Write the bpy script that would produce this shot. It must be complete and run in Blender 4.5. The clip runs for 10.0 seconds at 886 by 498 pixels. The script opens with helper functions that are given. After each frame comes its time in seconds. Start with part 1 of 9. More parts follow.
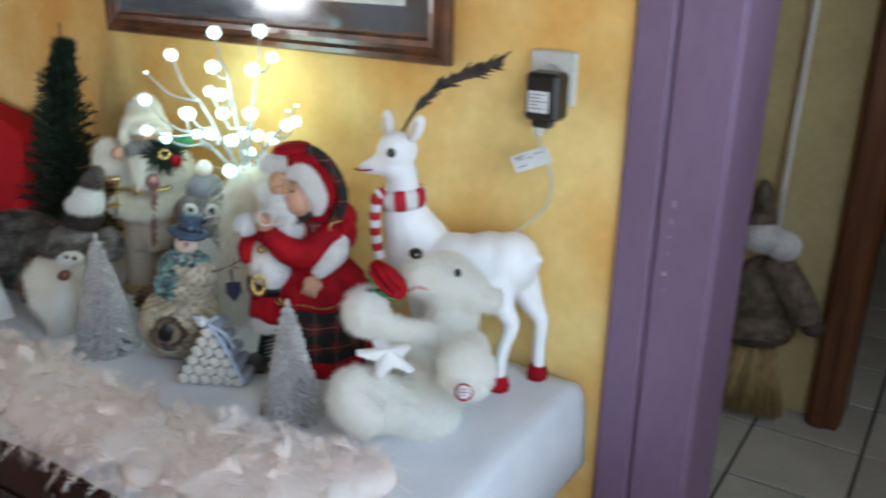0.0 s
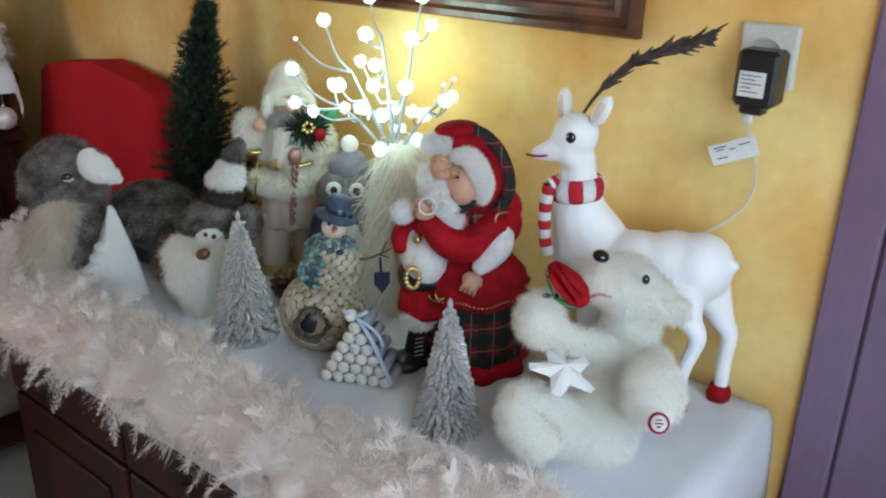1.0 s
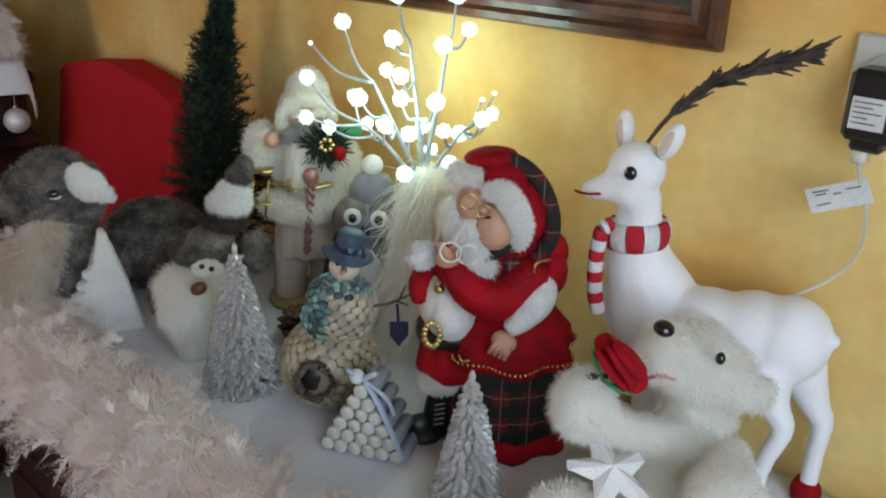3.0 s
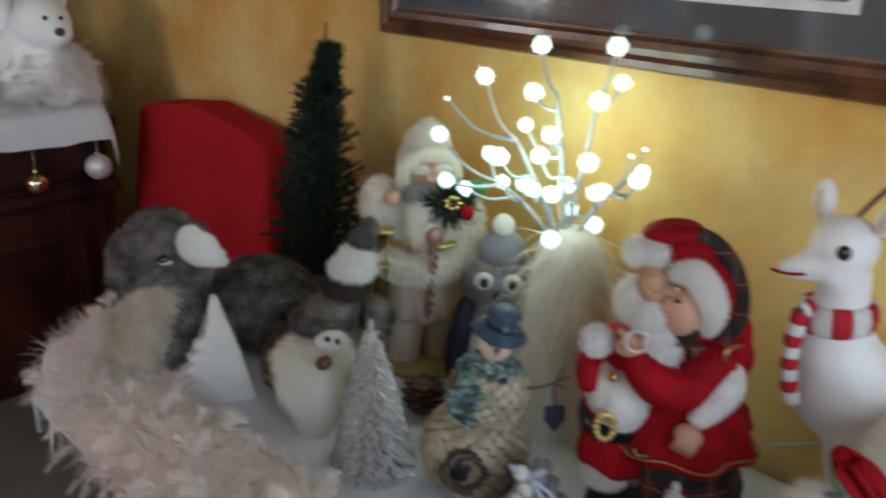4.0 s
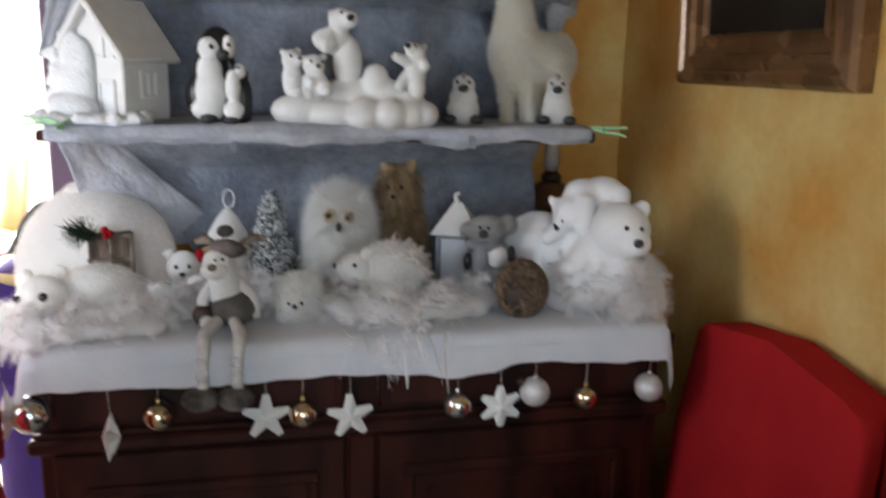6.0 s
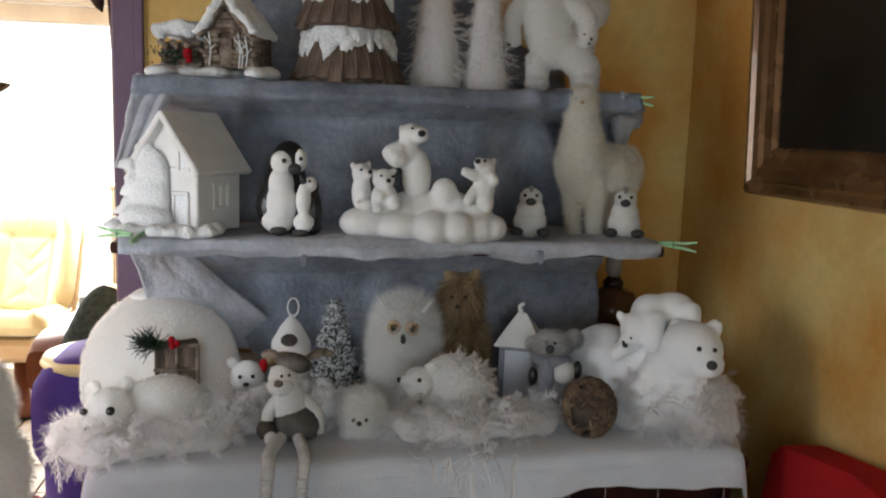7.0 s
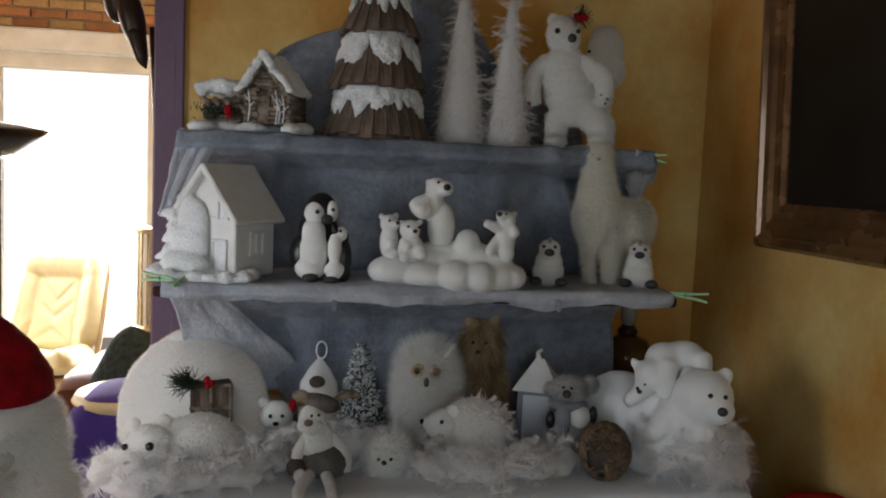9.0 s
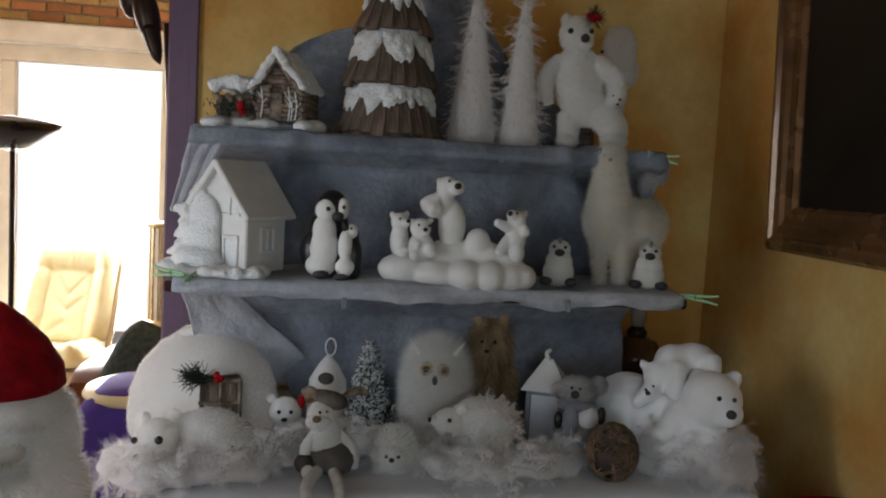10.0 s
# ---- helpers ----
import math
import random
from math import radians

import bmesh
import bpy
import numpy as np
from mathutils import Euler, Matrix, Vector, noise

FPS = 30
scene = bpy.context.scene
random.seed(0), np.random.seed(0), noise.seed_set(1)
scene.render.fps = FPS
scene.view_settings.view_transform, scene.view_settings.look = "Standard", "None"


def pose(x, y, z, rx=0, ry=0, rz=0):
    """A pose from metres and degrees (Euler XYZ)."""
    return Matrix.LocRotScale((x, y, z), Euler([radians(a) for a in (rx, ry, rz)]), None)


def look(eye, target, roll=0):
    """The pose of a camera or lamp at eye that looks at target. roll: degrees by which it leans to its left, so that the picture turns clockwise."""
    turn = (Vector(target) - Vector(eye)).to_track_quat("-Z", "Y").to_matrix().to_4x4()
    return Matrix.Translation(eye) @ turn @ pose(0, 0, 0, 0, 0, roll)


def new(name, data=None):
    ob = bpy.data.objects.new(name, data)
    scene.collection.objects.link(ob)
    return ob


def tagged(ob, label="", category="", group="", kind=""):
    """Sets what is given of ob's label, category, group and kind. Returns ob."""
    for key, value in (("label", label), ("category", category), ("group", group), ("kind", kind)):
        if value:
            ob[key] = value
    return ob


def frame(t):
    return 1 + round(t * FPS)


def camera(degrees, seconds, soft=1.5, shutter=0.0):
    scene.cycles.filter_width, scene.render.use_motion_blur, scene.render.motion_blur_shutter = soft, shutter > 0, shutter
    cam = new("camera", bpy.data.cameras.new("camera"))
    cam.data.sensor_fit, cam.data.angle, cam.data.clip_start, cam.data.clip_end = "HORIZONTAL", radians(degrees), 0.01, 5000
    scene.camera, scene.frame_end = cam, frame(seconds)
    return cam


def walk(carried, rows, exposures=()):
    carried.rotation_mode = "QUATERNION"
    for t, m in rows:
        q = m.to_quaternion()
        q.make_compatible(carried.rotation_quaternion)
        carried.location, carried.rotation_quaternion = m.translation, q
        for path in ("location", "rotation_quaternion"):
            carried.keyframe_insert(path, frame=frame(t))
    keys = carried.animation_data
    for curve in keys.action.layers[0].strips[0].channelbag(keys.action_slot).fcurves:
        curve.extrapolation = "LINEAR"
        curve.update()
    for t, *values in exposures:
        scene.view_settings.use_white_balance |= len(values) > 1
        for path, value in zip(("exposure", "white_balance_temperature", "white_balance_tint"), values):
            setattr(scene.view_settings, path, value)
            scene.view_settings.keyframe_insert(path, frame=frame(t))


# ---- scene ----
cam = camera(54.9, 10.0, soft=2.0, shutter=0.5)
PATH = [
    (0, (2.15, -1.289, 1.544), (1.145, 0.304, 0.872), 1.2),
    (0.5, (2.019, -1.282, 1.549), (0.899, 0.215, 0.838), 1.0),
    (1, (1.96, -1.226, 1.524), (0.793, 0.218, 0.781), 1.5),
    (1.5, (1.919, -1.141, 1.511), (0.671, 0.231, 0.761), 2.0),
    (2, (1.885, -1.091, 1.497), (0.602, 0.242, 0.738), 1.6),
    (3.5, (1.765, -1.007, 1.515), (0.501, 0.353, 0.773), 2.0),
    (4, (1.629, -1.05, 1.537), (0.313, 0.271, 0.814), 0.8),
    (4.5, (1.488, -1.078, 1.527), (0.018, 0.08, 0.821), 0.7),
    (5, (1.373, -1.032, 1.556), (-0.316, -0.17, 0.919), 0.7),
    (5.5, (1.307, -1.001, 1.601), (-0.513, -0.372, 1.064), 1.1),
    (6, (1.28, -1.055, 1.649), (-0.628, -0.637, 1.22), 1.3),
    (7.5, (1.223, -1.114, 1.765), (-0.731, -0.769, 1.514), 2.4),
    (8, (1.256, -1.114, 1.768), (-0.7, -0.769, 1.535), 2.8),
    (8.5, (1.298, -1.13, 1.765), (-0.663, -0.801, 1.548), 3.4),
    (9, (1.322, -1.147, 1.76), (-0.648, -0.846, 1.584), 2.5),
    (9.5, (1.322, -1.151, 1.757), (-0.649, -0.861, 1.585), 3.2),
    (10, (1.324, -1.147, 1.76), (-0.648, -0.87, 1.58), 3.2),
]
walk(cam, [(t, look(eye, target, roll)) for t, eye, target, roll in PATH],
     [(0, -0.07, 6350, 13), (1.0, -0.07, 6400, 12), (2.2, -0.27, 6600, 13), (3.5, -0.36, 6750, 15), (4.4, -0.6, 6850, 18), (5.0, -0.28, 7700, 22), (5.5, 0.35, 7300, 18),
      (6.0, -0.32, 6750, 14), (6.3, -0.35, 6750, 13), (7.3, -0.92, 7100, 13), (8.0, -1.05, 7050, 13), (8.6, -1.30, 7000, 12), (10, -1.38, 6850, 12)])

# ---- light ----
world = bpy.data.worlds.new("world")
scene.world = world
world.use_nodes = True
wn = world.node_tree.nodes
sky = wn.new("ShaderNodeTexSky")
sky.sky_type, sky.sun_disc = "NISHITA", False
sky.sun_elevation, sky.sun_rotation = radians(35), radians(250)
wn["Background"].inputs[1].default_value = 0.12
world.node_tree.links.new(sky.outputs[0], wn["Background"].inputs[0])


def area_lamp(name, place, target, sx, sy, power, colour):
    lamp = bpy.data.lights.new(name, "AREA")
    lamp.shape, lamp.size, lamp.size_y, lamp.energy, lamp.color = "RECTANGLE", sx, sy, power, colour
    ob = new(name, lamp)
    ob.matrix_world = look(place, target)
    return ob


def point_lamp(name, place, power, colour, radius):
    lamp = bpy.data.lights.new(name, "POINT")
    lamp.energy, lamp.color, lamp.shadow_soft_size = power, colour, radius
    ob = new(name, lamp)
    ob.location = place
    return ob


sun = bpy.data.lights.new("sun", "SUN")
sun.energy, sun.angle, sun.color = 5.0, radians(0.5), (1.0, 0.93, 0.82)
new("sun", sun).matrix_world = look((-6, -2.2, 6), (-3.0, -1.6, 0.0))
# daylight through the windows, with fill lamps added beside it
area_lamp("window_light", (2.60, -1.10, 1.55), (0.6, -0.35, 1.0), 1.2, 1.2, 31, (0.64, 0.84, 1.0))
# added narrow fill aimed at the Santa doll and the dresser's left
area_lamp("dresser_fill", (0.42, -2.64, 1.52), (-0.45, -1.6, 1.25), 0.8, 1.1, 14, (0.82, 0.91, 1.0)).data.spread = radians(95)
area_lamp("garden_light", (-4.36, -2.7, 1.35), (-1.0, -2.2, 1.0), 1.0, 1.8, 380, (0.97, 0.98, 1.0))
# added fill that brightens the recliner and the dresser's left sides
area_lamp("far_fill", (-2.95, -4.16, 1.55), (-2.6, -2.4, 1.0), 1.1, 1.2, 90, (0.92, 0.96, 1.0))
# added fill for the hall, which has no window or lamp built
area_lamp("hall_fill", (2.75, 1.0, 1.7), (1.5, 0.9, 1.0), 0.9, 1.0, 5.0, (0.95, 0.97, 1.0))

# ---- materials ----
MATS = {}


def material(name, c1, c2=None, scale=12.0, rough=0.6, bump=0.15, grain=180.0, metal=0.0, sheen=0.0, through_light=0.0,
             spec=0.4, detail=5.0, mix=(0.35, 0.65), stretch=(1, 1, 1), glow=0.0, coat=0.0, glass=0.0, island=0.0, wear=0.0, distance=0.002, thin=0.0, dust=0.22):
    """A surface with a broad mottling, a fine grain, and fine relief."""
    m = bpy.data.materials.new(name)
    m.use_nodes = True
    nt = m.node_tree
    n, l = nt.nodes, nt.links
    b = n["Principled BSDF"]
    c2 = c2 or tuple(min(1.0, 0.82 * v) for v in c1)
    co = n.new("ShaderNodeTexCoord")
    mp = n.new("ShaderNodeMapping")
    mp.inputs["Scale"].default_value = stretch
    l.new(co.outputs["Object"], mp.inputs[0])
    big = n.new("ShaderNodeTexNoise")
    big.inputs["Scale"].default_value, big.inputs["Detail"].default_value = scale, detail
    fine = n.new("ShaderNodeTexNoise")
    fine.inputs["Scale"].default_value, fine.inputs["Detail"].default_value = grain, 3.0
    l.new(mp.outputs[0], big.inputs["Vector"])
    l.new(mp.outputs[0], fine.inputs["Vector"])
    ramp = n.new("ShaderNodeValToRGB")
    ramp.color_ramp.elements[0].position, ramp.color_ramp.elements[1].position = mix
    ramp.color_ramp.elements[0].color, ramp.color_ramp.elements[1].color = (*c2, 1), (*c1, 1)
    l.new(big.outputs["Fac"], ramp.inputs[0])
    specks = n.new("ShaderNodeMixRGB")
    specks.blend_type = "MULTIPLY"
    specks.inputs[0].default_value = dust
    l.new(ramp.outputs[0], specks.inputs[1])
    l.new(fine.outputs["Fac"], specks.inputs[2])
    colour = specks.outputs[0]
    if island:
        geo = n.new("ShaderNodeNewGeometry")
        hsv = n.new("ShaderNodeHueSaturation")
        rng = n.new("ShaderNodeMapRange")
        rng.inputs[3].default_value, rng.inputs[4].default_value = 1 - island, 1 + island
        l.new(geo.outputs["Random Per Island"], rng.inputs[0])
        l.new(rng.outputs[0], hsv.inputs["Value"])
        l.new(colour, hsv.inputs["Color"])
        colour = hsv.outputs[0]
    l.new(colour, b.inputs["Base Color"])
    b.inputs["Metallic"].default_value = metal
    b.inputs["Specular IOR Level"].default_value = spec
    b.inputs["Sheen Weight"].default_value = sheen
    b.inputs["Coat Weight"].default_value = coat
    b.inputs["Transmission Weight"].default_value = glass
    rr = n.new("ShaderNodeMapRange")
    rr.inputs[3].default_value, rr.inputs[4].default_value = max(0.02, rough - 0.1), min(1.0, rough + 0.1)
    l.new(big.outputs["Fac"], rr.inputs[0])
    l.new(rr.outputs[0], b.inputs["Roughness"])
    if bump:
        bp = n.new("ShaderNodeBump")
        bp.inputs["Strength"].default_value, bp.inputs["Distance"].default_value = bump, distance
        l.new(fine.outputs["Fac"], bp.inputs["Height"])
        l.new(bp.outputs[0], b.inputs["Normal"])
    if glow:
        b.inputs["Emission Color"].default_value = (*c1, 1)
        b.inputs["Emission Strength"].default_value = glow
    if through_light:
        tr = n.new("ShaderNodeBsdfTranslucent")
        mx = n.new("ShaderNodeMixShader")
        mx.inputs[0].default_value = through_light
        l.new(colour, tr.inputs["Color"])
        l.new(b.outputs[0], mx.inputs[1])
        l.new(tr.outputs[0], mx.inputs[2])
        l.new(mx.outputs[0], n["Material Output"].inputs["Surface"])
        if thin:
            clear = n.new("ShaderNodeBsdfTransparent")
            m2 = n.new("ShaderNodeMixShader")
            gap = n.new("ShaderNodeMapRange")
            gap.inputs[1].default_value, gap.inputs[2].default_value = 0.38, 0.72
            gap.inputs[3].default_value, gap.inputs[4].default_value = 0.0, thin
            wool = n.new("ShaderNodeTexNoise")
            wool.inputs["Scale"].default_value, wool.inputs["Detail"].default_value = 16.0, 9.0
            wool.inputs["Roughness"].default_value = 0.72
            l.new(mp.outputs[0], wool.inputs["Vector"])
            l.new(wool.outputs["Fac"], gap.inputs[0])
            l.new(gap.outputs[0], m2.inputs[0])
            l.new(mx.outputs[0], m2.inputs[1])
            l.new(clear.outputs[0], m2.inputs[2])
            l.new(m2.outputs[0], n["Material Output"].inputs["Surface"])
    MATS[name] = m
    return m


material("wall_yellow", (0.88, 0.64, 0.25), (0.74, 0.38, 0.09), 3.0, 0.75, 0.35, 42, detail=9, mix=(0.40, 0.61), distance=0.004)
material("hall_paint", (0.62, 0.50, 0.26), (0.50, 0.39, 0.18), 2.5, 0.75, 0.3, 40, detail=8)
material("ceiling_paint", (0.52, 0.46, 0.38), None, 3, 0.8, 0.1)
material("purple_paint", (0.205, 0.132, 0.212), (0.165, 0.100, 0.160), 4, 0.5, 0.2, 70, stretch=(1, 1, 0.35))
material("dark_wood", (0.054, 0.0128, 0.0086), (0.0157, 0.0057, 0.005), 6, 0.40, 0.12, 110, stretch=(2.2, 2.2, 0.8), spec=0.2, detail=8)
material("frame_wood", (0.16, 0.055, 0.022), (0.050, 0.020, 0.012), 22, 0.32, 0.2, 120, spec=0.5, coat=0.3)
material("gilt_wood", (0.27, 0.14, 0.062), (0.12, 0.058, 0.028), 9, 0.26, 0.15, 120, metal=0.35, coat=0.3, detail=6)
material("door_wood", (0.155, 0.055, 0.020), (0.085, 0.030, 0.012), 6, 0.4, 0.15, 80, stretch=(4, 4, 0.5), coat=0.2)
material("mat_board", (0.034, 0.038, 0.048), None, 8, 0.7, 0.05)
material("mount_line", (0.72, 0.68, 0.64), None, 20, 0.6, 0.05)
material("canvas_dark", (0.020, 0.017, 0.014), (0.007, 0.006, 0.006), 6, 0.45, 0.1, 240)
material("print_dark", (0.26, 0.15, 0.09), (0.10, 0.055, 0.035), 9, 0.30, 0.02)
material("glint_gold", (0.75, 0.50, 0.18), (0.45, 0.18, 0.10), 60, 0.4, 0.0)
material("felt_white", (0.78, 0.79, 0.83), (0.70, 0.72, 0.78), 9, 0.9, 0.6, 260, sheen=0.3, through_light=0.18, distance=0.003, dust=0.08)
# one white fleece in two tones: shade greyed in, and a lit tone
material("fleece_shaded", (0.39, 0.43, 0.51), (0.19, 0.22, 0.29), 5.5, 0.95, 1.0, 90, sheen=0.2, through_light=0.22, detail=9, distance=0.005, thin=0.55)
material("fleece_lit", (0.66, 0.68, 0.74), (0.50, 0.53, 0.60), 9, 0.95, 1.0, 90, sheen=0.2, through_light=0.22, detail=9, distance=0.005, thin=0.35)
material("feather", (0.95, 0.895, 0.865), (0.94, 0.85, 0.81), 9, 0.85, 0.0, through_light=0.5, island=0.02, dust=0.02, spec=0.1)
material("feather_cool", (0.945, 0.93, 0.925), (0.93, 0.905, 0.90), 9, 0.85, 0.0, through_light=0.5, island=0.02, dust=0.02, spec=0.1)
material("linen_beige", (0.66, 0.56, 0.46), (0.55, 0.45, 0.37), 14, 0.9, 0.4, 220)
material("fur_cream", (0.95, 0.935, 0.89), (0.93, 0.89, 0.80), 22, 0.9, 0.3, 300, through_light=0.5, island=0.06, dust=0.04, spec=0.1)
material("fur_beige", (0.86, 0.78, 0.68), (0.76, 0.66, 0.55), 22, 0.9, 0.3, 300, through_light=0.4, island=0.10, spec=0.1)
material("fur_bear", (0.945, 0.94, 0.905), (0.925, 0.905, 0.84), 18, 0.9, 0.3, 300, through_light=0.5, island=0.05, dust=0.04, spec=0.1)
material("fur_white", (0.94, 0.935, 0.92), (0.92, 0.91, 0.89), 14, 0.9, 0.3, 300, through_light=0.5, island=0.04, dust=0.04, spec=0.1)
material("fur_grey", (0.29, 0.255, 0.235), (0.10, 0.088, 0.080), 30, 0.85, 0.6, 260, through_light=0.3, island=0.5, spec=0.1)
material("koala_fur", (0.60, 0.58, 0.57), (0.34, 0.33, 0.33), 26, 0.85, 0.4, 260, through_light=0.3, island=0.2, spec=0.1)
material("fur_dark", (0.085, 0.060, 0.048), (0.04, 0.03, 0.026), 30, 0.85, 0.5, 260, island=0.3)
material("broom_fur", (0.20, 0.155, 0.115), (0.11, 0.085, 0.065), 30, 0.85, 0.5, 260, island=0.3, spec=0.1)
material("fur_tan", (0.58, 0.42, 0.25), (0.26, 0.16, 0.08), 26, 0.85, 0.5, 260, stretch=(1, 1, 0.3), island=0.4, through_light=0.15)
material("glitter_white", (0.87, 0.865, 0.875), (0.83, 0.82, 0.835), 20, 0.55, 0.45, 420, sheen=0.2, distance=0.003, dust=0.08)
material("foam_white", (0.78, 0.77, 0.755), (0.71, 0.70, 0.685), 26, 0.8, 0.7, 330, distance=0.0025, dust=0.08)
material("snow_flock", (0.84, 0.85, 0.86), (0.76, 0.78, 0.80), 30, 0.9, 1.0, 160, sheen=0.2, distance=0.004)
material("red_velvet", (0.400, 0.005, 0.012), (0.216, 0.002, 0.006), 24, 0.75, 0.7, 60, spec=0.15, distance=0.006)
material("red_cover", (0.50, 0.018, 0.022), (0.40, 0.012, 0.016), 5, 0.9, 0.4, 320, spec=0.15)
material("rose_pink", (0.62, 0.18, 0.20), None, 30, 0.8, 0.2)
material("red_knit", (0.55, 0.015, 0.03), None, 60, 0.85, 0.8, 420)
material("white_knit", (0.80, 0.78, 0.77), None, 60, 0.85, 0.8, 420)
material("skin_vinyl", (0.62, 0.36, 0.25), (0.55, 0.28, 0.18), 18, 0.45, 0.05)
material("skin_pale", (0.74, 0.62, 0.52), (0.68, 0.52, 0.43), 18, 0.45, 0.05)
material("gold_metal", (0.72, 0.55, 0.22), None, 20, 0.25, 0.05, metal=0.9)
material("silver_ball", (0.78, 0.76, 0.74), None, 20, 0.10, 0.0, metal=0.95)
material("gold_ball", (0.80, 0.66, 0.48), None, 20, 0.08, 0.0, metal=0.97)
material("pearl_ball", (0.72, 0.70, 0.70), None, 30, 0.35, 0.05, metal=0.25, coat=0.3)
material("black_plastic", (0.012, 0.012, 0.013), None, 30, 0.35, 0.08)
material("black_shine", (0.006, 0.006, 0.006), None, 30, 0.06, 0.0, spec=0.8)
material("grey_nose", (0.05, 0.045, 0.045), None, 40, 0.5, 0.2)
material("socket_plastic", (0.62, 0.60, 0.53), None, 10, 0.4, 0.03)
material("paper", (0.75, 0.75, 0.74), None, 20, 0.6, 0.03)
material("ink", (0.10, 0.10, 0.11), None, 20, 0.6, 0.0)
material("cable_white", (0.66, 0.63, 0.55), None, 20, 0.45, 0.03)
material("twig_white", (0.50, 0.52, 0.54), (0.36, 0.38, 0.41), 60, 0.6, 0.3)
material("led_ball", (0.74, 1.0, 0.97), (0.70, 1.0, 0.95), 40, 0.6, 0.2, glow=1.9)
material("crystal", (0.92, 0.90, 0.89), (0.88, 0.86, 0.85), 20, 0.14, 0.25, 150, spec=0.8, glass=0.55, coat=0.9, island=0.10, through_light=0.30)
material("pine_green", (0.022, 0.048, 0.026), (0.008, 0.020, 0.013), 30, 0.6, 0.0, island=0.45, through_light=0.12)
material("bright_green", (0.045, 0.30, 0.11), None, 30, 0.5, 0.1)
material("peg_green", (0.42, 0.72, 0.42), None, 30, 0.4, 0.05)
material("pine_cone", (0.13, 0.06, 0.03), (0.05, 0.025, 0.015), 40, 0.7, 0.3, island=0.4)
material("stone_mosaic", (0.50, 0.44, 0.34), (0.32, 0.27, 0.18), 40, 0.7, 0.3, 200, island=0.18)
material("grout_brown", (0.26, 0.19, 0.12), None, 60, 0.85, 0.6)
material("mosaic_blue", (0.030, 0.075, 0.13), (0.20, 0.36, 0.31), 60, 0.25, 0.1, island=0.6)
material("hat_blue", (0.065, 0.11, 0.17), (0.035, 0.06, 0.10), 30, 0.6, 0.3)
material("cork_disc", (0.70, 0.68, 0.63), (0.58, 0.55, 0.49), 40, 0.75, 0.3, 200, island=0.12)
material("ribbon", (0.50, 0.56, 0.70), None, 30, 0.35, 0.05, sheen=0.2)
material("slate_grey", (0.30, 0.31, 0.35), (0.20, 0.21, 0.25), 25, 0.75, 0.3)
material("bark", (0.21, 0.150, 0.115), (0.055, 0.038, 0.028), 34, 0.9, 1.0, 120, stretch=(1, 1, 0.25), island=0.45, distance=0.006)
material("twig_brown", (0.20, 0.13, 0.08), (0.07, 0.045, 0.03), 40, 0.8, 0.5, 160, island=0.4)
material("log_wood", (0.30, 0.24, 0.19), (0.10, 0.070, 0.050), 55, 0.85, 0.8, 160, island=0.3, distance=0.003)
material("owl_grey", (0.24, 0.24, 0.27), (0.17, 0.17, 0.20), 30, 0.9, 0.6, 260, sheen=0.2)
material("owl_dark", (0.030, 0.028, 0.060), None, 30, 0.9, 0.4)
material("grey_hair", (0.42, 0.40, 0.37), (0.30, 0.28, 0.26), 40, 0.7, 0.3)
material("silver_cord", (0.42, 0.24, 0.20), (0.28, 0.12, 0.10), 90, 0.4, 0.4, metal=0.3)
material("pale_face", (0.72, 0.67, 0.61), (0.64, 0.58, 0.52), 18, 0.40, 0.05)
material("moose_felt", (0.13, 0.115, 0.105), (0.075, 0.066, 0.060), 30, 0.9, 0.5, 260)
material("burlap", (0.44, 0.34, 0.16), (0.34, 0.25, 0.10), 30, 0.8, 0.6, 200)
material("leather_tan", (0.60, 0.47, 0.30), (0.50, 0.38, 0.24), 9, 0.45, 0.2, 200)
material("leather_cream", (0.84, 0.77, 0.50), (0.78, 0.69, 0.42), 9, 0.42, 0.25, 160)
material("leather_brown", (0.14, 0.045, 0.025), None, 9, 0.35, 0.2, 160)
material("fabric_purple", (0.085, 0.050, 0.34), None, 9, 0.85, 0.3)
material("seat_fabric", (0.15, 0.135, 0.12), (0.12, 0.11, 0.10), 9, 0.9, 0.4, 320)
material("metal_dark", (0.018, 0.016, 0.018), None, 9, 0.3, 0.05, metal=0.6)
material("brass_rim", (0.62, 0.52, 0.34), (0.42, 0.34, 0.20), 30, 0.35, 0.1, metal=0.6)
material("metal_white", (0.72, 0.70, 0.64), None, 9, 0.35, 0.05)
material("window_white", (0.86, 0.855, 0.83), None, 6, 0.4, 0.05)
material("window_cream", (0.86, 0.85, 0.80), None, 6, 0.5, 0.05)
material("brick_face", (0.42, 0.20, 0.10), (0.34, 0.15, 0.07), 30, 0.85, 0.5, 140)
material("brick_tan", (0.55, 0.38, 0.18), (0.44, 0.28, 0.13), 30, 0.85, 0.5, 140)
material("pane_glass", (1.0, 1.0, 1.0), (1.0, 1.0, 1.0), 9, 0.03, 0.0, glass=1.0, spec=0.5, dust=0.0)
material("mortar", (0.36, 0.33, 0.29), None, 40, 0.9, 0.6)
material("tile_floor", (0.52, 0.50, 0.44), (0.43, 0.41, 0.36), 5, 0.32, 0.08, 60)
material("grout", (0.10, 0.095, 0.085), None, 40, 0.9, 0.4)
material("straw", (0.56, 0.42, 0.20), (0.42, 0.30, 0.13), 30, 0.8, 0.2, island=0.3)
material("daylight_glow", (1.0, 0.99, 0.96), (0.99, 0.98, 0.95), 2, 0.9, 0.0, glow=2.6)
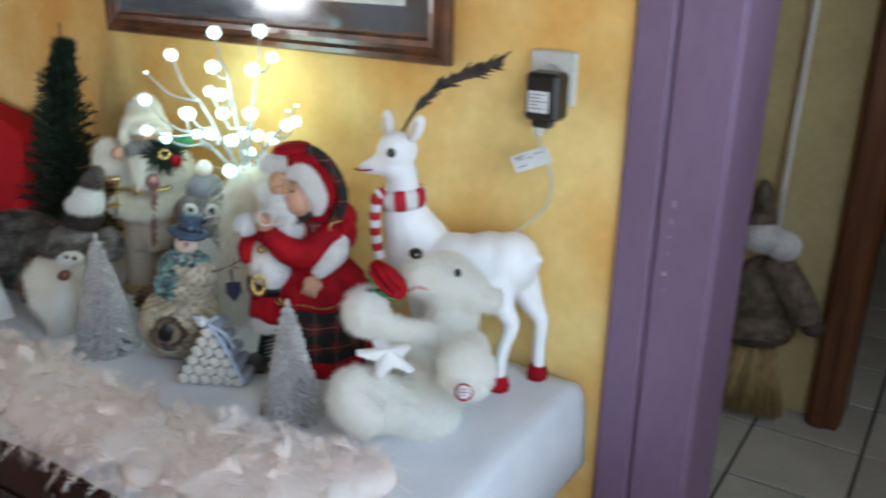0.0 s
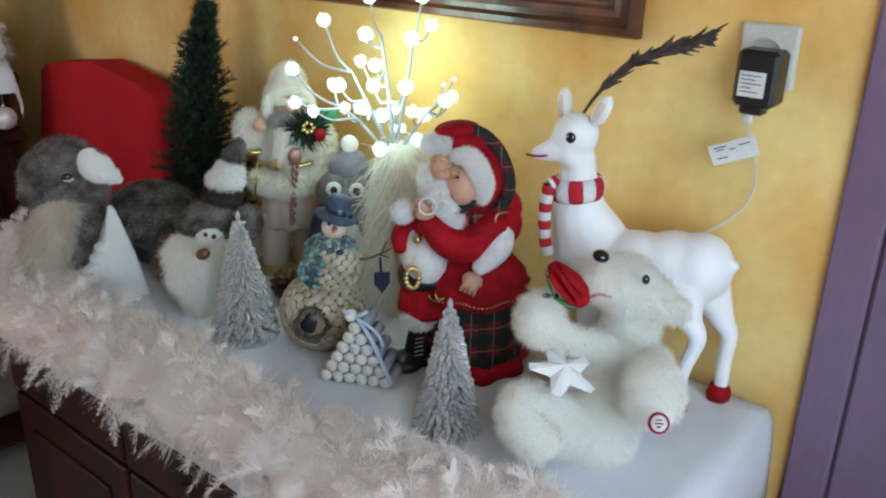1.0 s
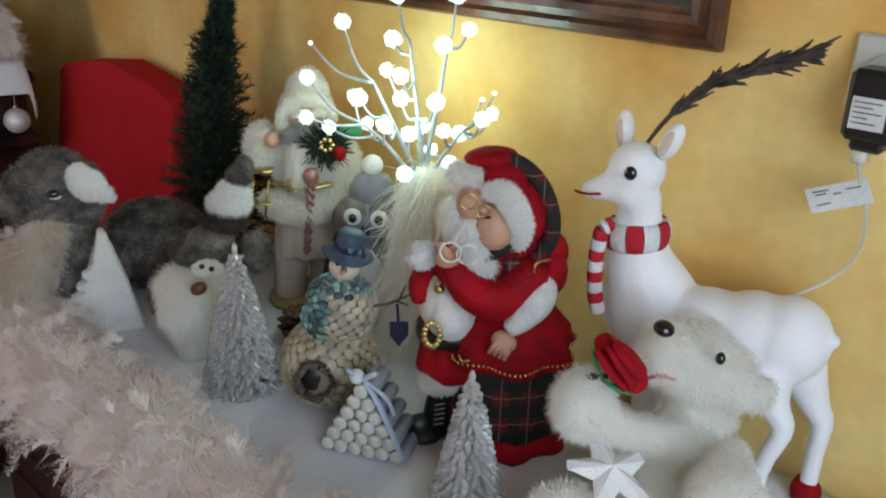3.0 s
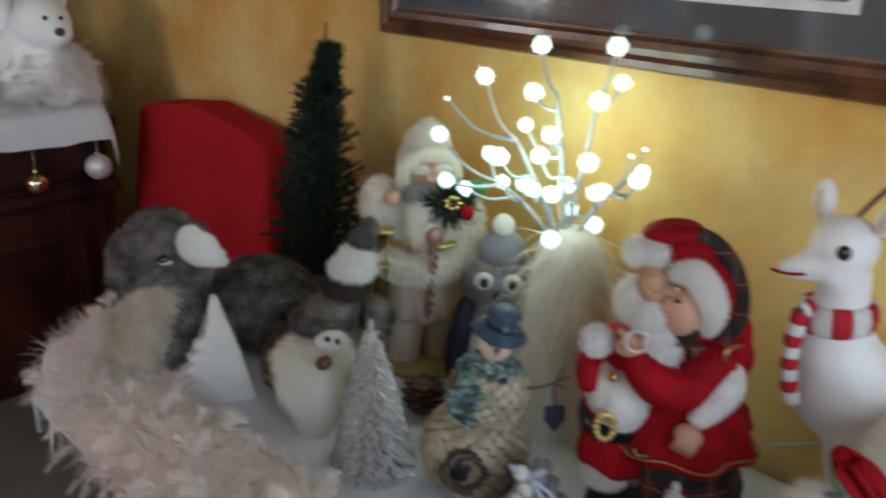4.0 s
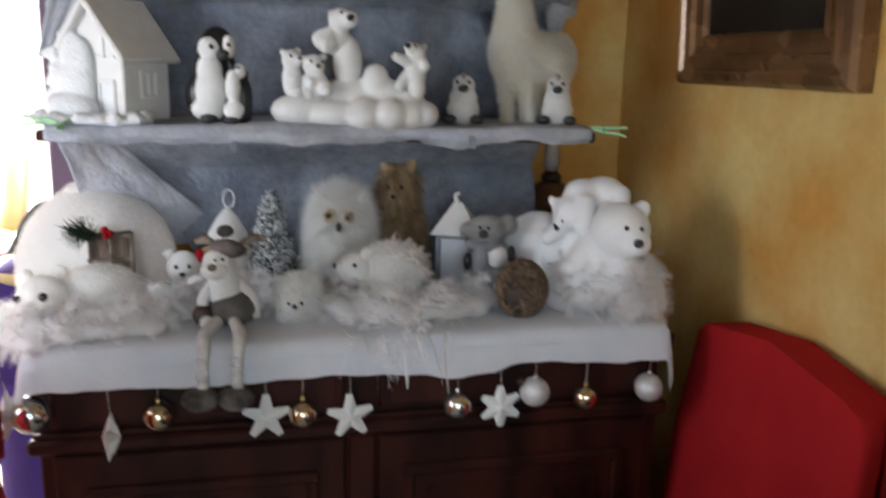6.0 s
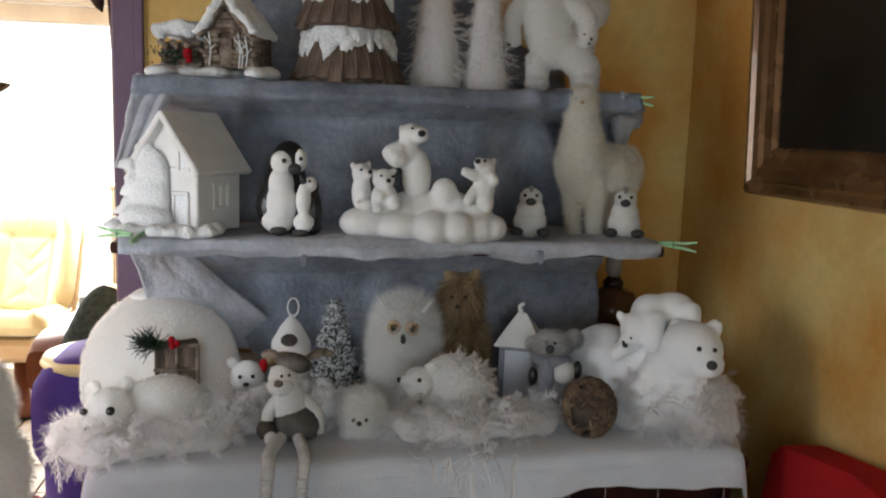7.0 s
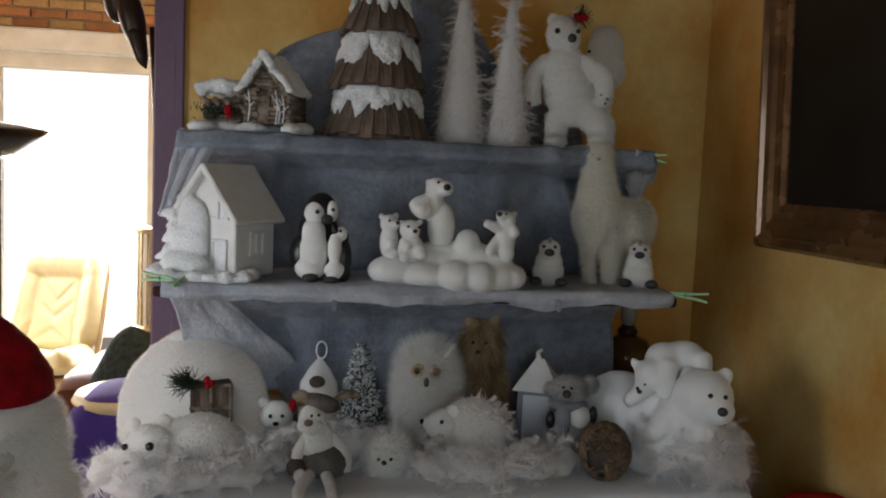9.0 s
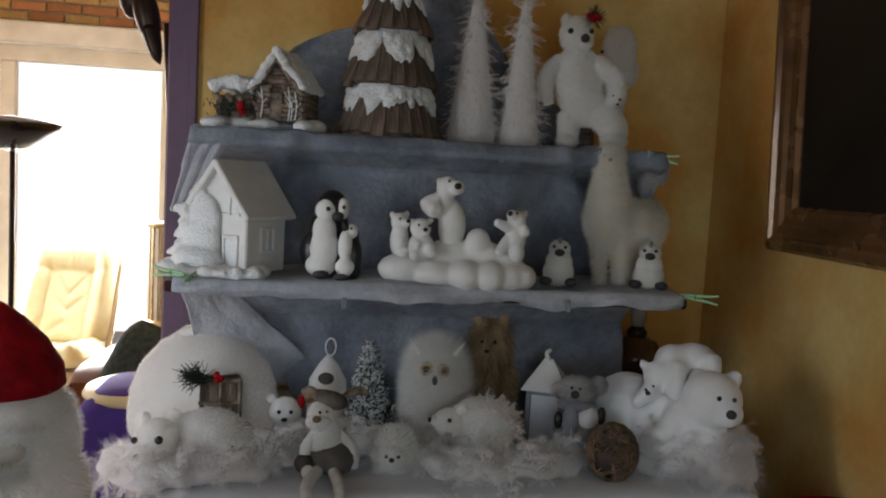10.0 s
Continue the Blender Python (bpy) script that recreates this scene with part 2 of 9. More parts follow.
material("lamp_amber", (0.12, 0.06, 0.035), None, 12, 0.15, 0.0, coat=0.5)
material("bronze", (0.055, 0.032, 0.022), None, 14, 0.35, 0.2, metal=0.5)
material("amber_eye", (0.40, 0.22, 0.03), None, 14, 0.1, 0.0, coat=0.5)

# small per-piece change of colour for tiles and bricks
for key in ("tile_floor", "brick_face"):
    nt = MATS[key].node_tree
    info, hs, rg = nt.nodes.new("ShaderNodeObjectInfo"), nt.nodes.new("ShaderNodeHueSaturation"), nt.nodes.new("ShaderNodeMapRange")
    rg.inputs[3].default_value, rg.inputs[4].default_value = (0.9, 1.1) if key == "tile_floor" else (0.75, 1.55)
    bs = nt.nodes["Principled BSDF"]
    old = bs.inputs["Base Color"].links[0].from_socket
    nt.links.new(info.outputs["Random"], rg.inputs[0])
    nt.links.new(rg.outputs[0], hs.inputs["Value"])
    nt.links.new(old, hs.inputs["Color"])
    nt.links.new(hs.outputs[0], bs.inputs["Base Color"])


def plaid_material():
    m = material("plaid", (0.12, 0.006, 0.008), (0.07, 0.004, 0.006), 20, 0.85, 0.4, 300)
    nt = m.node_tree
    n, l = nt.nodes, nt.links
    co = n.new("ShaderNodeTexCoord")
    last = n["Principled BSDF"].inputs["Base Color"].links[0].from_socket
    for axis, period, colour, width in (("X", 34, (0.020, 0.007, 0.006), 0.36), ("Z", 34, (0.009, 0.010, 0.008), 0.46), ("X", 34, (0.16, 0.10, 0.07), -0.996), ("Z", 34, (0.16, 0.10, 0.07), -0.996)):
        w = n.new("ShaderNodeTexWave")
        w.bands_direction = axis
        w.inputs["Scale"].default_value = period / 6.283 * 1.6
        l.new(co.outputs["Object"], w.inputs["Vector"])
        c = n.new("ShaderNodeMath")
        c.operation = "GREATER_THAN" if width < 0 else "LESS_THAN"
        c.inputs[1].default_value = abs(width)
        l.new(w.outputs["Fac"], c.inputs[0])
        mx = n.new("ShaderNodeMixRGB")
        l.new(c.outputs[0], mx.inputs[0])
        l.new(last, mx.inputs[1])
        mx.inputs[2].default_value = (*colour, 1)
        last = mx.outputs[0]
    l.new(last, n["Principled BSDF"].inputs["Base Color"])
    return m


plaid_material()

# ---- mesh tools ----
rng = np.random.default_rng(7)


def turned(rx=0, ry=0, rz=0):
    return np.array(Euler((radians(rx), radians(ry), radians(rz))).to_matrix())


class Shape:
    """Gathers points and faces of one part; each face knows its material's slot."""

    def __init__(self, *mats):
        self.v, self.f, self.s, self.balls, self.n = [], [], [], [], 0
        self.mats = list(mats)

    def add(self, verts, faces, mat=0):
        verts = np.asarray(verts, float)
        self.v.append(verts)
        self.f += [tuple(i + self.n for i in face) for face in faces]
        self.s += [mat] * len(faces)
        self.n += len(verts)
        return self

    def ball(self, c, r, turn=(0, 0, 0), mat=0, seg=16, ring=10):
        """An ellipsoid."""
        r = np.broadcast_to(np.asarray(r, float), (3,))
        R = turned(*turn)
        pts = [(0, 0, 1)]
        for i in range(1, ring):
            a = math.pi * i / ring
            pts += [(math.sin(a) * math.cos(2 * math.pi * k / seg), math.sin(a) * math.sin(2 * math.pi * k / seg), math.cos(a)) for k in range(seg)]
        pts.append((0, 0, -1))
        fc = [(0, 1 + k, 1 + (k + 1) % seg) for k in range(seg)]
        for i in range(ring - 2):
            o = 1 + i * seg
            fc += [(o + k, o + seg + k, o + seg + (k + 1) % seg, o + (k + 1) % seg) for k in range(seg)]
        o = 1 + (ring - 2) * seg
        fc += [(o + k, len(pts) - 1, o + (k + 1) % seg) for k in range(seg)]
        self.balls.append((np.array(c, float), r, R))
        return self.add(np.array(pts) * r @ R.T + np.array(c), fc, mat)

    def tube(self, path, radii, seg=10, mat=0, caps=True, flat=1.0):
        """A round bar along a line, with a radius at each point."""
        path = np.asarray(path, float)
        radii = np.broadcast_to(np.asarray(radii, float), (len(path),))
        if seg >= 6 and 3 <= len(path) <= 14:
            q = np.concatenate([np.column_stack([path, radii])[:1], np.column_stack([path, radii]), np.column_stack([path, radii])[-1:]])
            line = []
            for i in range(1, len(q) - 2):
                for t in (0.0, 0.25, 0.5, 0.75):
                    line.append(0.5 * (2 * q[i] + (q[i + 1] - q[i - 1]) * t + (2 * q[i - 1] - 5 * q[i] + 4 * q[i + 1] - q[i + 2]) * t * t + (3 * q[i] - q[i - 1] - 3 * q[i + 1] + q[i + 2]) * t ** 3))
            line = np.array(line + [q[-2]])
            path, radii = line[:, :3], np.maximum(line[:, 3], 0.0002)
        if seg >= 10 and caps and min(radii[0], radii[-1]) > 0.006:
            d0, d1 = path[0] - path[1], path[-1] - path[-2]
            d0, d1 = d0 / np.linalg.norm(d0), d1 / np.linalg.norm(d1)
            path = np.concatenate([[path[0] + d0 * radii[0] * 0.42, path[0] + d0 * radii[0] * 0.30], path, [path[-1] + d1 * radii[-1] * 0.30, path[-1] + d1 * radii[-1] * 0.42]])
            radii = np.concatenate([[radii[0] * 0.35, radii[0] * 0.78], radii, [radii[-1] * 0.78, radii[-1] * 0.35]])
        pts, side = [], None
        for i, p in enumerate(path):
            d = path[min(i + 1, len(path) - 1)] - path[max(i - 1, 0)]
            d = d / (np.linalg.norm(d) + 1e-9)
            if side is None:
                side = np.cross(d, (0, 0, 1) if abs(d[2]) < 0.9 else (1, 0, 0))
            side = side - d * np.dot(side, d)
            side = side / (np.linalg.norm(side) + 1e-9)
            up = np.cross(side, d)
            pts += [p + radii[i] * (side * math.cos(2 * math.pi * k / seg) + up * flat * math.sin(2 * math.pi * k / seg)) for k in range(seg)]
        fc = []
        for i in range(len(path) - 1):
            o = i * seg
            fc += [(o + k, o + seg + k, o + seg + (k + 1) % seg, o + (k + 1) % seg) for k in range(seg)]
        if caps:
            fc += [tuple(range(seg)), tuple(range((len(path) - 1) * seg, len(path) * seg))[::-1]]
        return self.add(pts, fc, mat)

    def lathe(self, profile, c=(0, 0, 0), seg=24, mat=0, wob=0.0, waves=5):
        """A turned form: (radius, height) pairs from the bottom up."""
        pts = []
        for r, z in profile:
            pts += [(c[0] + r * (1 + wob * math.sin(waves * 2 * math.pi * k / seg + z * 40)) * math.cos(2 * math.pi * k / seg),
                     c[1] + r * (1 + wob * math.sin(waves * 2 * math.pi * k / seg + z * 40)) * math.sin(2 * math.pi * k / seg), c[2] + z) for k in range(seg)]
        fc = []
        for i in range(len(profile) - 1):
            o = i * seg
            fc += [(o + k, o + (k + 1) % seg, o + seg + (k + 1) % seg, o + seg + k) for k in range(seg)]
        fc += [tuple(range(seg))[::-1], tuple(range((len(profile) - 1) * seg, len(profile) * seg))]
        return self.add(pts, fc, mat)

    def box(self, lo, hi, bevel=0.003, mat=0, turn=(0, 0, 0), about=None):
        """A block with chamfered edges."""
        lo, hi = np.minimum(lo, hi).astype(float), np.maximum(lo, hi).astype(float)
        c, h = (lo + hi) / 2, (hi - lo) / 2
        b = min(bevel, 0.45 * h.min())
        pts, key = [], {}
        for sx in (-1, 1):
            for sy in (-1, 1):
                for sz in (-1, 1):
                    s = np.array((sx, sy, sz))
                    for a in range(3):
                        q = s * (h - b)
                        q[a] = s[a] * h[a]
                        key[(sx, sy, sz, a)] = len(pts)
                        pts.append(q)
        fc = []
        for a in range(3):
            o1, o2 = [i for i in range(3) if i != a]
            for s in (-1, 1):
                quad = []
                for p, q in ((-1, -1), (1, -1), (1, 1), (-1, 1)):
                    k = [0, 0, 0]
                    k[a], k[o1], k[o2] = s, p, q
                    quad.append(key[(*k, a)])
                fc.append(quad)
            for p in (-1, 1):
                for q in (-1, 1):
                    k0, k1 = [0, 0, 0], [0, 0, 0]
                    k0[a], k1[a] = -1, 1
                    for k in (k0, k1):
                        k[o1], k[o2] = p, q
                    fc.append([key[(*k0, o1)], key[(*k1, o1)], key[(*k1, o2)], key[(*k0, o2)]])
        for sx in (-1, 1):
            for sy in (-1, 1):
                for sz in (-1, 1):
                    fc.append([key[(sx, sy, sz, a)] for a in range(3)])
        pts = np.array(pts)
        good = []
        for face in fc:
            p = pts[list(face)]
            good.append(tuple(face) if np.dot(np.cross(p[1] - p[0], p[2] - p[0]), p.mean(0)) > 0 else tuple(face[::-1]))
        R = turned(*turn)
        pivot = np.array(about if about is not None else c, float)
        return self.add((pts + c - pivot) @ R.T + pivot, good, mat)

    def slab(self, outline, y0, y1, mat=0):
        """An outline in x and z, given thickness along y."""
        n = len(outline)
        pts = [(x, y0, z) for x, z in outline] + [(x, y1, z) for x, z in outline]
        fc = [tuple(range(n)), tuple(range(2 * n - 1, n - 1, -1))]
        fc += [((k + 1) % n, k, n + k, n + (k + 1) % n) for k in range(n)]
        return self.add(pts, fc, mat)

    def sheet(self, grid, mat=0, thick=0.0):
        """A rectangular net of points [rows][columns], with a back where it has thickness."""
        g = np.asarray(grid, float)
        r, c = g.shape[:2]
        fc = [(i * c + k, i * c + k + 1, (i + 1) * c + k + 1, (i + 1) * c + k) for i in range(r - 1) for k in range(c - 1)]
        self.add(g.reshape(-1, 3), fc, mat)
        if thick:
            du = np.gradient(g, axis=1)
            dv = np.gradient(g, axis=0)
            nn = np.cross(du, dv)
            nn /= np.linalg.norm(nn, axis=2, keepdims=True) + 1e-9
            self.add((g - nn * thick).reshape(-1, 3), [f[::-1] for f in fc], mat)
            a, b = self.n - 2 * r * c, self.n - r * c
            rim = [k for k in range(c)] + [i * c + c - 1 for i in range(1, r)] + [(r - 1) * c + k for k in range(c - 2, -1, -1)] + [i * c for i in range(r - 2, 0, -1)]
            self.f += [(a + rim[k], b + rim[k], b + rim[(k + 1) % len(rim)], a + rim[(k + 1) % len(rim)]) for k in range(len(rim))]
            self.s += [mat] * len(rim)
        return self

    def fur(self, count, length, width=0.0012, comb=(0, 0, -0.5), mat=0, only=None, jitter=0.35, stand=0.8, bend=0.35, start=0):
        """Hairs over the faces gathered so far from face `start` on, or those of slot `only`; none within another ball."""
        count, width = int(count * 1.7), width * 0.62
        v = np.concatenate(self.v)
        tri = []
        for face, s in zip(self.f[start:], self.s[start:]):
            if only is None or s == only:
                for k in range(1, len(face) - 1):
                    tri.append((face[0], face[k], face[k + 1]))
        tri = np.array(tri)
        a, b, c = v[tri[:, 0]], v[tri[:, 1]], v[tri[:, 2]]
        nrm = np.cross(b - a, c - a)
        area = np.linalg.norm(nrm, axis=1)
        nrm /= area[:, None] + 1e-12
        pick = rng.choice(len(tri), count, p=area / area.sum())
        u, w = rng.random(count), rng.random(count)
        flip = u + w > 1
        u[flip], w[flip] = 1 - u[flip], 1 - w[flip]
        root = a[pick] + (b - a)[pick] * u[:, None] + (c - a)[pick] * w[:, None]
        nn = nrm[pick]
        keep = np.ones(count, bool)
        for bc, br, bR in self.balls:
            keep &= (((root - bc) @ bR / br) ** 2).sum(1) > 0.93
        root, nn = root[keep], nn[keep]
        m = len(root)
        d = nn * stand + np.array(comb) + rng.normal(0, jitter, (m, 3))
        d /= np.linalg.norm(d, axis=1, keepdims=True)
        ln = length * rng.uniform(0.55, 1.15, (m, 1))
        side = np.cross(d, nn + rng.normal(0, 0.25, (m, 3)))
        side /= np.linalg.norm(side, axis=1, keepdims=True) + 1e-9
        drop = np.array(comb) * bend
        mid = root + d * ln * 0.55 + drop * ln * 0.15
        tip = root + d * ln + drop * ln * 0.6
        pts = np.stack([root + side * width, root - side * width, mid - side * width * 0.75, mid + side * width * 0.75, tip], 1).reshape(-1, 3)
        base = self.n
        self.v.append(pts)
        self.n += len(pts)
        for k in range(m):
            o = base + 5 * k
            self.f.append((o, o + 1, o + 2, o + 3))
            self.f.append((o + 3, o + 2, o + 4))
        self.s += [mat] * (2 * m)
        return self

    def feathers(self, places, length, mat=0, barbs=16, spread=0.45, width=0.0011, ways=None, droop=0.4):
        """Downy feathers: each a bent quill with soft, curling barbs to both sides."""
        m = len(places)
        if not m:
            return self
        unit = lambda v: v / (np.linalg.norm(v, axis=-1, keepdims=True) + 1e-9)
        p = np.asarray(places, float)
        d = rng.normal(0, 1, (m, 3)) if ways is None else np.asarray(ways, float) + rng.normal(0, 0.45, (m, 3))
        d = unit(d)
        out = rng.normal(0, 1, (m, 3)) if ways is None else np.asarray(ways, float) + np.array((0, 0, 0.6)) + rng.normal(0, 0.3, (m, 3))
        side = unit(np.cross(d, out))
        ln = length * rng.uniform(0.6, 1.25, (m, 1))
        t = np.tile((np.arange(barbs) + 1) / barbs, 2)[None, :, None]
        sg = np.repeat((-1.0, 1.0), barbs)[None, :, None]
        n = 2 * barbs
        d3, s3, l3 = d[:, None], side[:, None], ln[:, None]
        down = np.array((0.0, 0.0, -1.0))
        q = p[:, None] + d3 * l3 * t + down * droop * l3 * t * t
        bl = l3 * spread * (1.05 - 0.75 * t) * rng.uniform(0.6, 1.2, (m, n, 1))
        bd = unit(d3 * 1.0 + s3 * sg * rng.uniform(0.1, 0.75, (m, n, 1)) + rng.normal(0, 0.20, (m, n, 3)))
        curl = rng.normal(0, 0.25, (m, n, 3)) + rng.normal(0, 0.45, (m, 1, 3)) + down * 0.2
        w = unit(np.cross(bd, np.cross(d3, s3) + rng.normal(0, 0.3, (m, n, 3)))) * width
        mid = q + bd * bl * 0.55
        tip = q + unit(bd + curl) * bl
        pts = np.stack([q - w * 0.7, q + w * 0.7, mid + w, mid - w, tip], 2).reshape(-1, 3)
        o = 5 * np.arange(m * n)
        fc = [f for k in o for f in ((k, k + 1, k + 2, k + 3), (k + 3, k + 2, k + 4))]
        return self.add(pts, fc, mat)

    def vanes(self, places, length, ways, mat=0, wide=0.16, droop=0.5):
        """Smooth feather blades, curled and pointed."""
        pts, fc = [], []
        for p, wy in zip(places, ways):
            d = np.asarray(wy, float) + rng.normal(0, 0.4, 3)
            d /= np.linalg.norm(d)
            e = np.cross(d, rng.normal(0, 1, 3))
            e /= np.linalg.norm(e)
            up = np.cross(e, d)
            ln, cu = length * rng.uniform(0.6, 1.3), rng.normal(0, 0.35)
            o = len(pts)
            for k in range(6):
                t = k / 5
                h = ln * wide * math.sin(math.pi * min(0.97, 0.08 + 0.9 * t)) ** 0.8
                c = np.asarray(p) + d * ln * t + up * cu * ln * t * t + np.array((0, 0, -1)) * droop * ln * t * t
                pts += [c - e * h + up * h * 0.35, c, c + e * h + up * h * 0.35]
            for k in range(5):
                for j in (0, 1):
                    fc.append((o + 3 * k + j, o + 3 * k + j + 1, o + 3 * k + j + 4, o + 3 * k + j + 3))
        return self.add(np.array(pts), fc, mat) if pts else self

    def build(self, name, parent=None, label="", smooth=True, at=None, remesh=0.0, soften=0, kind="", category="", group=""):
        me = bpy.data.meshes.new(name)
        me.from_pydata(np.concatenate(self.v).tolist(), [], self.f)
        for m in self.mats:
            me.materials.append(MATS[m])
        me.polygons.foreach_set("material_index", self.s)
        me.polygons.foreach_set("use_smooth", [smooth] * len(self.f))
        me.update()
        ob = new(name, me)
        if parent is not None:
            ob.parent = parent
        if at is not None:
            ob.matrix_basis = at
        if remesh:
            md = ob.modifiers.new("blend", "REMESH")
            md.mode, md.voxel_size, md.use_smooth_shade = "VOXEL", remesh, smooth
            if soften:
                sm = ob.modifiers.new("soften", "SMOOTH")
                sm.factor, sm.iterations = 0.5, soften
        return tagged(ob, label, category, group, kind)


def thing(name, label, category, x, y, z, rz=0.0, group=""):
    """The empty at a thing's base, which its parts hang from."""
    ob = new(name)
    ob.empty_display_size = 0.02
    ob.matrix_basis = pose(x, y, z, 0, 0, rz)
    return tagged(ob, label, category, group)


def block(name, lo, hi, mat, parent=None, label="", bevel=0.003, kind="", category="", smooth=False):
    return Shape(mat).box(lo, hi, bevel).build(name, parent, label, smooth, kind=kind, category=category)


def star_shape(arm, core, thick, points=5, mats=("foam_white",)):
    """A puffy star standing in the x-z plane."""
    s = Shape(*mats)
    rim = []
    for k in range(points * 2):
        r = arm if k % 2 == 0 else core
        a = math.pi / 2 + k * math.pi / points
        for da in ((-0.13, 0.13) if k % 2 == 0 else (0.0,)):
            rim.append((r * math.cos(a + da), 0.0, r * math.sin(a + da)))
    n = len(rim)
    pts = [(0, -thick, 0), (0, thick, 0)] + rim
    fc = []
    for k in range(n):
        a, b = 2 + k, 2 + (k + 1) % n
        fc += [(0, a, b), (1, b, a)]
    return s.add(pts, fc)

# ---- the room ----
H = 2.85
WX = -1.11   # the wall behind the dresser


def wall(name, lo, hi, mat, label):
    return block(name, lo, hi, mat, None, label, 0.002, "structure", "wall")


wall("wall_north", (WX - 0.2, 0.0, 0), (1.68, 0.2, H), "wall_yellow", "ochre yellow sponge-painted plaster wall")
wall("wall_west", (WX - 0.2, -1.51, 0), (WX, 0.0, H), "wall_yellow", "ochre yellow sponge-painted plaster wall")
wall("wall_above_opening", (WX - 0.2, -2.7, 2.35), (WX, -1.51, H), "wall_yellow", "yellow plaster above the wide opening")
# south walls are out of view, drawn in to bring their lamp nearer
wall("wall_south", (1.35, -2.9, 0), (2.85, -2.7, H), "wall_yellow", "ochre yellow plaster wall")
wall("wall_south_low", (WX - 0.2, -2.9, 0), (1.35, -2.7, 0.85), "wall_yellow", "yellow plaster below the side window")
wall("wall_south_top", (WX - 0.2, -2.9, 2.2), (1.35, -2.7, H), "wall_yellow", "yellow plaster above the side window")
wall("wall_south_end", (WX - 0.2, -2.9, 0.85), (0.0, -2.7, 2.2), "wall_yellow", "yellow plaster beside the side window")
wall("wall_west_end", (WX - 0.2, -4.2, 0), (WX, -2.9, H), "wall_yellow", "ochre yellow plaster wall")
wall("far_wall_south", (-4.7, -4.4, 0), (-3.6, -4.2, H), "wall_yellow", "ochre yellow plaster wall")
wall("far_wall_south_side", (-2.3, -4.4, 0), (WX, -4.2, H), "wall_yellow", "ochre yellow plaster wall")
wall("far_wall_south_low", (-3.6, -4.4, 0), (-2.3, -4.2, 0.85), "wall_yellow", "yellow plaster below the added far window")
wall("far_wall_south_top", (-3.6, -4.4, 2.25), (-2.3, -4.2, H), "wall_yellow", "yellow plaster above the added far window")
wall("wall_east_low", (2.65, -2.7, 0), (2.85, 0.0, 0.9), "wall_yellow", "yellow plaster below the window")
wall("wall_east_top", (2.65, -2.7, 2.2), (2.85, 0.0, H), "wall_yellow", "yellow plaster above the window")
wall("wall_east_side", (2.65, -2.7, 0.9), (2.85, -2.05, 2.2), "wall_yellow", "yellow plaster beside the window")
wall("wall_east_end", (2.65, -0.2, 0.9), (2.85, 0.0, 2.2), "wall_yellow", "yellow plaster beside the window")
wall("wall_north_side", (2.55, 0.0, 0), (3.15, 0.2, H), "wall_yellow", "yellow plaster beside the doorway")
wall("wall_over_door", (1.68, 0.0, 2.1), (2.55, 0.2, H), "wall_yellow", "yellow plaster over the doorway")
# ceiling is out of view; its beige is darkened to weaken the fill
block("ceiling", (-4.7, -4.4, H), (3.15, 4.4, H + 0.15), "ceiling_paint", None, "plain unseen ceiling, toned down to curb bounced light", 0.002, "structure", "ceiling")
block("floor", (-4.7, -4.4, -0.12), (3.15, 4.4, -0.008), "grout", None, "dark grout bed of the tiled floor", 0.002, "structure", "floor")

# purple timbers at the ends of the yellow walls
s = Shape("purple_paint").box((1.68, -0.014, 0), (1.742, 0.2, 2.1), 0.004).box((1.743, -0.010, 0), (1.843, 0.2, 2.1), 0.006)
s.build("door_post", None, "purple painted door post with small chips", False, kind="structure", category="post")
s = Shape("purple_paint").box((WX - 0.21, -1.586, 0), (WX + 0.012, -1.512, 2.35), 0.006)
s.box((WX - 0.002, -1.530, 0), (WX + 0.020, -1.506, 2.35), 0.003)
s.build("opening_post", None, "purple painted post at the end of the yellow wall", False, kind="structure", category="post")
chips = Shape("ceiling_paint")
for k in range(6):
    chips.box((1.768 + rng.normal(0, 0.004), -0.0112, 1.02 + 0.030 * k + rng.normal(0, 0.006)), (1.7695 + rng.normal(0, 0.001), -0.008, 1.024 + 0.030 * k), 0.0005)
chips.build("paint_chips", bpy.data.objects["door_post"], "pale chips in the purple paint", False)

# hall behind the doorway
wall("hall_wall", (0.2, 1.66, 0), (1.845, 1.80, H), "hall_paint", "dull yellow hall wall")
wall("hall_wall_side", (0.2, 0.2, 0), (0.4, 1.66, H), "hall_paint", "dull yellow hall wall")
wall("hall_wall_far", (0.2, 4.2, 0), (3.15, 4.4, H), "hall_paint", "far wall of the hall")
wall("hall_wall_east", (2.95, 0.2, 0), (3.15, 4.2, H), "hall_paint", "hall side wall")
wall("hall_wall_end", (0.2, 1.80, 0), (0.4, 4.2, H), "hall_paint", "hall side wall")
s = Shape("door_wood").box((1.838, 1.585, 0), (1.94, 1.62, 2.1), 0.008).box((1.855, 1.62, 0), (1.945, 1.80, 2.1), 0.005)
s.box((1.85, 1.60, 0), (1.90, 1.575, 2.1), 0.006)
s.build("hall_door_frame", None, "brown varnished door frame in the hall", False, kind="structure", category="door frame")
block("hall_cupboard", (2.15, 3.3, 0), (3.1, 3.9, 1.15), "metal_dark", None, "dark low cupboard at the end of the hall", 0.01, "", "cupboard")

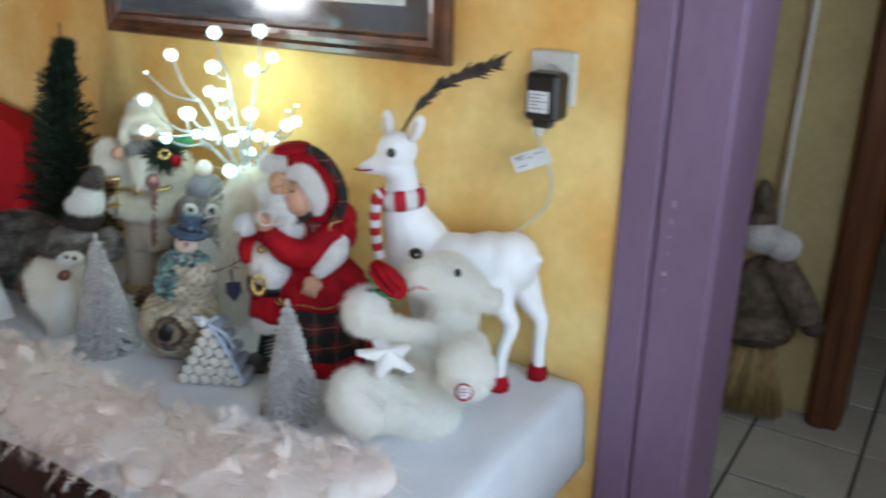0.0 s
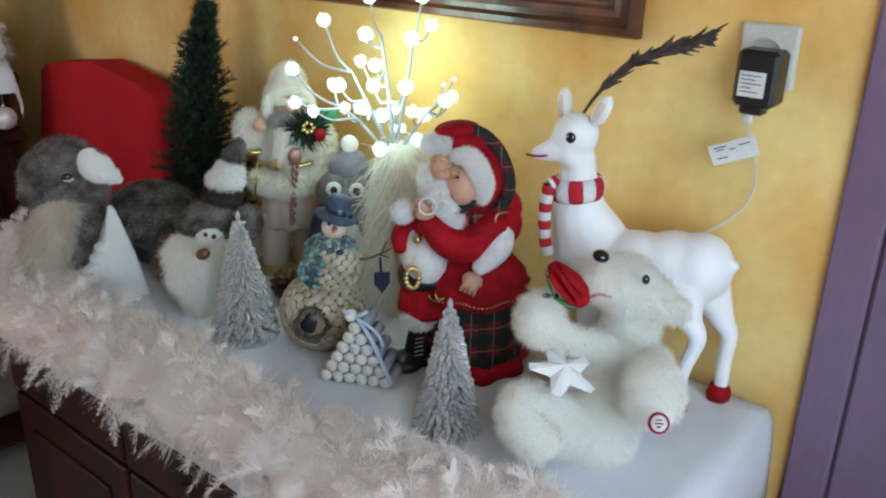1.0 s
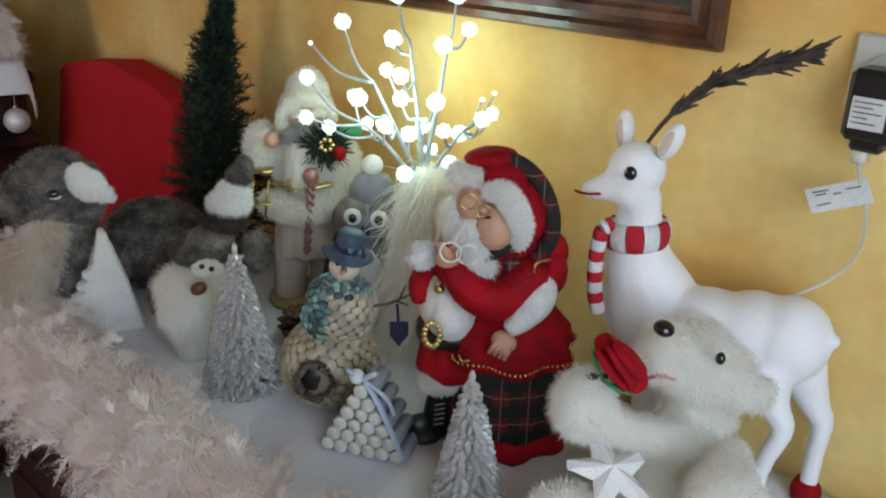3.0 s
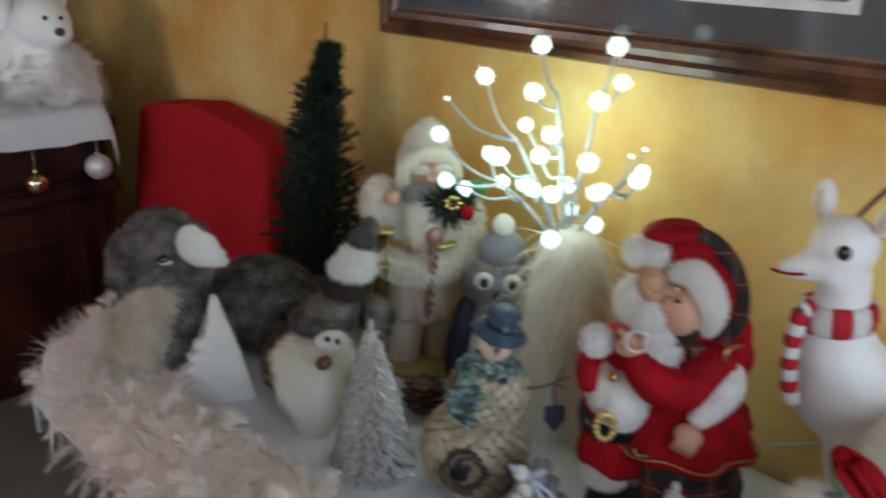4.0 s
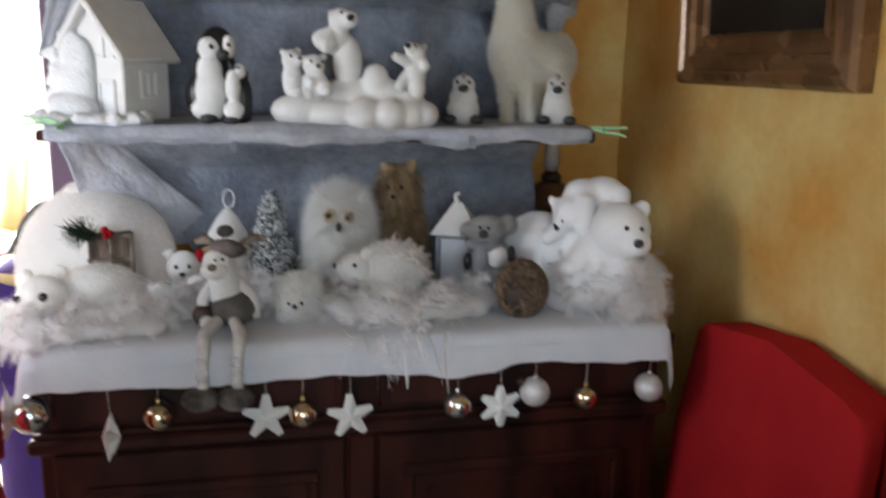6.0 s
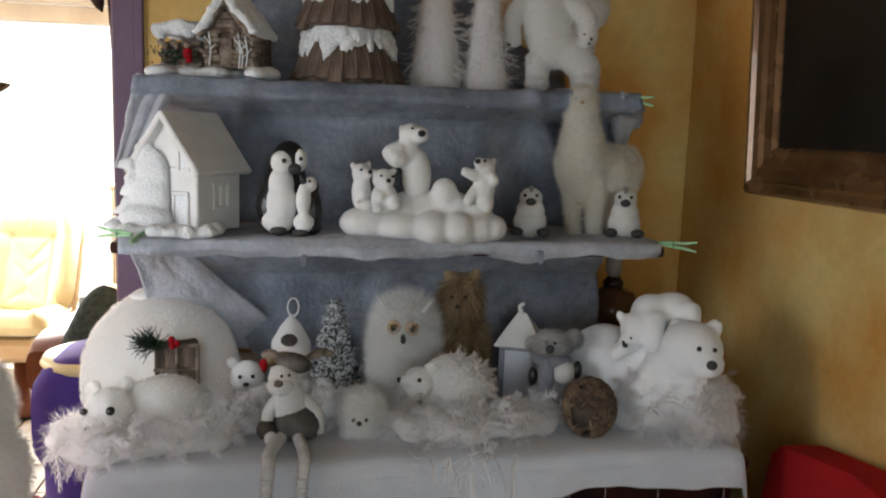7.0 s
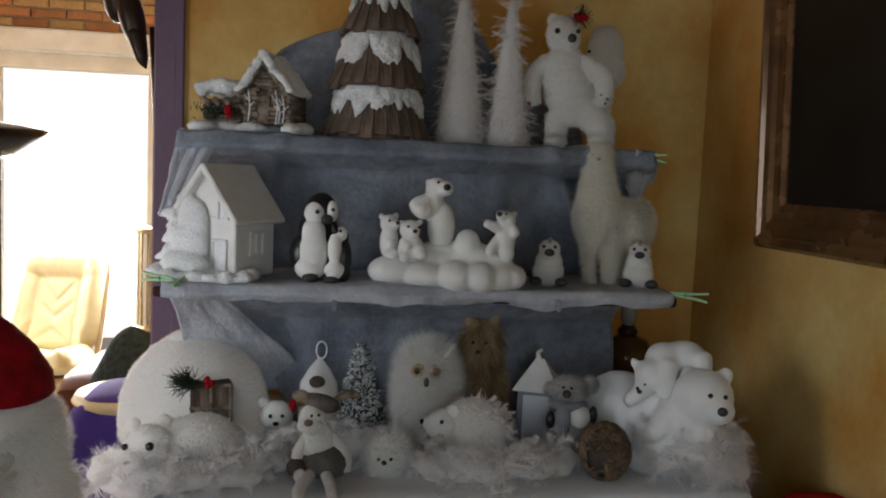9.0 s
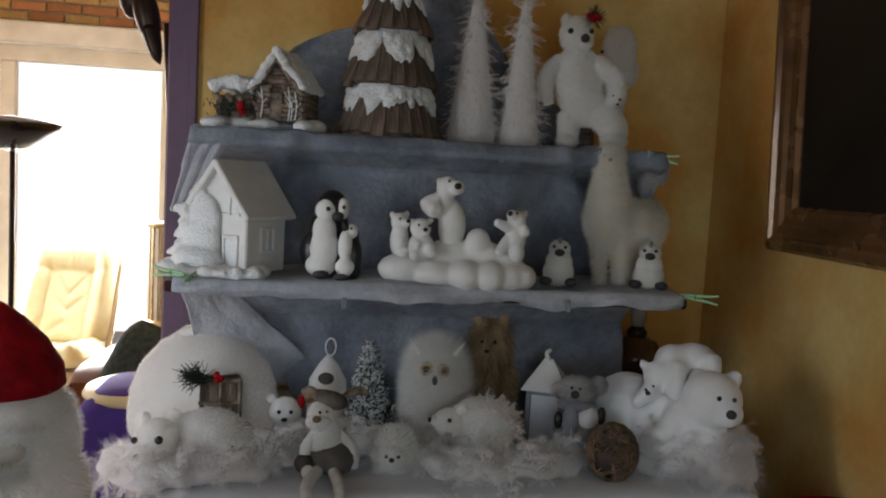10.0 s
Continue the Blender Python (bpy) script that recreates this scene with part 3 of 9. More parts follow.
# far room: brick head, window, and a glowing board for the daylight outside
wall("far_wall_side", (-4.7, -1.6, 0), (-4.5, 0.2, H), "wall_yellow", "yellow wall beside the garden window")
wall("far_wall_end", (-4.7, -4.2, 0), (-4.5, -3.7, H), "wall_yellow", "yellow wall beside the garden window")
wall("far_wall_north", (-4.7, 0.0, 0), (WX - 0.2, 0.2, H), "wall_yellow", "yellow wall of the far room")
wall("far_wall_top", (-4.7, -3.7, 2.56), (-4.515, -1.6, H), "mortar", "mortar bed of the brick band over the window")
brick_me = Shape("brick_face").box((0, 0, 0), (0.03, 0.205, 0.052), 0.004).build("brick", bpy.data.objects["far_wall_top"], "", False)
brick_me.matrix_basis = pose(-4.527, -3.70, 2.57)
brick_two = brick_me.data.copy()
brick_two.materials[0] = MATS["brick_tan"]
for row in range(4):
    for k in range(10):
        if row or k:
            o = bpy.data.objects.new("brick", brick_two if rng.random() < 0.35 else brick_me.data)
            scene.collection.objects.link(o)
            o.parent = bpy.data.objects["far_wall_top"]
            o.matrix_basis = pose(-4.527 + rng.normal(0, 0.0015), -3.70 + 0.216 * k + (0.108 if row % 2 else 0), 2.57 + 0.064 * row)
block("blind_box", (-4.5, -3.7, 2.420), (-4.40, -1.6, 2.555), "window_white", None, "white roller blind box over the garden window", 0.012, "", "blind")
win = tagged(new("window_1"), "wide garden window with pale frame, blown-out daylight", "window", "", "structure")
for nm, lo, hi in (("window_frame", (-4.60, -3.7, 2.315), (-4.50, -1.6, 2.420)), ("window_frame", (-4.60, -3.7, 0.0), (-4.50, -1.6, 0.12)), ("window_frame", (-4.60, -2.235, 0.12), (-4.50, -1.6, 2.315)),
                   ("window_frame", (-4.60, -3.7, 0.12), (-4.50, -3.62, 2.315)), ("mullion", (-4.58, -3.24, 0.12), (-4.52, -3.14, 2.315))):
    block(nm, lo, hi, "window_cream", win, "", 0.006)
# the board glows by itself in place of overexposed daylight
s = Shape("daylight_glow").box((-9.0, -9, -0.3), (-8.9, 4, 5.0), 0.01)
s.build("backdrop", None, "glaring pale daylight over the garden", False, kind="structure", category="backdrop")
block("ground", (-300, -300, -0.45), (300, 300, -0.30), "mortar", None, "pale paved ground outside", 0.01, "structure", "ground")
win2 = tagged(new("window_2"), "white framed window of the sitting room", "window", "", "structure")
for lo, hi in (((2.69, -2.05, 0.9), (2.79, -0.2, 0.98)), ((2.69, -2.05, 2.12), (2.79, -0.2, 2.2)), ((2.69, -2.05, 0.98), (2.79, -1.97, 2.12)), ((2.69, -0.28, 0.98), (2.79, -0.2, 2.12)), ((2.70, -1.16, 0.98), (2.78, -1.08, 2.12))):
    block("window_frame", lo, hi, "window_white", win2, "", 0.006)
# assumed window, out of view, round the dresser's fill lamp
win3 = tagged(new("dresser_fill_window"), "white framed unseen side window added round the dresser fill", "window", "", "structure")
for lo, hi in (((0.0, -2.84, 0.85), (1.35, -2.74, 0.93)), ((0.0, -2.84, 2.12), (1.35, -2.74, 2.2)), ((0.0, -2.84, 0.93), (0.08, -2.74, 2.12)), ((1.27, -2.84, 0.93), (1.35, -2.74, 2.12))):
    block("window_frame", lo, hi, "window_white", win3, "", 0.006)

# unseen opening, made up to hold the far fill lamp
win4 = tagged(new("far_fill_window"), "white framed unseen window added round the far fill lamp", "window", "", "structure")
for lo, hi in (((-3.6, -4.34, 0.85), (-2.3, -4.24, 0.93)), ((-3.6, -4.34, 2.17), (-2.3, -4.24, 2.25)), ((-3.6, -4.34, 0.93), (-3.52, -4.24, 2.17)), ((-2.38, -4.34, 0.93), (-2.3, -4.24, 2.17))):
    block("window_frame", lo, hi, "window_white", win4, "", 0.006)

# ---- sideboard under the picture ----
SX0, SX1, SY, SZ = 0.29, 1.64, -0.615, 0.79
sb = thing("sideboard", "dark mahogany sideboard with moulded drawer fronts", "sideboard", 0, 0, 0)
s = Shape("dark_wood").box((SX0 + 0.03, SY + 0.03, 0.09), (SX1 - 0.03, -0.02, SZ - 0.03), 0.004)
s.build("body", sb, "", False)
Shape("dark_wood").box((SX0, SY - 0.015, SZ - 0.03), (SX1, -0.012, SZ), 0.008).build("top", sb, "", False)
s = Shape("dark_wood").box((SX0 + 0.015, SY + 0.012, SZ - 0.055), (SX1 - 0.015, SY + 0.035, SZ - 0.031), 0.008)
s.box((SX0 + 0.015, SY + 0.010, 0.02), (SX1 - 0.015, SY + 0.05, 0.10), 0.01)
s.build("moulding", sb, "", False)
for k in range(3):
    x0 = SX0 + 0.05 + k * (SX1 - SX0 - 0.1) / 3
    x1 = x0 + (SX1 - SX0 - 0.1) / 3 - 0.012
    d = Shape("dark_wood").box((x0, SY + 0.012, 0.60), (x1, SY + 0.031, 0.725), 0.006).box((x0 + 0.02, SY + 0.006, 0.62), (x1 - 0.02, SY + 0.014, 0.705), 0.004)
    dr = d.build("drawer", sb, "", False)
    Shape("bronze").ball(((x0 + x1) / 2, SY, 0.66), (0.014, 0.012, 0.014)).build("knob", dr)
    d = Shape("dark_wood").box((x0, SY + 0.014, 0.12), (x1, SY + 0.031, 0.585), 0.006).box((x0 + 0.06, SY + 0.008, 0.19), (x1 - 0.06, SY + 0.016, 0.52), 0.006)
    d.build("door", sb, "", False)


def cloth_over(name, x0, x1, y0, y1, z, drops, label, mat, amp=0.004, seed=0.0, ends=(0.0, 0.0)):
    """A soft cloth on a top that hangs over the front (low y) and the two ends."""
    nx, ny = 70, 40
    fy = np.concatenate([np.linspace(y1, y0, 24), y0 - np.array([0.004, 0.009, 0.012]), np.full(ny - 27, y0 - 0.014)])
    fz = np.concatenate([np.zeros(24), [-0.003, -0.008, -0.016], np.linspace(-0.02, -drops, ny - 27)])
    grid = np.zeros((ny, nx, 3))
    for j in range(ny):
        for i in range(nx):
            u = i / (nx - 1)
            x = x0 + (x1 - x0) * u
            w = noise.noise((x * 7, fy[j] * 7 + seed, fz[j] * 9)) + 0.5 * noise.noise((x * 22, fy[j] * 22, seed + fz[j] * 16))
            hang = max(0.0, -fz[j] - 0.02)
            edge = hang / max(drops, 1e-6) * (0.018 * noise.noise((x * 5, seed, 3.0)) + 0.010 * noise.noise((x * 17, seed, 1.0)))
            zz = z + fz[j] + amp * w + edge
            xx = x
            for e, side in ((0, -1), (1, 1)):
                d = (x0 - x) if e == 0 else (x - x1)
                over = max(0.0, d + 0.06)
                if ends[e] and over > 0:
                    zz -= ends[e] * min(1.0, over / 0.06) ** 2
                    xx += -side * 0.045 * (over / 0.06)
            grid[j, i] = (xx, fy[j] - hang * 0.12 + 0.010 * w * (hang > 0), zz)
    return Shape(mat).sheet(grid, 0, 0.006).build(name, None, label, category="cloth")


cloth_over("display_cloth", SX0 - 0.05, SX1 + 0.062, SY - 0.03, -0.02, 0.812, 0.024, "white felt cloth draped over the sideboard", "felt_white", 0.004, 2.0, (0.07, 0.15))

# ---- dresser along the other wall ----
FX = -0.285            # plane of its front
BY0, BY1, BZ = -1.475, -0.22, 1.105
dr = thing("dresser", "old dark mahogany dresser with two panelled doors", "dresser", 0, 0, 0)
Shape("dark_wood").box((WX + 0.06, BY0 + 0.01, 0.10), (FX - 0.02, BY1 - 0.01, BZ - 0.03), 0.004).build("body", dr, "", False)
Shape("dark_wood").box((WX + 0.05, BY0 - 0.012, BZ - 0.03), (FX + 0.008, BY1 + 0.012, BZ), 0.008).build("top", dr, "", False)
s = Shape("dark_wood").box((FX - 0.03, BY0 - 0.006, 0.925), (FX + 0.006, BY1 + 0.006, 0.955), 0.010)
s.box((FX - 0.03, BY0 + 0.004, 0.9545), (FX - 0.004, BY1 - 0.004, 0.966), 0.004)
s.build("moulding", dr, "", False)
Shape("dark_wood").box((WX + 0.06, BY0 - 0.006, 0.06), (FX + 0.010, BY1 + 0.006, 0.13), 0.012).build("plinth", dr, "", False)
for y0, y1 in ((BY0 + 0.035, -0.90), (-0.835, BY1 - 0.035)):
    d = Shape("dark_wood").box((FX - 0.025, y0, 0.975), (FX - 0.002, y1, 1.068), 0.006)
    d.box((FX - 0.004, y0 + 0.02, 0.988), (FX + 0.003, y1 - 0.02, 1.055), 0.004)
    drw = d.build("drawer", dr, "", False)
    Shape("bronze").ball((FX + 0.012, (y0 + y1) / 2, 1.022), (0.012, 0.012, 0.012)).build("knob", drw)
    d = Shape("dark_wood").box((FX - 0.025, y0, 0.16), (FX - 0.008, y1, 0.915), 0.005)
    i0, i1 = y0 + 0.075, y1 - 0.075
    door = d.build("door", dr, "", False)
    fr = Shape("dark_wood")
    for lo, hi in (((FX - 0.012, i0 - 0.022, 0.83), (FX + 0.004, i1 + 0.022, 0.852)), ((FX - 0.012, i0 - 0.022, 0.23), (FX + 0.004, i1 + 0.022, 0.252)),
                   ((FX - 0.012, i0 - 0.022, 0.252), (FX + 0.004, i0, 0.83)), ((FX - 0.012, i1, 0.252), (FX + 0.004, i1 + 0.022, 0.83))):
        fr.box(lo, hi, 0.007)
    fr.build("panel_moulding", door, "", False)
    Shape("dark_wood").box((FX - 0.014, i0 + 0.03, 0.28), (FX - 0.003, i1 - 0.03, 0.80), 0.010).build("panel", door, "", False)
    Shape("bronze").ball((FX + 0.006, y1 - 0.03 if y0 < -1 else y0 + 0.03, 0.56), (0.010, 0.010, 0.016)).build("door_knob", door)
Shape("dark_wood").box((FX - 0.024, -0.895, 0.14), (FX + 0.001, -0.84, 0.924), 0.006).build("stile", dr, "", False)
for y in (BY0 + 0.04, BY1 - 0.04):
    for x in (FX - 0.05, WX + 0.12):
        Shape("dark_wood").lathe([(0.02, 0), (0.032, 0.02), (0.035, 0.04), (0.022, 0.06)], (x, y, 0.0)).build("foot", dr)


def front_cloth(name, y0, y1, xb, xf, z, drop, label, mat, seed):
    """The same soft cloth for a top whose front looks along +x."""
    c = cloth_over(name, y0, y1, -xf, -xb, 0.0, drop, label, mat, 0.005, seed, (0.06, 0.07))
    c.matrix_basis = pose(0, 0, z, 0, 0, 90)
    return c


front_cloth("dresser_cloth", BY0 - 0.05, BY1 + 0.035, WX + 0.05, FX + 0.012, 1.128, 0.068, "white felt cloth hanging over the dresser's edge", "felt_white", 5.0)

# ---- tiered shelves on the dresser ----
S2, S3 = 1.505, 1.818   # upper sides
sh = thing("display_shelf", "stepped display shelves covered by grey-white snow fleece", "shelf", 0, 0, 0)
Shape("dark_wood").box((WX + 0.03, -1.47, S2 - 0.022), (-0.475, -0.335, S2), 0.004).build("board", sh, "", False)
Shape("dark_wood").box((WX + 0.03, -1.42, S3 - 0.022), (-0.635, -0.375, S3), 0.004).build("board", sh, "", False)
for y in (-1.3, -0.47):
    br = Shape("dark_wood").slab([(0, 0), (0.30, 0.33), (0.30, 0.37), (0.0, 0.37)], -0.012, 0.012)
    br.build("bracket", sh, "", False, at=pose(WX + 0.03, y, S2 - 0.40))
    br = Shape("dark_wood").slab([(0, 0), (0.22, 0.22), (0.22, 0.26), (0.0, 0.26)], -0.012, 0.012)
    br.build("bracket", sh, "", False, at=pose(WX + 0.03, y, S3 - 0.285))


def fleece(name, y0, y1, rows, label, seed, amp=0.010, skew=(0, 0), mat="fleece_shaded"):
    """Fleece that runs over a board and down behind; rows of (x, z, slackness)."""
    nx = 90
    line = []
    for a, b in zip(rows[:-1], rows[1:]):
        for k in range(9):
            t = k / 9
            line.append([a[i] + (b[i] - a[i]) * t for i in range(3)])
    line.append(list(rows[-1]))
    grid = np.zeros((len(line), nx, 3))
    for j, (x, z, sl) in enumerate(line):
        v = j / (len(line) - 1)
        for i in range(nx):
            u = i / (nx - 1)
            y = y0 + (y1 - y0) * u + (skew[0] * (1 - u) + skew[1] * u) * v
            w = noise.noise((y * 4 + seed, z * 5, x * 5)) + 0.5 * noise.noise((y * 13, z * 11 + seed, x * 9)) + 0.7 * max(0.0, noise.noise((y * 6 + z * 3.5 + seed, 7.0, seed)))
            fwd = 0.0
            if seed == 9.0:
                k_ = min(1.0, max(0.0, (y + 1.19) / 0.09))
                fwd = 0.060 * sl * k_ * k_ * (3 - 2 * k_) * min(1.0, max(0.0, (-0.60 - y) / 0.10))
                for fy_, tilt_, wide_ in ((-0.60, 0.55, 0.018), (-0.50, 0.75, 0.014), (-1.22, -0.5, 0.022)):
                    w += 1.6 * math.exp(-((y - fy_ - tilt_ * (S3 - z)) / wide_) ** 2)
            hem = (0.016 * noise.noise((y * 7, seed, 4.0)) + 0.007 * noise.noise((y * 21, seed, 9.0))) * sl if len(rows) == 5 else 0.0
            z_ = z + hem
            grid[j, i] = (x + fwd + sl * amp * 2.2 * w, y + sl * 0.004 * w, z_ + (1 - sl) * 0.005 * w - 0.012 * (1 - sl) * (0.5 + 0.5 * math.sin(y * 9 + seed)) * (j < 14))
    return Shape(mat).sheet(grid, 0, 0.005).build(name, None, label, category="cloth")


fleece("snow_fleece", -1.45, -0.35, [(-0.80, S2 + 0.010, 0), (-0.50, S2 + 0.010, 0), (-0.462, S2 + 0.006, 0.1), (-0.456, S2 - 0.008, 0.5), (-0.464, S2 - 0.021, 1.0)], "white fleece laid over the middle shelf board, in its lit tone", 1.0, 0.020, mat="fleece_lit")
fleece("snow_fleece", -1.42, -0.42, [(-0.60, S2 - 0.022, 0.4), (-0.72, S2 - 0.10, 1), (-0.76, 1.14, 1)], "white fleece hung behind the animals, greyed for shade", 4.0, 0.014, (0.24, 0.05))
fleece("snow_fleece", -1.44, -0.36, [(-0.90, S3 + 0.012, 0), (-0.66, S3 + 0.012, 0), (-0.625, S3 + 0.008, 0.1), (-0.622, S3 - 0.018, 0.4), (-0.745, S3 - 0.055, 1), (-0.795, S2 + 0.012, 1)], "white fleece over the top board and down to the shelf below, greyed for shade", 9.0, 0.012, (-0.02, 0.02))
g = []
for j in range(20):
    v = j / 19
    row = []
    for i in range(20):
        u = i / 19
        w = noise.noise((u * 3.5, v * 3.0, 21.0)) + 0.4 * noise.noise((u * 11, v * 8, 2.0))
        row.append((-0.56 - 0.17 * v - 0.05 * u + 0.008 * w, -1.45 + 0.045 * v + (0.10 + 0.20 * v) * u + 0.008 * w, S2 - 0.024 - 0.26 * v + 0.004 * w))
    g.append(row)
Shape("fleece_lit").sheet(g, 0, 0.005).build("snow_fleece", None, "corner of white fleece slipping down behind the igloo", category="cloth")
g = []
for j in range(24):
    v = j / 23
    row = []
    for i in range(40):
        u = i / 39
        w = noise.noise((u * 3.2, v * 2.0, 8.0)) + 0.4 * noise.noise((u * 9, v * 5, 3.0))
        fold = math.sin(u * 15.0 + v * 2.2 + 1.5 * w) * (0.35 + 0.65 * v)
        row.append((-0.640 + 0.020 * v + 0.010 * fold + 0.010 * w, -1.440 - 0.045 * v + 0.085 * u * (1 - 0.25 * v) + 0.008 * w, S3 + 0.016 - (0.19 - 0.05 * u) * v + 0.010 * w))
    g.append(row)
Shape("fleece_lit").sheet(g, 0, 0.005).build("snow_fleece", None, "fleece falling in folds beside the shelves", category="cloth")
g = []
for j in range(30):
    row = []
    for i in range(50):
        u, v = i / 49, j / 29
        y = -1.40 + 0.98 * u
        top = 1.93 + 0.42 * math.exp(-((y + 0.88) / 0.20) ** 2) + 0.12 * math.exp(-((y + 1.2) / 0.12) ** 2)
        w = noise.noise((y * 6, v * 4, 2.0)) + 0.4 * noise.noise((y * 19, v * 11, 5.0))
        row.append((WX + 0.10 + 0.05 * w + 0.05 * (1 - v), y, S3 + 0.012 + (top - S3) * v))
    g.append(row)
Shape("fleece_shaded").sheet(g, 0, 0.005).build("snow_fleece", None, "fleece draped against the wall behind the top shelf", category="cloth")

g = []
for j in range(26):
    v = j / 25
    row = []
    for i in range(30):
        u = i / 29
        w = noise.noise((u * 4.0, v * 3.0, 31.0)) + 0.5 * noise.noise((u * 12, v * 9, 12.0))
        long = 0.055 + 0.075 * math.sin(math.pi * min(1.0, 0.15 + u)) ** 2 + 0.022 * noise.noise((u * 7, 3.0, 1.0))
        fold = math.sin(u * 11.0 + 2.0 * w)
        row.append((-0.700 + 0.10 * (1 - u) * (1 - v) + 0.010 * fold * v + 0.010 * w, -0.405 + 0.085 * u + 0.010 * w + 0.012 * v, S3 + 0.020 - long * v - 0.018 * u + 0.006 * w))
    g.append(row)
Shape("fleece_lit").sheet(g, 0, 0.004).build("snow_fleece", None, "ragged fleece end hanging past the top board", category="cloth")

# ---- chair with a red cover ----
ch = thing("chair", "chair with red slipcover on its back, beige padded seat", "chair", -0.095, -0.12, 0, 0)
g = []
for j in range(26):
    v = j / 25
    ring = []
    for k in range(41):
        a = 2 * math.pi * k / 40
        ex = math.copysign(abs(math.cos(a)) ** 0.10, math.cos(a))
        ey = math.copysign(abs(math.sin(a)) ** 0.45, math.sin(a))
        u = 0.5 + 0.5 * ex
        top = 1.108 + 0.042 * min(1.0, u / 0.30) - 0.004 * u - 0.045 * max(0.0, u - 0.80) / 0.20
        zz = 0.40 + (top - 0.40) * v
        tuck = 1.0 if v < 0.97 else 0.93
        wob = 0.007 * noise.noise((ex * 3, ey * 2, v * 4)) + 0.004 * noise.noise((ex * 9, ey, v * 13))
        back = 0.05 + 0.045 * ey * tuck
        recline = -0.085 * (1 - v) if ey < 0 else -0.02 * (1 - v)
        ring.append((0.275 * ex * tuck + 0.045 * (1 - v) * ex, back + recline + wob, zz - (0.006 if v >= 0.97 else 0)))
    g.append(ring)
s = Shape("red_cover").sheet(g)
s.sheet([[g[-1][k] for k in range(21)], [g[-1][40 - k] for k in range(21)]])
s.build("slipcover", ch, "red cotton slipcover")
s = Shape("seat_fabric")
g = []
for zz, sc in ((0.425, 0.90), (0.43, 0.98), (0.455, 1.0), (0.474, 0.97), (0.484, 0.88), (0.488, 0.6), (0.489, 0.02)):
    g.append([(0.262 * sc * math.copysign(abs(math.cos(a)) ** 0.5, math.cos(a)), -0.375 + 0.315 * sc * math.copysign(abs(math.sin(a)) ** 0.5, math.sin(a)), zz) for a in np.linspace(0, 2 * math.pi, 41)])
s.sheet(g)
s.build("seat", ch, "beige padded seat")
for x, y in ((-0.22, -0.03), (0.22, -0.03), (-0.22, -0.63), (0.22, -0.63)):
    Shape("dark_wood").tube([(x, y, 0), (x, y, 0.43)], [0.016, 0.022], 8).build("leg", ch)

# ---- pictures ----


def picture(name, label, x0, x1, z0, z1, mats, profile, lean):
    """A framed picture on the yellow wall. profile: (distance from the outer edge, depth) pairs."""
    p = thing(name, label, "picture", 0, -0.004, z0)
    p.matrix_basis = pose((x0 + x1) / 2, -0.004, z0, lean, 0, 0)
    w, h = (x1 - x0) / 2, z1 - z0
    s = Shape(mats[0])
    pr = [(0.0, 0.0)] + list(profile) + [(profile[-1][0], 0.0)]
    rings = [[(-w + a, -d, a), (w - a, -d, a), (w - a, -d, h - a), (-w + a, -d, h - a)] for a, d in pr]
    for r0, r1 in zip(rings[:-1], rings[1:]):
        for k in range(4):
            a, b = r0[k], r0[(k + 1) % 4]
            c, d = r1[(k + 1) % 4], r1[k]
            s.add([a, b, c, d], [(0, 1, 2, 3)])
    s.build("frame", p, "", False)
    e = profile[-1][0]
    return p, w - e, h, e


pic, iw, ih, ie = picture("framed_picture", "framed picture behind glass with dark mat and brown moulded frame", 0.436, 1.352, 1.345, 2.02, ("frame_wood",),
                          [(0.0, 0.014), (0.004, 0.020), (0.014, 0.022), (0.020, 0.016), (0.030, 0.020), (0.040, 0.019), (0.046, 0.012)], 0)
Shape("mat_board").box((-iw, -0.008, ie), (iw, -0.003, ih - ie), 0.0005).build("mat", pic, "", False)
s = Shape("frame_wood")
s.box((-iw, -0.0115, ie), (iw, -0.0085, ie + 0.004), 0.001)
s.build("inner_trim", pic, "", False)
mx = 0.050
Shape("mount_line").box((-iw + mx, -0.0105, ie + mx), (iw - mx, -0.0085, ih - ie - mx), 0.0005).build("mount", pic, "pale mount line", False)
prn = Shape("print_dark").box((-iw + mx + 0.013, -0.0125, ie + mx + 0.013), (iw - mx - 0.013, -0.011, ih - ie - mx - 0.013), 0.0004).build("print", pic, "dark print under painted golden glints", False)
# golden specks painted in for bright reflections on the picture glass
s = Shape("glint_gold")
for k in range(60):
    x = rng.normal(-0.03, 0.16)
    z = ie + mx + 0.02 + abs(rng.normal(0, 0.05))
    r = rng.uniform(0.002, 0.007)
    if abs(x) < iw - mx - 0.02:
        s.box((x - r, -0.0140, z), (x + r * rng.uniform(0.3, 1), -0.0128, z + r * rng.uniform(0.6, 2.4)), 0.0003)
s.build("printed_lights", prn, "golden specks standing for reflections in the glass", False, kind="stuff")

gp = Shape("pane_glass").box((-iw - 0.002, -0.0165, ie - 0.002), (iw + 0.002, -0.0148, ih - ie + 0.002), 0.0003).build("glass_pane", pic, "clear glass", False)
gp.visible_shadow = False

pic2, jw, jh, je = picture("oil_painting", "dark oil painting in a deep gilt and brown frame", -0.700, -0.045, 1.612, 2.45, ("gilt_wood",),
                           [(0.0, 0.030), (0.010, 0.042), (0.028, 0.046), (0.036, 0.038), (0.050, 0.044), (0.064, 0.040), (0.072, 0.030), (0.092, 0.026), (0.104, 0.030), (0.112, 0.020)], 2.0)
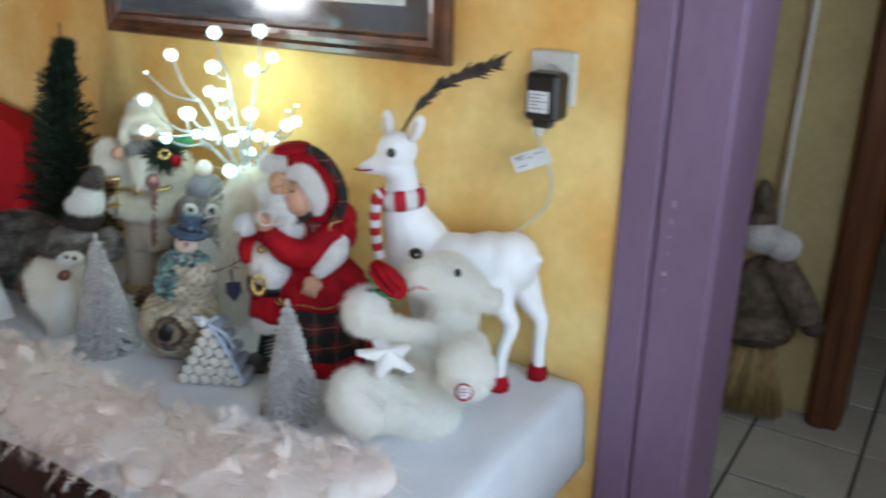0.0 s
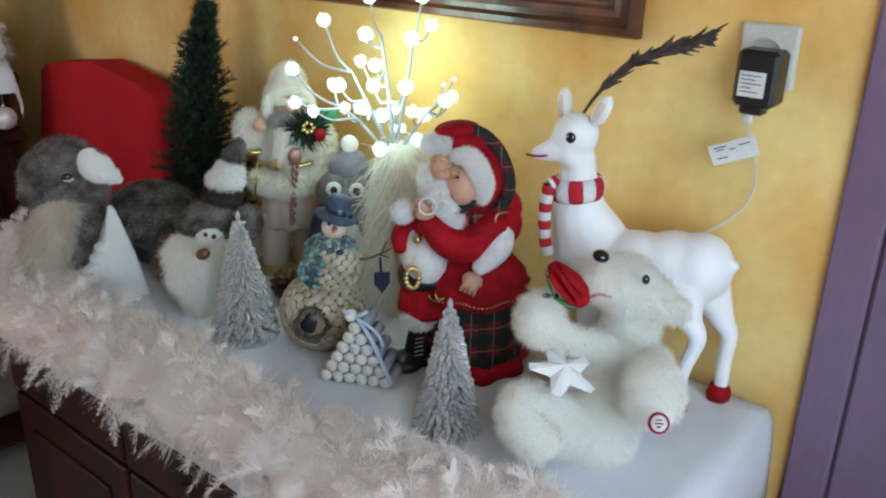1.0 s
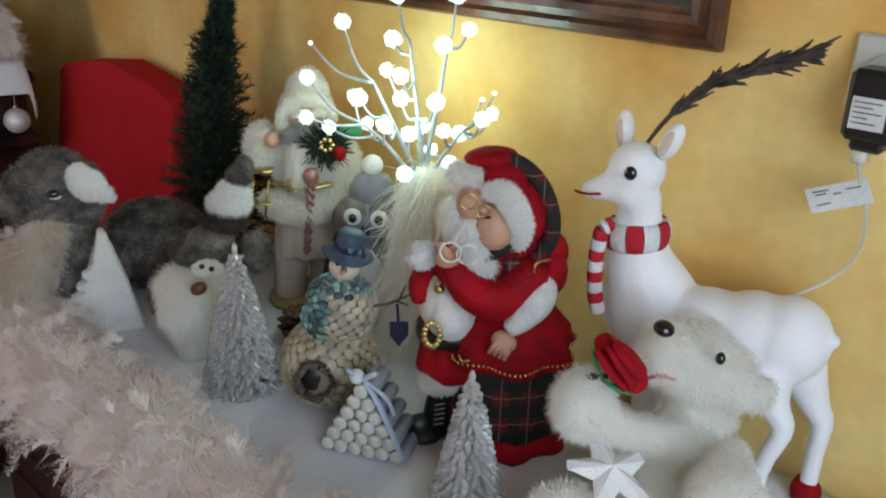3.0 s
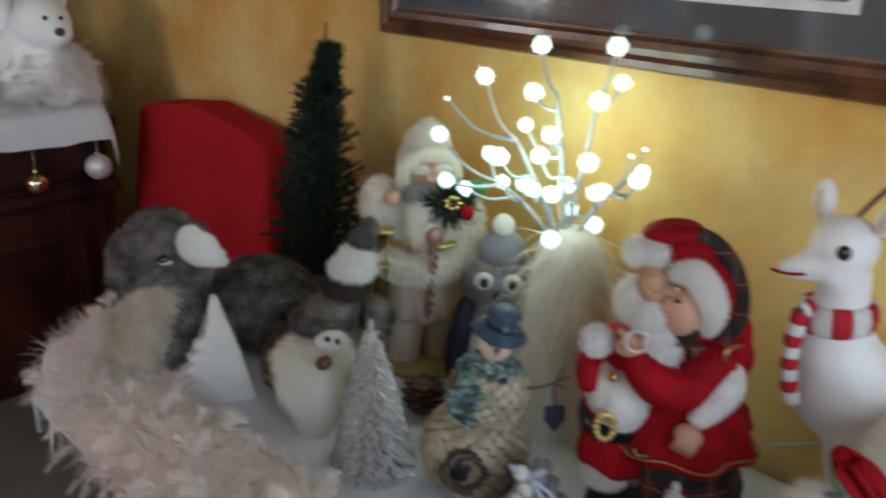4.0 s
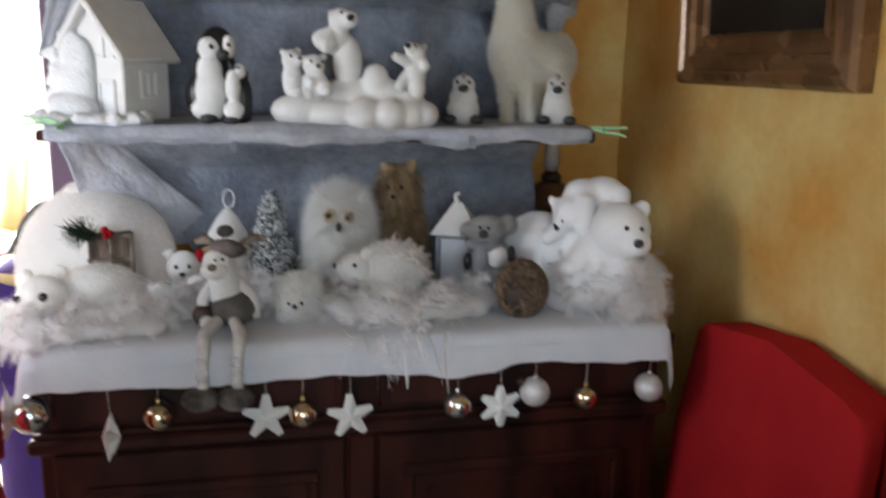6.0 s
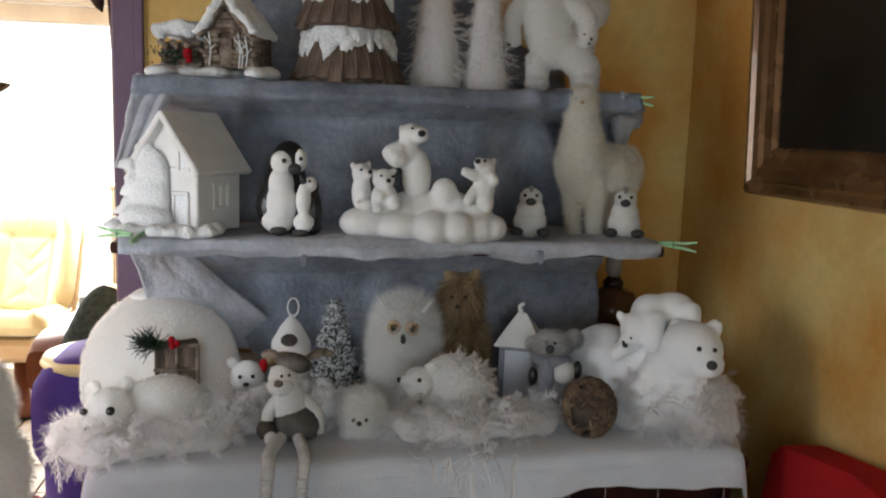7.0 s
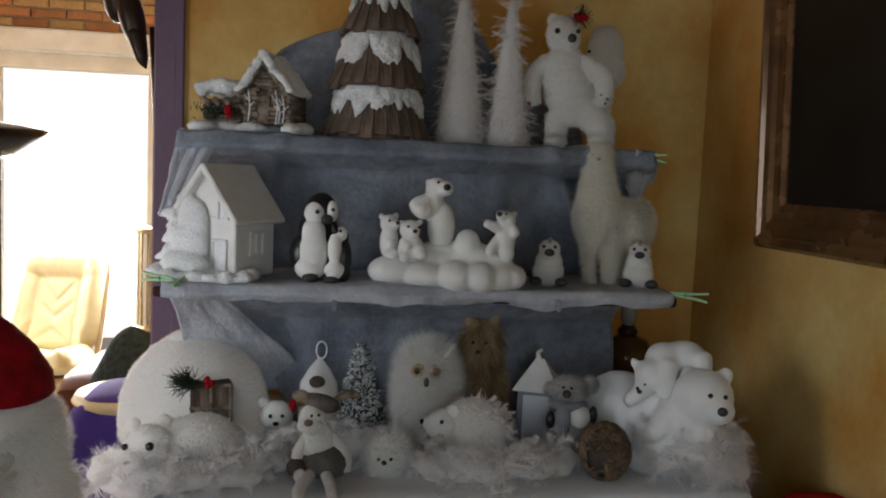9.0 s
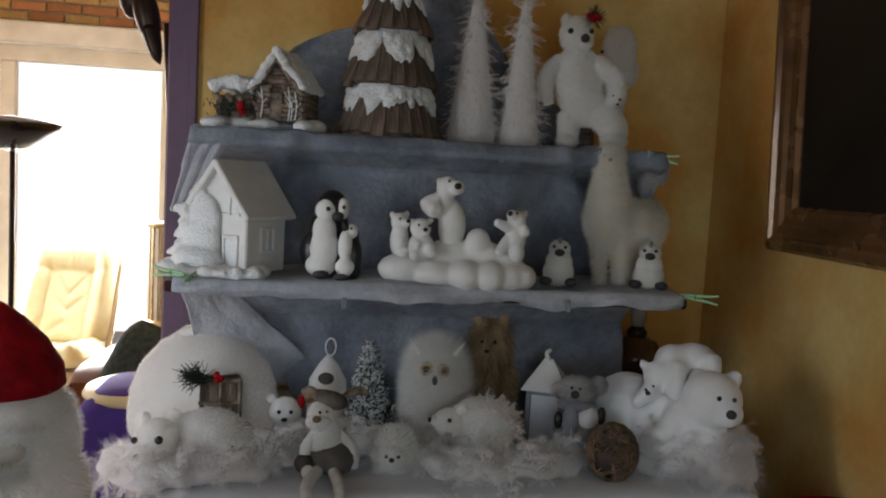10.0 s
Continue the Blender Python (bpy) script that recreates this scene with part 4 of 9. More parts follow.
Shape("canvas_dark").box((-jw, -0.016, je), (jw, -0.006, jh - je), 0.0005).build("canvas", pic2, "", False)

# ---- socket, adapter and cord ----
so = thing("wall_socket", "old cream wall socket plate, painted round", "socket", 1.548, 0.0, 1.345)
Shape("socket_plastic").box((-0.040, -0.014, -0.046), (0.040, 0.0, 0.042), 0.004).build("plate", so, "", False)
Shape("socket_plastic").lathe([(0.024, -0.001), (0.024, 0.004), (0.021, 0.004), (0.020, 0.001), (0.001, 0.001)], (0, 0, 0), 24).build("rim", so, at=pose(0, -0.014, 0, 90, 0, 0))
ad = thing("power_adapter", "black plug-in power adapter with white label and cord", "adapter", 1.560, -0.014, 1.318)
Shape("black_plastic").box((-0.032, -0.058, -0.036), (0.026, -0.012, 0.040), 0.006).box((-0.022, -0.050, -0.048), (0.012, -0.028, -0.034), 0.004).box((-0.018, -0.013, -0.01), (0.016, -0.0005, 0.03), 0.004).build("case", ad, "", False)
lb = Shape("paper").box((-0.024, -0.0592, -0.022), (0.012, -0.0582, 0.012), 0.0003).build("rating_label", ad, "white label", False)
s = Shape("ink")
for k in range(5):
    s.box((-0.021, -0.0598, 0.006 - 0.0055 * k), (-0.021 + (0.028, 0.020, 0.029, 0.015, 0.024)[k], -0.0593, 0.0074 - 0.0055 * k), 0.0001)
s.build("label_lines", lb, "unreadable small print", False)
s = Shape("cable_white").tube([(1.52, -0.055, 1.268), (1.522, -0.05, 1.24), (1.53, -0.03, 1.20), (1.532, -0.02, 1.15), (1.515, -0.03, 1.11), (1.47, -0.05, 1.07), (1.44, -0.08, 1.05), (1.40, -0.04, 0.98), (1.2, -0.03, 0.86), (1.02, -0.09, 0.83)], 0.0022, 6)
s.box((1.512, -0.062, 1.252), (1.528, -0.048, 1.268), 0.003)
s.build("cord", ad, "thin white cord", at=pose(-1.530, 0.014, -1.315))
tg = Shape("paper").box((-0.034, -0.0006, -0.015), (0.034, 0.0006, 0.015), 0.0002).build("tag", ad, "white paper tag", False, at=pose(-0.026, -0.031, -0.106, 8, -24, 6))
s = Shape("ink")
for x0, x1, z in ((-0.026, -0.008, 0.009), (-0.024, -0.012, 0.005), (-0.004, 0.004, 0.003), (0.010, 0.026, 0.006), (-0.026, -0.010, -0.007)):
    s.box((x0, -0.0012, z), (x1, -0.0007, z + 0.0016), 0.0001)
s.build("tag_lines", tg, "unreadable small print", False)

# ---- figures: shared makers ----


def animal(name, label, category, at, rz, body, mat, bits=(), fur=None, remesh=0.0, soften=6, group="", body_name="body", tubes=(), scale=1.0):
    """An animal figure: a blended or furry body, and bits that are parts of their own: (part, material, [balls], [tubes], label)."""
    root = thing(name, label, category, *at, rz, group)
    root.scale = (scale,) * 3
    s = Shape(mat)
    for c, r, *t in body:
        s.ball(c, r, t[0] if t else (0, 0, 0))
    for path, radii in tubes:
        s.tube(path, radii, 12)
        if fur:
            for p, q in zip(path, np.broadcast_to(radii, (len(path),))):
                s.balls.append((np.array(p, float), np.full(3, q * 0.9), np.eye(3)))
    if fur and remesh:
        nf, nv = len(s.f), s.n
        s.fur(*fur[:2], **(fur[2] if len(fur) > 2 else {}))
        whole = np.concatenate(s.v)
        coat = Shape(mat).add(whole[nv:], [tuple(i - nv for i in fc) for fc in s.f[nf:]])
        s.v, s.f, s.s, s.n = [whole[:nv]], s.f[:nf], s.s[:nf], nv
        coat.build("coat", s.build(body_name, root, remesh=remesh, soften=soften))
    else:
        if fur:
            s.fur(*fur[:2], **(fur[2] if len(fur) > 2 else {}))
        s.build(body_name, root, remesh=remesh, soften=soften)
    for pname, pmat, balls, ptubes, *plabel in bits:
        for c, r, *t in balls:
            Shape(pmat).ball(c, r, t[0] if t else (0, 0, 0), 0, 14, 8).build(pname, root, plabel[0] if plabel else "")
        for path, radii in ptubes:
            Shape(pmat).tube(path, radii, 10).build(pname, root, plabel[0] if plabel else "")
    return root


TOP = 0.818   # cloth on the sideboard

# white reindeer, built along its own length: x to its tail, y to the wall
root = animal("reindeer_figure", "white glittered reindeer figure with black eye and red hooves", "reindeer figure", (1.474, -0.097, TOP), 2,
              [((-0.144, -0.04, 0.399), (0.0348, 0.0380, 0.0333)), ((-0.146, -0.04, 0.372), (0.0278, 0.0340, 0.0249)), ((-0.124, 0, 0.212), (0.0657, 0.0580, 0.0626)), ((-0.036, 0.003, 0.21), (0.0748, 0.0540, 0.0479)), ((0.013, 0.012, 0.22), (0.0583, 0.0540, 0.0481)), ((0.049, 0.018, 0.221), (0.0502, 0.0550, 0.0516)), ((0.097, 0.02, 0.235), (0.0111, 0.0120, 0.0083), (0, 30, 0))], "glitter_white",
              [("eye", "black_shine", [((-0.134, -0.074, 0.402), (0.0081, 0.0060, 0.0085))], []), ("eye", "black_shine", [((-0.150, 0.0, 0.402), (0.0085, 0.006, 0.0095))], [])],
              tubes=[([(-0.145, -0.045, 0.386), (-0.17, -0.06, 0.374), (-0.195, -0.07, 0.366)], [0.0261, 0.0183, 0.0104]), ([(-0.136, -0.036, 0.369), (-0.141, -0.026, 0.323), (-0.141, -0.012, 0.272), (-0.124, 0, 0.227)], [0.0241, 0.0315, 0.0446, 0.0576]),
                     ([(0.043, -0.012, 0.193), (0.058, -0.018, 0.149), (0.075, -0.02, 0.124), (0.062, -0.024, 0.073), (0.059, -0.026, 0.025)], [0.0314, 0.0193, 0.0136, 0.0117, 0.0111]), ([(0.062, 0.04, 0.181), (0.086, 0.045, 0.134), (0.099, 0.048, 0.113), (0.098, 0.048, 0.065), (0.099, 0.048, 0.012)], [0.0322, 0.0191, 0.0140, 0.0120, 0.0114]),
                     ([(-0.105, -0.02, 0.18), (-0.100, -0.03, 0.10), (-0.098, -0.03, 0.02)], [0.034, 0.018, 0.013]), ([(-0.09, 0.03, 0.18), (-0.08, 0.04, 0.10), (-0.075, 0.04, 0.02)], [0.034, 0.018, 0.013])], remesh=0.0045, soften=8)
for x, y in ((0.058, -0.026), (0.097, 0.048), (-0.098, -0.03), (-0.075, 0.04)):
    Shape("red_velvet").lathe([(0.017, 0.0), (0.019, 0.010), (0.016, 0.022), (0.013, 0.026)], (x, y, 0), 18, 0, 0.06, 5).build("hoof", root, "red velvet hoof")
for c, rr, t in (((-0.103, -0.045, 0.441), (0.0132, 0.0100, 0.0278), (0, 32, -20)), ((-0.182, -0.012, 0.434), (0.0127, 0.0100, 0.0253), (0, -4, -10))):
    ear = Shape("glitter_white").ball(c, rr, t).build("ear", root)
    Shape("skin_pale").ball((c[0] - 0.002, c[1] - 0.006, c[2] - 0.002), (rr[0] * 0.55, rr[1] * 0.6, rr[2] * 0.72), t).build("inner_ear", ear)
Shape("red_velvet").tube([(-0.203, -0.08, 0.366), (-0.185, -0.084, 0.367), (-0.166, -0.082, 0.371)], 0.0016, 6).build("mouth", root)
s = Shape("fur_dark")
spine = np.array([(-0.143, -0.03, 0.425), (-0.117, -0.03, 0.465), (-0.076, -0.03, 0.506), (-0.024, -0.03, 0.535), (0.025, -0.03, 0.553)])
s.tube(spine, [0.0022, 0.003, 0.003, 0.002, 0.0015], 6)
for k in range(260):
    t = rng.uniform(0.9, 4.0) * 0.9999
    i = min(int(t), 3)
    q = spine[i] + (spine[i + 1] - spine[i]) * (t - i)
    d = (spine[i + 1] - spine[i]) / np.linalg.norm(spine[i + 1] - spine[i]) + rng.normal(0, 0.20, 3) * (0.5 + 0.2 * t)
    s.tube([q, q + d * 0.014, q + d * 0.028], [0.0014, 0.0026, 0.0008], 5)
s.build("antler_plume", root, "dark glittered plume standing for the antler")
# knitted striped scarf
SC = np.array((-0.143, -0.024, 0.313))
for k in range(12):
    a0, a1 = 2 * math.pi * k / 12 + 0.2, 2 * math.pi * (k + 1) / 12 + 0.2
    ring = [SC + np.array((0.034 * math.cos(a), 0.034 * math.sin(a), 0.004 * math.cos(a))) for a in (a0, (a0 + a1) / 2, a1)]
    Shape("red_knit" if k % 2 else "white_knit").tube(ring, [0.0085, 0.0088, 0.0085], 12, caps=False, flat=2.1).build("scarf_stripe", root)
tail = np.array([(-0.16, -0.056, 0.328), (-0.168, -0.066, 0.322), (-0.171, -0.068, 0.294), (-0.171, -0.068, 0.266), (-0.168, -0.068, 0.238), (-0.161, -0.068, 0.211)])
for k in range(10):
    seg_ = [tail[min(int(u), 4)] + (tail[min(int(u), 4) + 1] - tail[min(int(u), 4)]) * (u - min(int(u), 4)) for u in (0.5 * k, 0.5 * k + 0.25, 0.5 * k + 0.5)]
    Shape("red_knit" if k % 2 == 0 else "white_knit").tube(seg_, [0.0090, 0.0100, 0.0090], 12, caps=False).build("scarf_stripe", root)

# reclining polar bear with a rose
bear = animal("polar_bear_plush", "cream plush polar bear sitting with a red felt rose", "plush bear", (1.468, -0.290, TOP + 0.004), 28,
              [((0.045, 0.1, 0.203), (0.0463, 0.0620, 0.0435)), ((0.006, 0.05, 0.233), (0.0268, 0.0450, 0.0295)), ((0.084, 0.1, 0.188), (0.0321, 0.0500, 0.0321)), ((0.121, 0.1, 0.171), (0.0139, 0.0120, 0.0223), (0, 20, 0)),
               ((0.054, 0.09, 0.138), (0.0426, 0.0520, 0.0341)), ((0.04, 0.07, 0.091), (0.0655, 0.0650, 0.0470)), ((0.026, 0.03, 0.047), (0.0604, 0.0760, 0.0548)), ((0.014, 0, 0.023), (0.0637, 0.0750, 0.0416)), ((-0.07, -0.03, 0.2), (0.0309, 0.0440, 0.0335)), ((0.079, -0.06, 0.139), (0.0321, 0.0450, 0.0272)), ((-0.035, -0.055, 0.051), (0.0410, 0.0500, 0.0304)), ((-0.063, -0.08, 0.067), (0.0298, 0.0450, 0.0311))],
              "fur_bear",
              [("eye", "black_shine", [((0.065, 0.04, 0.239), (0.0056, 0.0060, 0.0072))], []), ("nose", "black_shine", [((0.002, 0.01, 0.279), (0.0115, 0.0120, 0.0083), (0, 12, 0))], []),
               ("mouth", "rose_pink", [], [([(-0.008, 0.012, 0.216), (0.005, 0.006, 0.226), (0.02, 0.014, 0.219)], [0.0020, 0.0026, 0.0020])])],
              (60000, 0.0120, dict(width=0.0006, jitter=0.55, stand=0.6, comb=(0, 0, -0.4), bend=0.9)), remesh=0.0045, soften=5,
              tubes=[([(0.025, 0.03, 0.136), (-0.021, -0.005, 0.158), (-0.063, -0.025, 0.182)], [0.0190, 0.0179, 0.0221]), ([(-0.007, -0.03, 0.048), (-0.076, -0.08, 0.097), (-0.079, -0.11, 0.084), (-0.039, -0.125, 0.064)], [0.0269, 0.0295, 0.0289, 0.0259]), ([(0.09, -0.01, 0.089), (0.087, -0.06, 0.126), (0.084, -0.095, 0.118)], [0.0368, 0.0371, 0.0325]), ([(0.089, 0.06, 0.107), (0.092, 0, 0.122), (0.098, -0.03, 0.119)], [0.0236, 0.0236, 0.0216])])
bud = Shape("red_velvet").tube(*([(-0.059, -0.012, 0.268), (-0.05, -0.014, 0.257), (-0.036, -0.016, 0.243), (-0.022, -0.018, 0.23), (-0.016, -0.018, 0.223)], [0.0092, 0.0135, 0.0162, 0.0156, 0.0119]), 16)
rose = bud.build("rose", bear, "red felt rosebud")
Shape("red_velvet").tube(*([(-0.062, -0.03, 0.263), (-0.047, -0.036, 0.249), (-0.028, -0.034, 0.227)], [0.0048, 0.0090, 0.0064]), 12, flat=0.5).build("petal", rose)
Shape("red_velvet").tube(*([(-0.046, -0.03, 0.274), (-0.029, -0.038, 0.261), (-0.012, -0.034, 0.243)], [0.0048, 0.0099, 0.0069]), 12, flat=0.5).build("petal", rose)
Shape("red_velvet").tube(*([(-0.052, -0.034, 0.272), (-0.037, -0.043, 0.258), (-0.02, -0.038, 0.233)], [0.0031, 0.0068, 0.0048]), 12, flat=0.5).build("petal", rose)
Shape("red_velvet").tube(*([(-0.052, -0.018, 0.275), (-0.028, -0.018, 0.259), (-0.011, -0.018, 0.241)], [0.0037, 0.0075, 0.0054]), 12, flat=0.5).build("petal", rose)
Shape("bright_green").tube(*([(-0.069, -0.022, 0.267), (-0.062, -0.026, 0.247), (-0.051, -0.028, 0.227)], [0.0013, 0.0057, 0.0019]), 8, flat=0.3).build("rose_leaf", bear)
Shape("bright_green").tube(*([(-0.055, -0.03, 0.23), (-0.04, -0.034, 0.226), (-0.022, -0.032, 0.219)], [0.0013, 0.0057, 0.0013]), 8, flat=0.3).build("rose_leaf", bear)
Shape("black_plastic").ball(*((-0.067, -0.03, 0.227), (0.0108, 0.0100, 0.0064), (0, -25, 0))).tube([(-0.067, -0.03, 0.225), (-0.05, -0.015, 0.226)], [0.005, 0.004], 8).build("rose_stem", bear)
Shape("red_velvet").lathe([(0.0130, 0.0), (0.0130, 0.003), (0.001, 0.0035)], (0, 0, 0), 24).build("foot_button", bear, "round red printed foot label", at=pose(0.088, -0.148, 0.134, 62, 0, 6))
Shape("paper").lathe([(0.0098, 0.0030), (0.0098, 0.0046), (0.0005, 0.0047)], (0, 0, 0), 24).build("label_ring", bear, "", at=pose(0.088, -0.148, 0.134, 62, 0, 6))
for k, w in enumerate((0.007, 0.010, 0.006)):
    Shape("red_velvet").box((-w / 2, 0.0030 - 0.0042 * k, 0.0040), (w / 2, 0.0050 - 0.0042 * k, 0.0052), 0.0002).build("label_line", bear, "", False, at=pose(0.088, -0.148, 0.134, 62, 0, 6))
st = star_shape(0.047, 0.024, 0.013).build("star_ornament", None, "white glittered star leaning on the plush bear", category="star", smooth=False)
st.matrix_basis = pose(1.466, -0.356, 0.960, -76, 16, 24) @ pose(0, 0, 0, 0, 34, 0)

# kissing Santa couple, one doll piece
s = Shape("red_velvet", "plaid", "fur_white", "skin_vinyl", "black_plastic", "gold_metal", "white_knit", "grey_hair", "fur_cream")


def trimmed(path, radii, hairs, length, mat):
    """A furry roll along a line."""
    first = len(s.f)
    s.tube(path, radii, 12, mat)
    s.fur(hairs, length, 0.0008, (0, 0, -0.2), mat, start=first)


def furred(forms, hairs, length, mat, comb=(0, 0, -0.4)):
    first = len(s.f)
    for c, rr in forms:
        s.ball(c, rr, (0, 0, 0), mat)
    s.fur(hairs, length, 0.0008, comb, mat, start=first)


# her skirt, bodice, sleeves
s.lathe([(0.082, 0.0), (0.088, 0.012), (0.080, 0.07), (0.068, 0.13), (0.050, 0.17)], (0.022, 0.012, 0), 36, 1, 0.07, 8)
s.lathe([(0.090, 0.0), (0.094, 0.010), (0.088, 0.026), (0.082, 0.030)], (0.022, 0.012, 0), 36, 0, 0.08, 8)
s.lathe([(0.086, 0.128), (0.088, 0.134), (0.076, 0.165), (0.052, 0.196), (0.042, 0.225), (0.040, 0.26), (0.030, 0.29)], (0.024, 0.008, 0), 40, 0, 0.08, 7)
for k in range(90):
    a = 2 * math.pi * k / 90
    w = 1 + 0.08 * math.sin(7 * a + 0.133 * 40)
    s.ball((0.024 + 0.0885 * w * math.cos(a), 0.008 + 0.0885 * w * math.sin(a), 0.139), 0.0021, (0, 0, 0), 5, 6, 4)
s.ball(*((0.028, 0.004, 0.212), (0.0414, 0.0360, 0.0494)), mat=0)
s.ball(*((0.068, 0.02, 0.267), (0.0253, 0.0300, 0.0300)), mat=0)
s.ball(*((0.073, 0, 0.247), (0.0203, 0.0280, 0.0297)), mat=0)
s.tube(*([(0.049, -0.025, 0.259), (0.013, -0.046, 0.226), (-0.025, -0.06, 0.237), (-0.054, -0.066, 0.27)], [0.0245, 0.0275, 0.0234, 0.0164]), 14, 0)
s.ball(*((-0.056, -0.068, 0.286), (0.0177, 0.0160, 0.0118), (0, -20, 0)), mat=3)
for k in range(4):
    s.tube([np.array((-0.047, -0.08, 0.287)) + np.array((-0.004 * k, 0, 0.004 * k)), np.array((-0.062, -0.08, 0.295)) + np.array((-0.003 * k, 0, 0.0045 * k))], [0.0052, 0.0036], 7, 3)
s.tube(*([(0.062, -0.024, 0.239), (0.056, -0.044, 0.225), (0.037, -0.058, 0.206), (0.024, -0.066, 0.194)], [0.0185, 0.0213, 0.0175, 0.0114]), 14, 6)
s.ball(*((0.017, -0.07, 0.178), (0.0167, 0.0140, 0.0129), (0, 25, 0)), mat=3)
for k in range(4):
    s.tube([np.array((0.011, -0.08, 0.185)) + np.array((0.004 * k, 0, -0.004 * k)), np.array((-0.001, -0.078, 0.165)) + np.array((0.0065 * k, 0, -0.003 * k))], [0.0046, 0.0028], 7, 3)
s.tube(*([(-0.04, -0.062, 0.151), (-0.035, -0.064, 0.142), (-0.025, -0.066, 0.145)], [0.0017, 0.0017, 0.0017]), 6, 5)
s.tube(*([(0.048, -0.052, 0.266), (0.051, -0.05, 0.279), (0.068, -0.04, 0.281)], [0.0015, 0.0015, 0.0015]), 6, 5)
# her head and hood
s.ball(*((-0.003, -0.035, 0.32), (0.0254, 0.0340, 0.0314)), mat=3)
s.ball(*((-0.02, -0.05, 0.324), (0.0066, 0.0080, 0.0059)), mat=3)
s.ball(*((-0.015, -0.058, 0.31), (0.0066, 0.0030, 0.0022)), mat=0)
s.ball(*((-0.011, -0.064, 0.34), (0.0036, 0.0030, 0.0022)), mat=4)
s.ball(*((-0.006, -0.058, 0.309), (0.0103, 0.0080, 0.0074)), mat=3)
s.ball(*((0.021, 0, 0.33), (0.0397, 0.0520, 0.0504), (0, -18, 0)), mat=0)
s.ball(*((-0.001, 0, 0.374), (0.0377, 0.0400, 0.0257), (0, 10, 0)), mat=0)
s.tube(*([(-0.031, -0.012, 0.376), (-0.017, -0.012, 0.394), (0.017, -0.01, 0.395), (0.048, -0.008, 0.369), (0.066, -0.008, 0.327), (0.065, -0.01, 0.292), (0.044, -0.02, 0.269), (0.014, -0.035, 0.267)], [0.0067, 0.0089, 0.0104, 0.0112, 0.0114, 0.0107, 0.0100, 0.0091]), 12, 1)
trimmed(*([(-0.015, -0.045, 0.366), (0.005, -0.055, 0.369), (0.02, -0.058, 0.35), (0.029, -0.052, 0.324), (0.026, -0.045, 0.301)], [0.0080, 0.0123, 0.0138, 0.0125, 0.0082]), 2600, 0.007, 2)
s.tube(*([(0.02, -0.045, 0.297), (-0.009, -0.045, 0.283), (-0.031, -0.04, 0.268)], [0.0067, 0.0090, 0.0061]), 8, 1)
# the man: coat, shirt front, belt, boots
s.lathe([(0.040, 0.115), (0.043, 0.15), (0.040, 0.21), (0.030, 0.265)], (-0.056, 0.004, 0), 28, 0, 0.04, 5)
s.ball(*((-0.054, -0.022, 0.191), (0.0332, 0.0360, 0.0459)), mat=6)
s.ball(*((-0.076, -0.012, 0.203), (0.0239, 0.0340, 0.0398)), mat=8)
s.lathe([(0.046, 0.146), (0.047, 0.156), (0.046, 0.166)], (-0.056, -0.002, 0), 28, 4)
for k in range(14):
    a = 2 * math.pi * k / 14
    c = np.array((-0.075, -0.06, 0.174)) + np.array((0.0100 * math.cos(a), 0, 0.0165 * math.sin(a)))
    s.ball(c, (0.0046, 0.003, 0.0046), (0, 0, 0), 5, 8, 6)
s.ball(*((-0.069, -0.046, 0.233), (0.0069, 0.0060, 0.0069)), mat=5)
s.lathe([(0.047, 0.094), (0.050, 0.102), (0.046, 0.125), (0.042, 0.145)], (-0.050, 0.0, 0), 28, 0, 0.06, 5)
s.tube(*([(-0.087, -0.005, 0.238), (-0.095, -0.02, 0.226), (-0.092, -0.03, 0.209)], [0.0190, 0.0173, 0.0141]), 12, 0)
furred([((-0.092, -0.045, 0.278), (0.0189, 0.0200, 0.0182))], 900, 0.004, 6)
furred([((-0.065, -0.018, 0.088), (0.0295, 0.0340, 0.0164)), ((-0.026, -0.012, 0.09), (0.0213, 0.0300, 0.0148))], 2400, 0.007, 2)
for path, radii in (([(-0.063, -0.012, 0.07), (-0.068, -0.012, 0.03), (-0.073, -0.014, 0.001)], [0.0182, 0.0210, 0.0203]), ([(-0.026, 0, 0.067), (-0.024, 0, -0.003)], [0.0183, 0.0204])):
    s.tube(path, radii, 14, 4)
s.ball(*((-0.086, -0.03, 0.012), (0.0300, 0.0340, 0.0150)), mat=4)
s.ball(*((-0.03, -0.03, 0.015), (0.0249, 0.0300, 0.0133)), mat=4)
for k in range(5):
    s.tube([np.array((-0.071, -0.046, 0.061)) + np.array((0, -0.001 * k, -0.007 * k)), np.array((-0.057, -0.044, 0.064)) + np.array((0, -0.001 * k, -0.007 * k))], 0.0012, 5, 7)
# his head, hair, beard, hat
s.ball(*((-0.034, -0.028, 0.345), (0.0194, 0.0260, 0.0224)), mat=3)
s.ball(*((-0.018, -0.046, 0.343), (0.0059, 0.0080, 0.0051)), mat=3)
furred([((-0.032, -0.012, 0.376), (0.0210, 0.0260, 0.0165)), ((-0.052, -0.008, 0.374), (0.0151, 0.0220, 0.0151))], 1600, 0.007, 2)
s.ball(*((-0.014, 0, 0.397), (0.0345, 0.0300, 0.0120), (0, -6, 0)), mat=0)
furred([((-0.035, -0.036, 0.314), (0.0195, 0.0220, 0.0180)), ((-0.026, -0.04, 0.288), (0.0181, 0.0220, 0.0226)), ((-0.053, -0.018, 0.323), (0.0137, 0.0200, 0.0258)), ((-0.016, -0.036, 0.267), (0.0137, 0.0160, 0.0137))], 4200, 0.014, 2, (0, 0, -0.8))
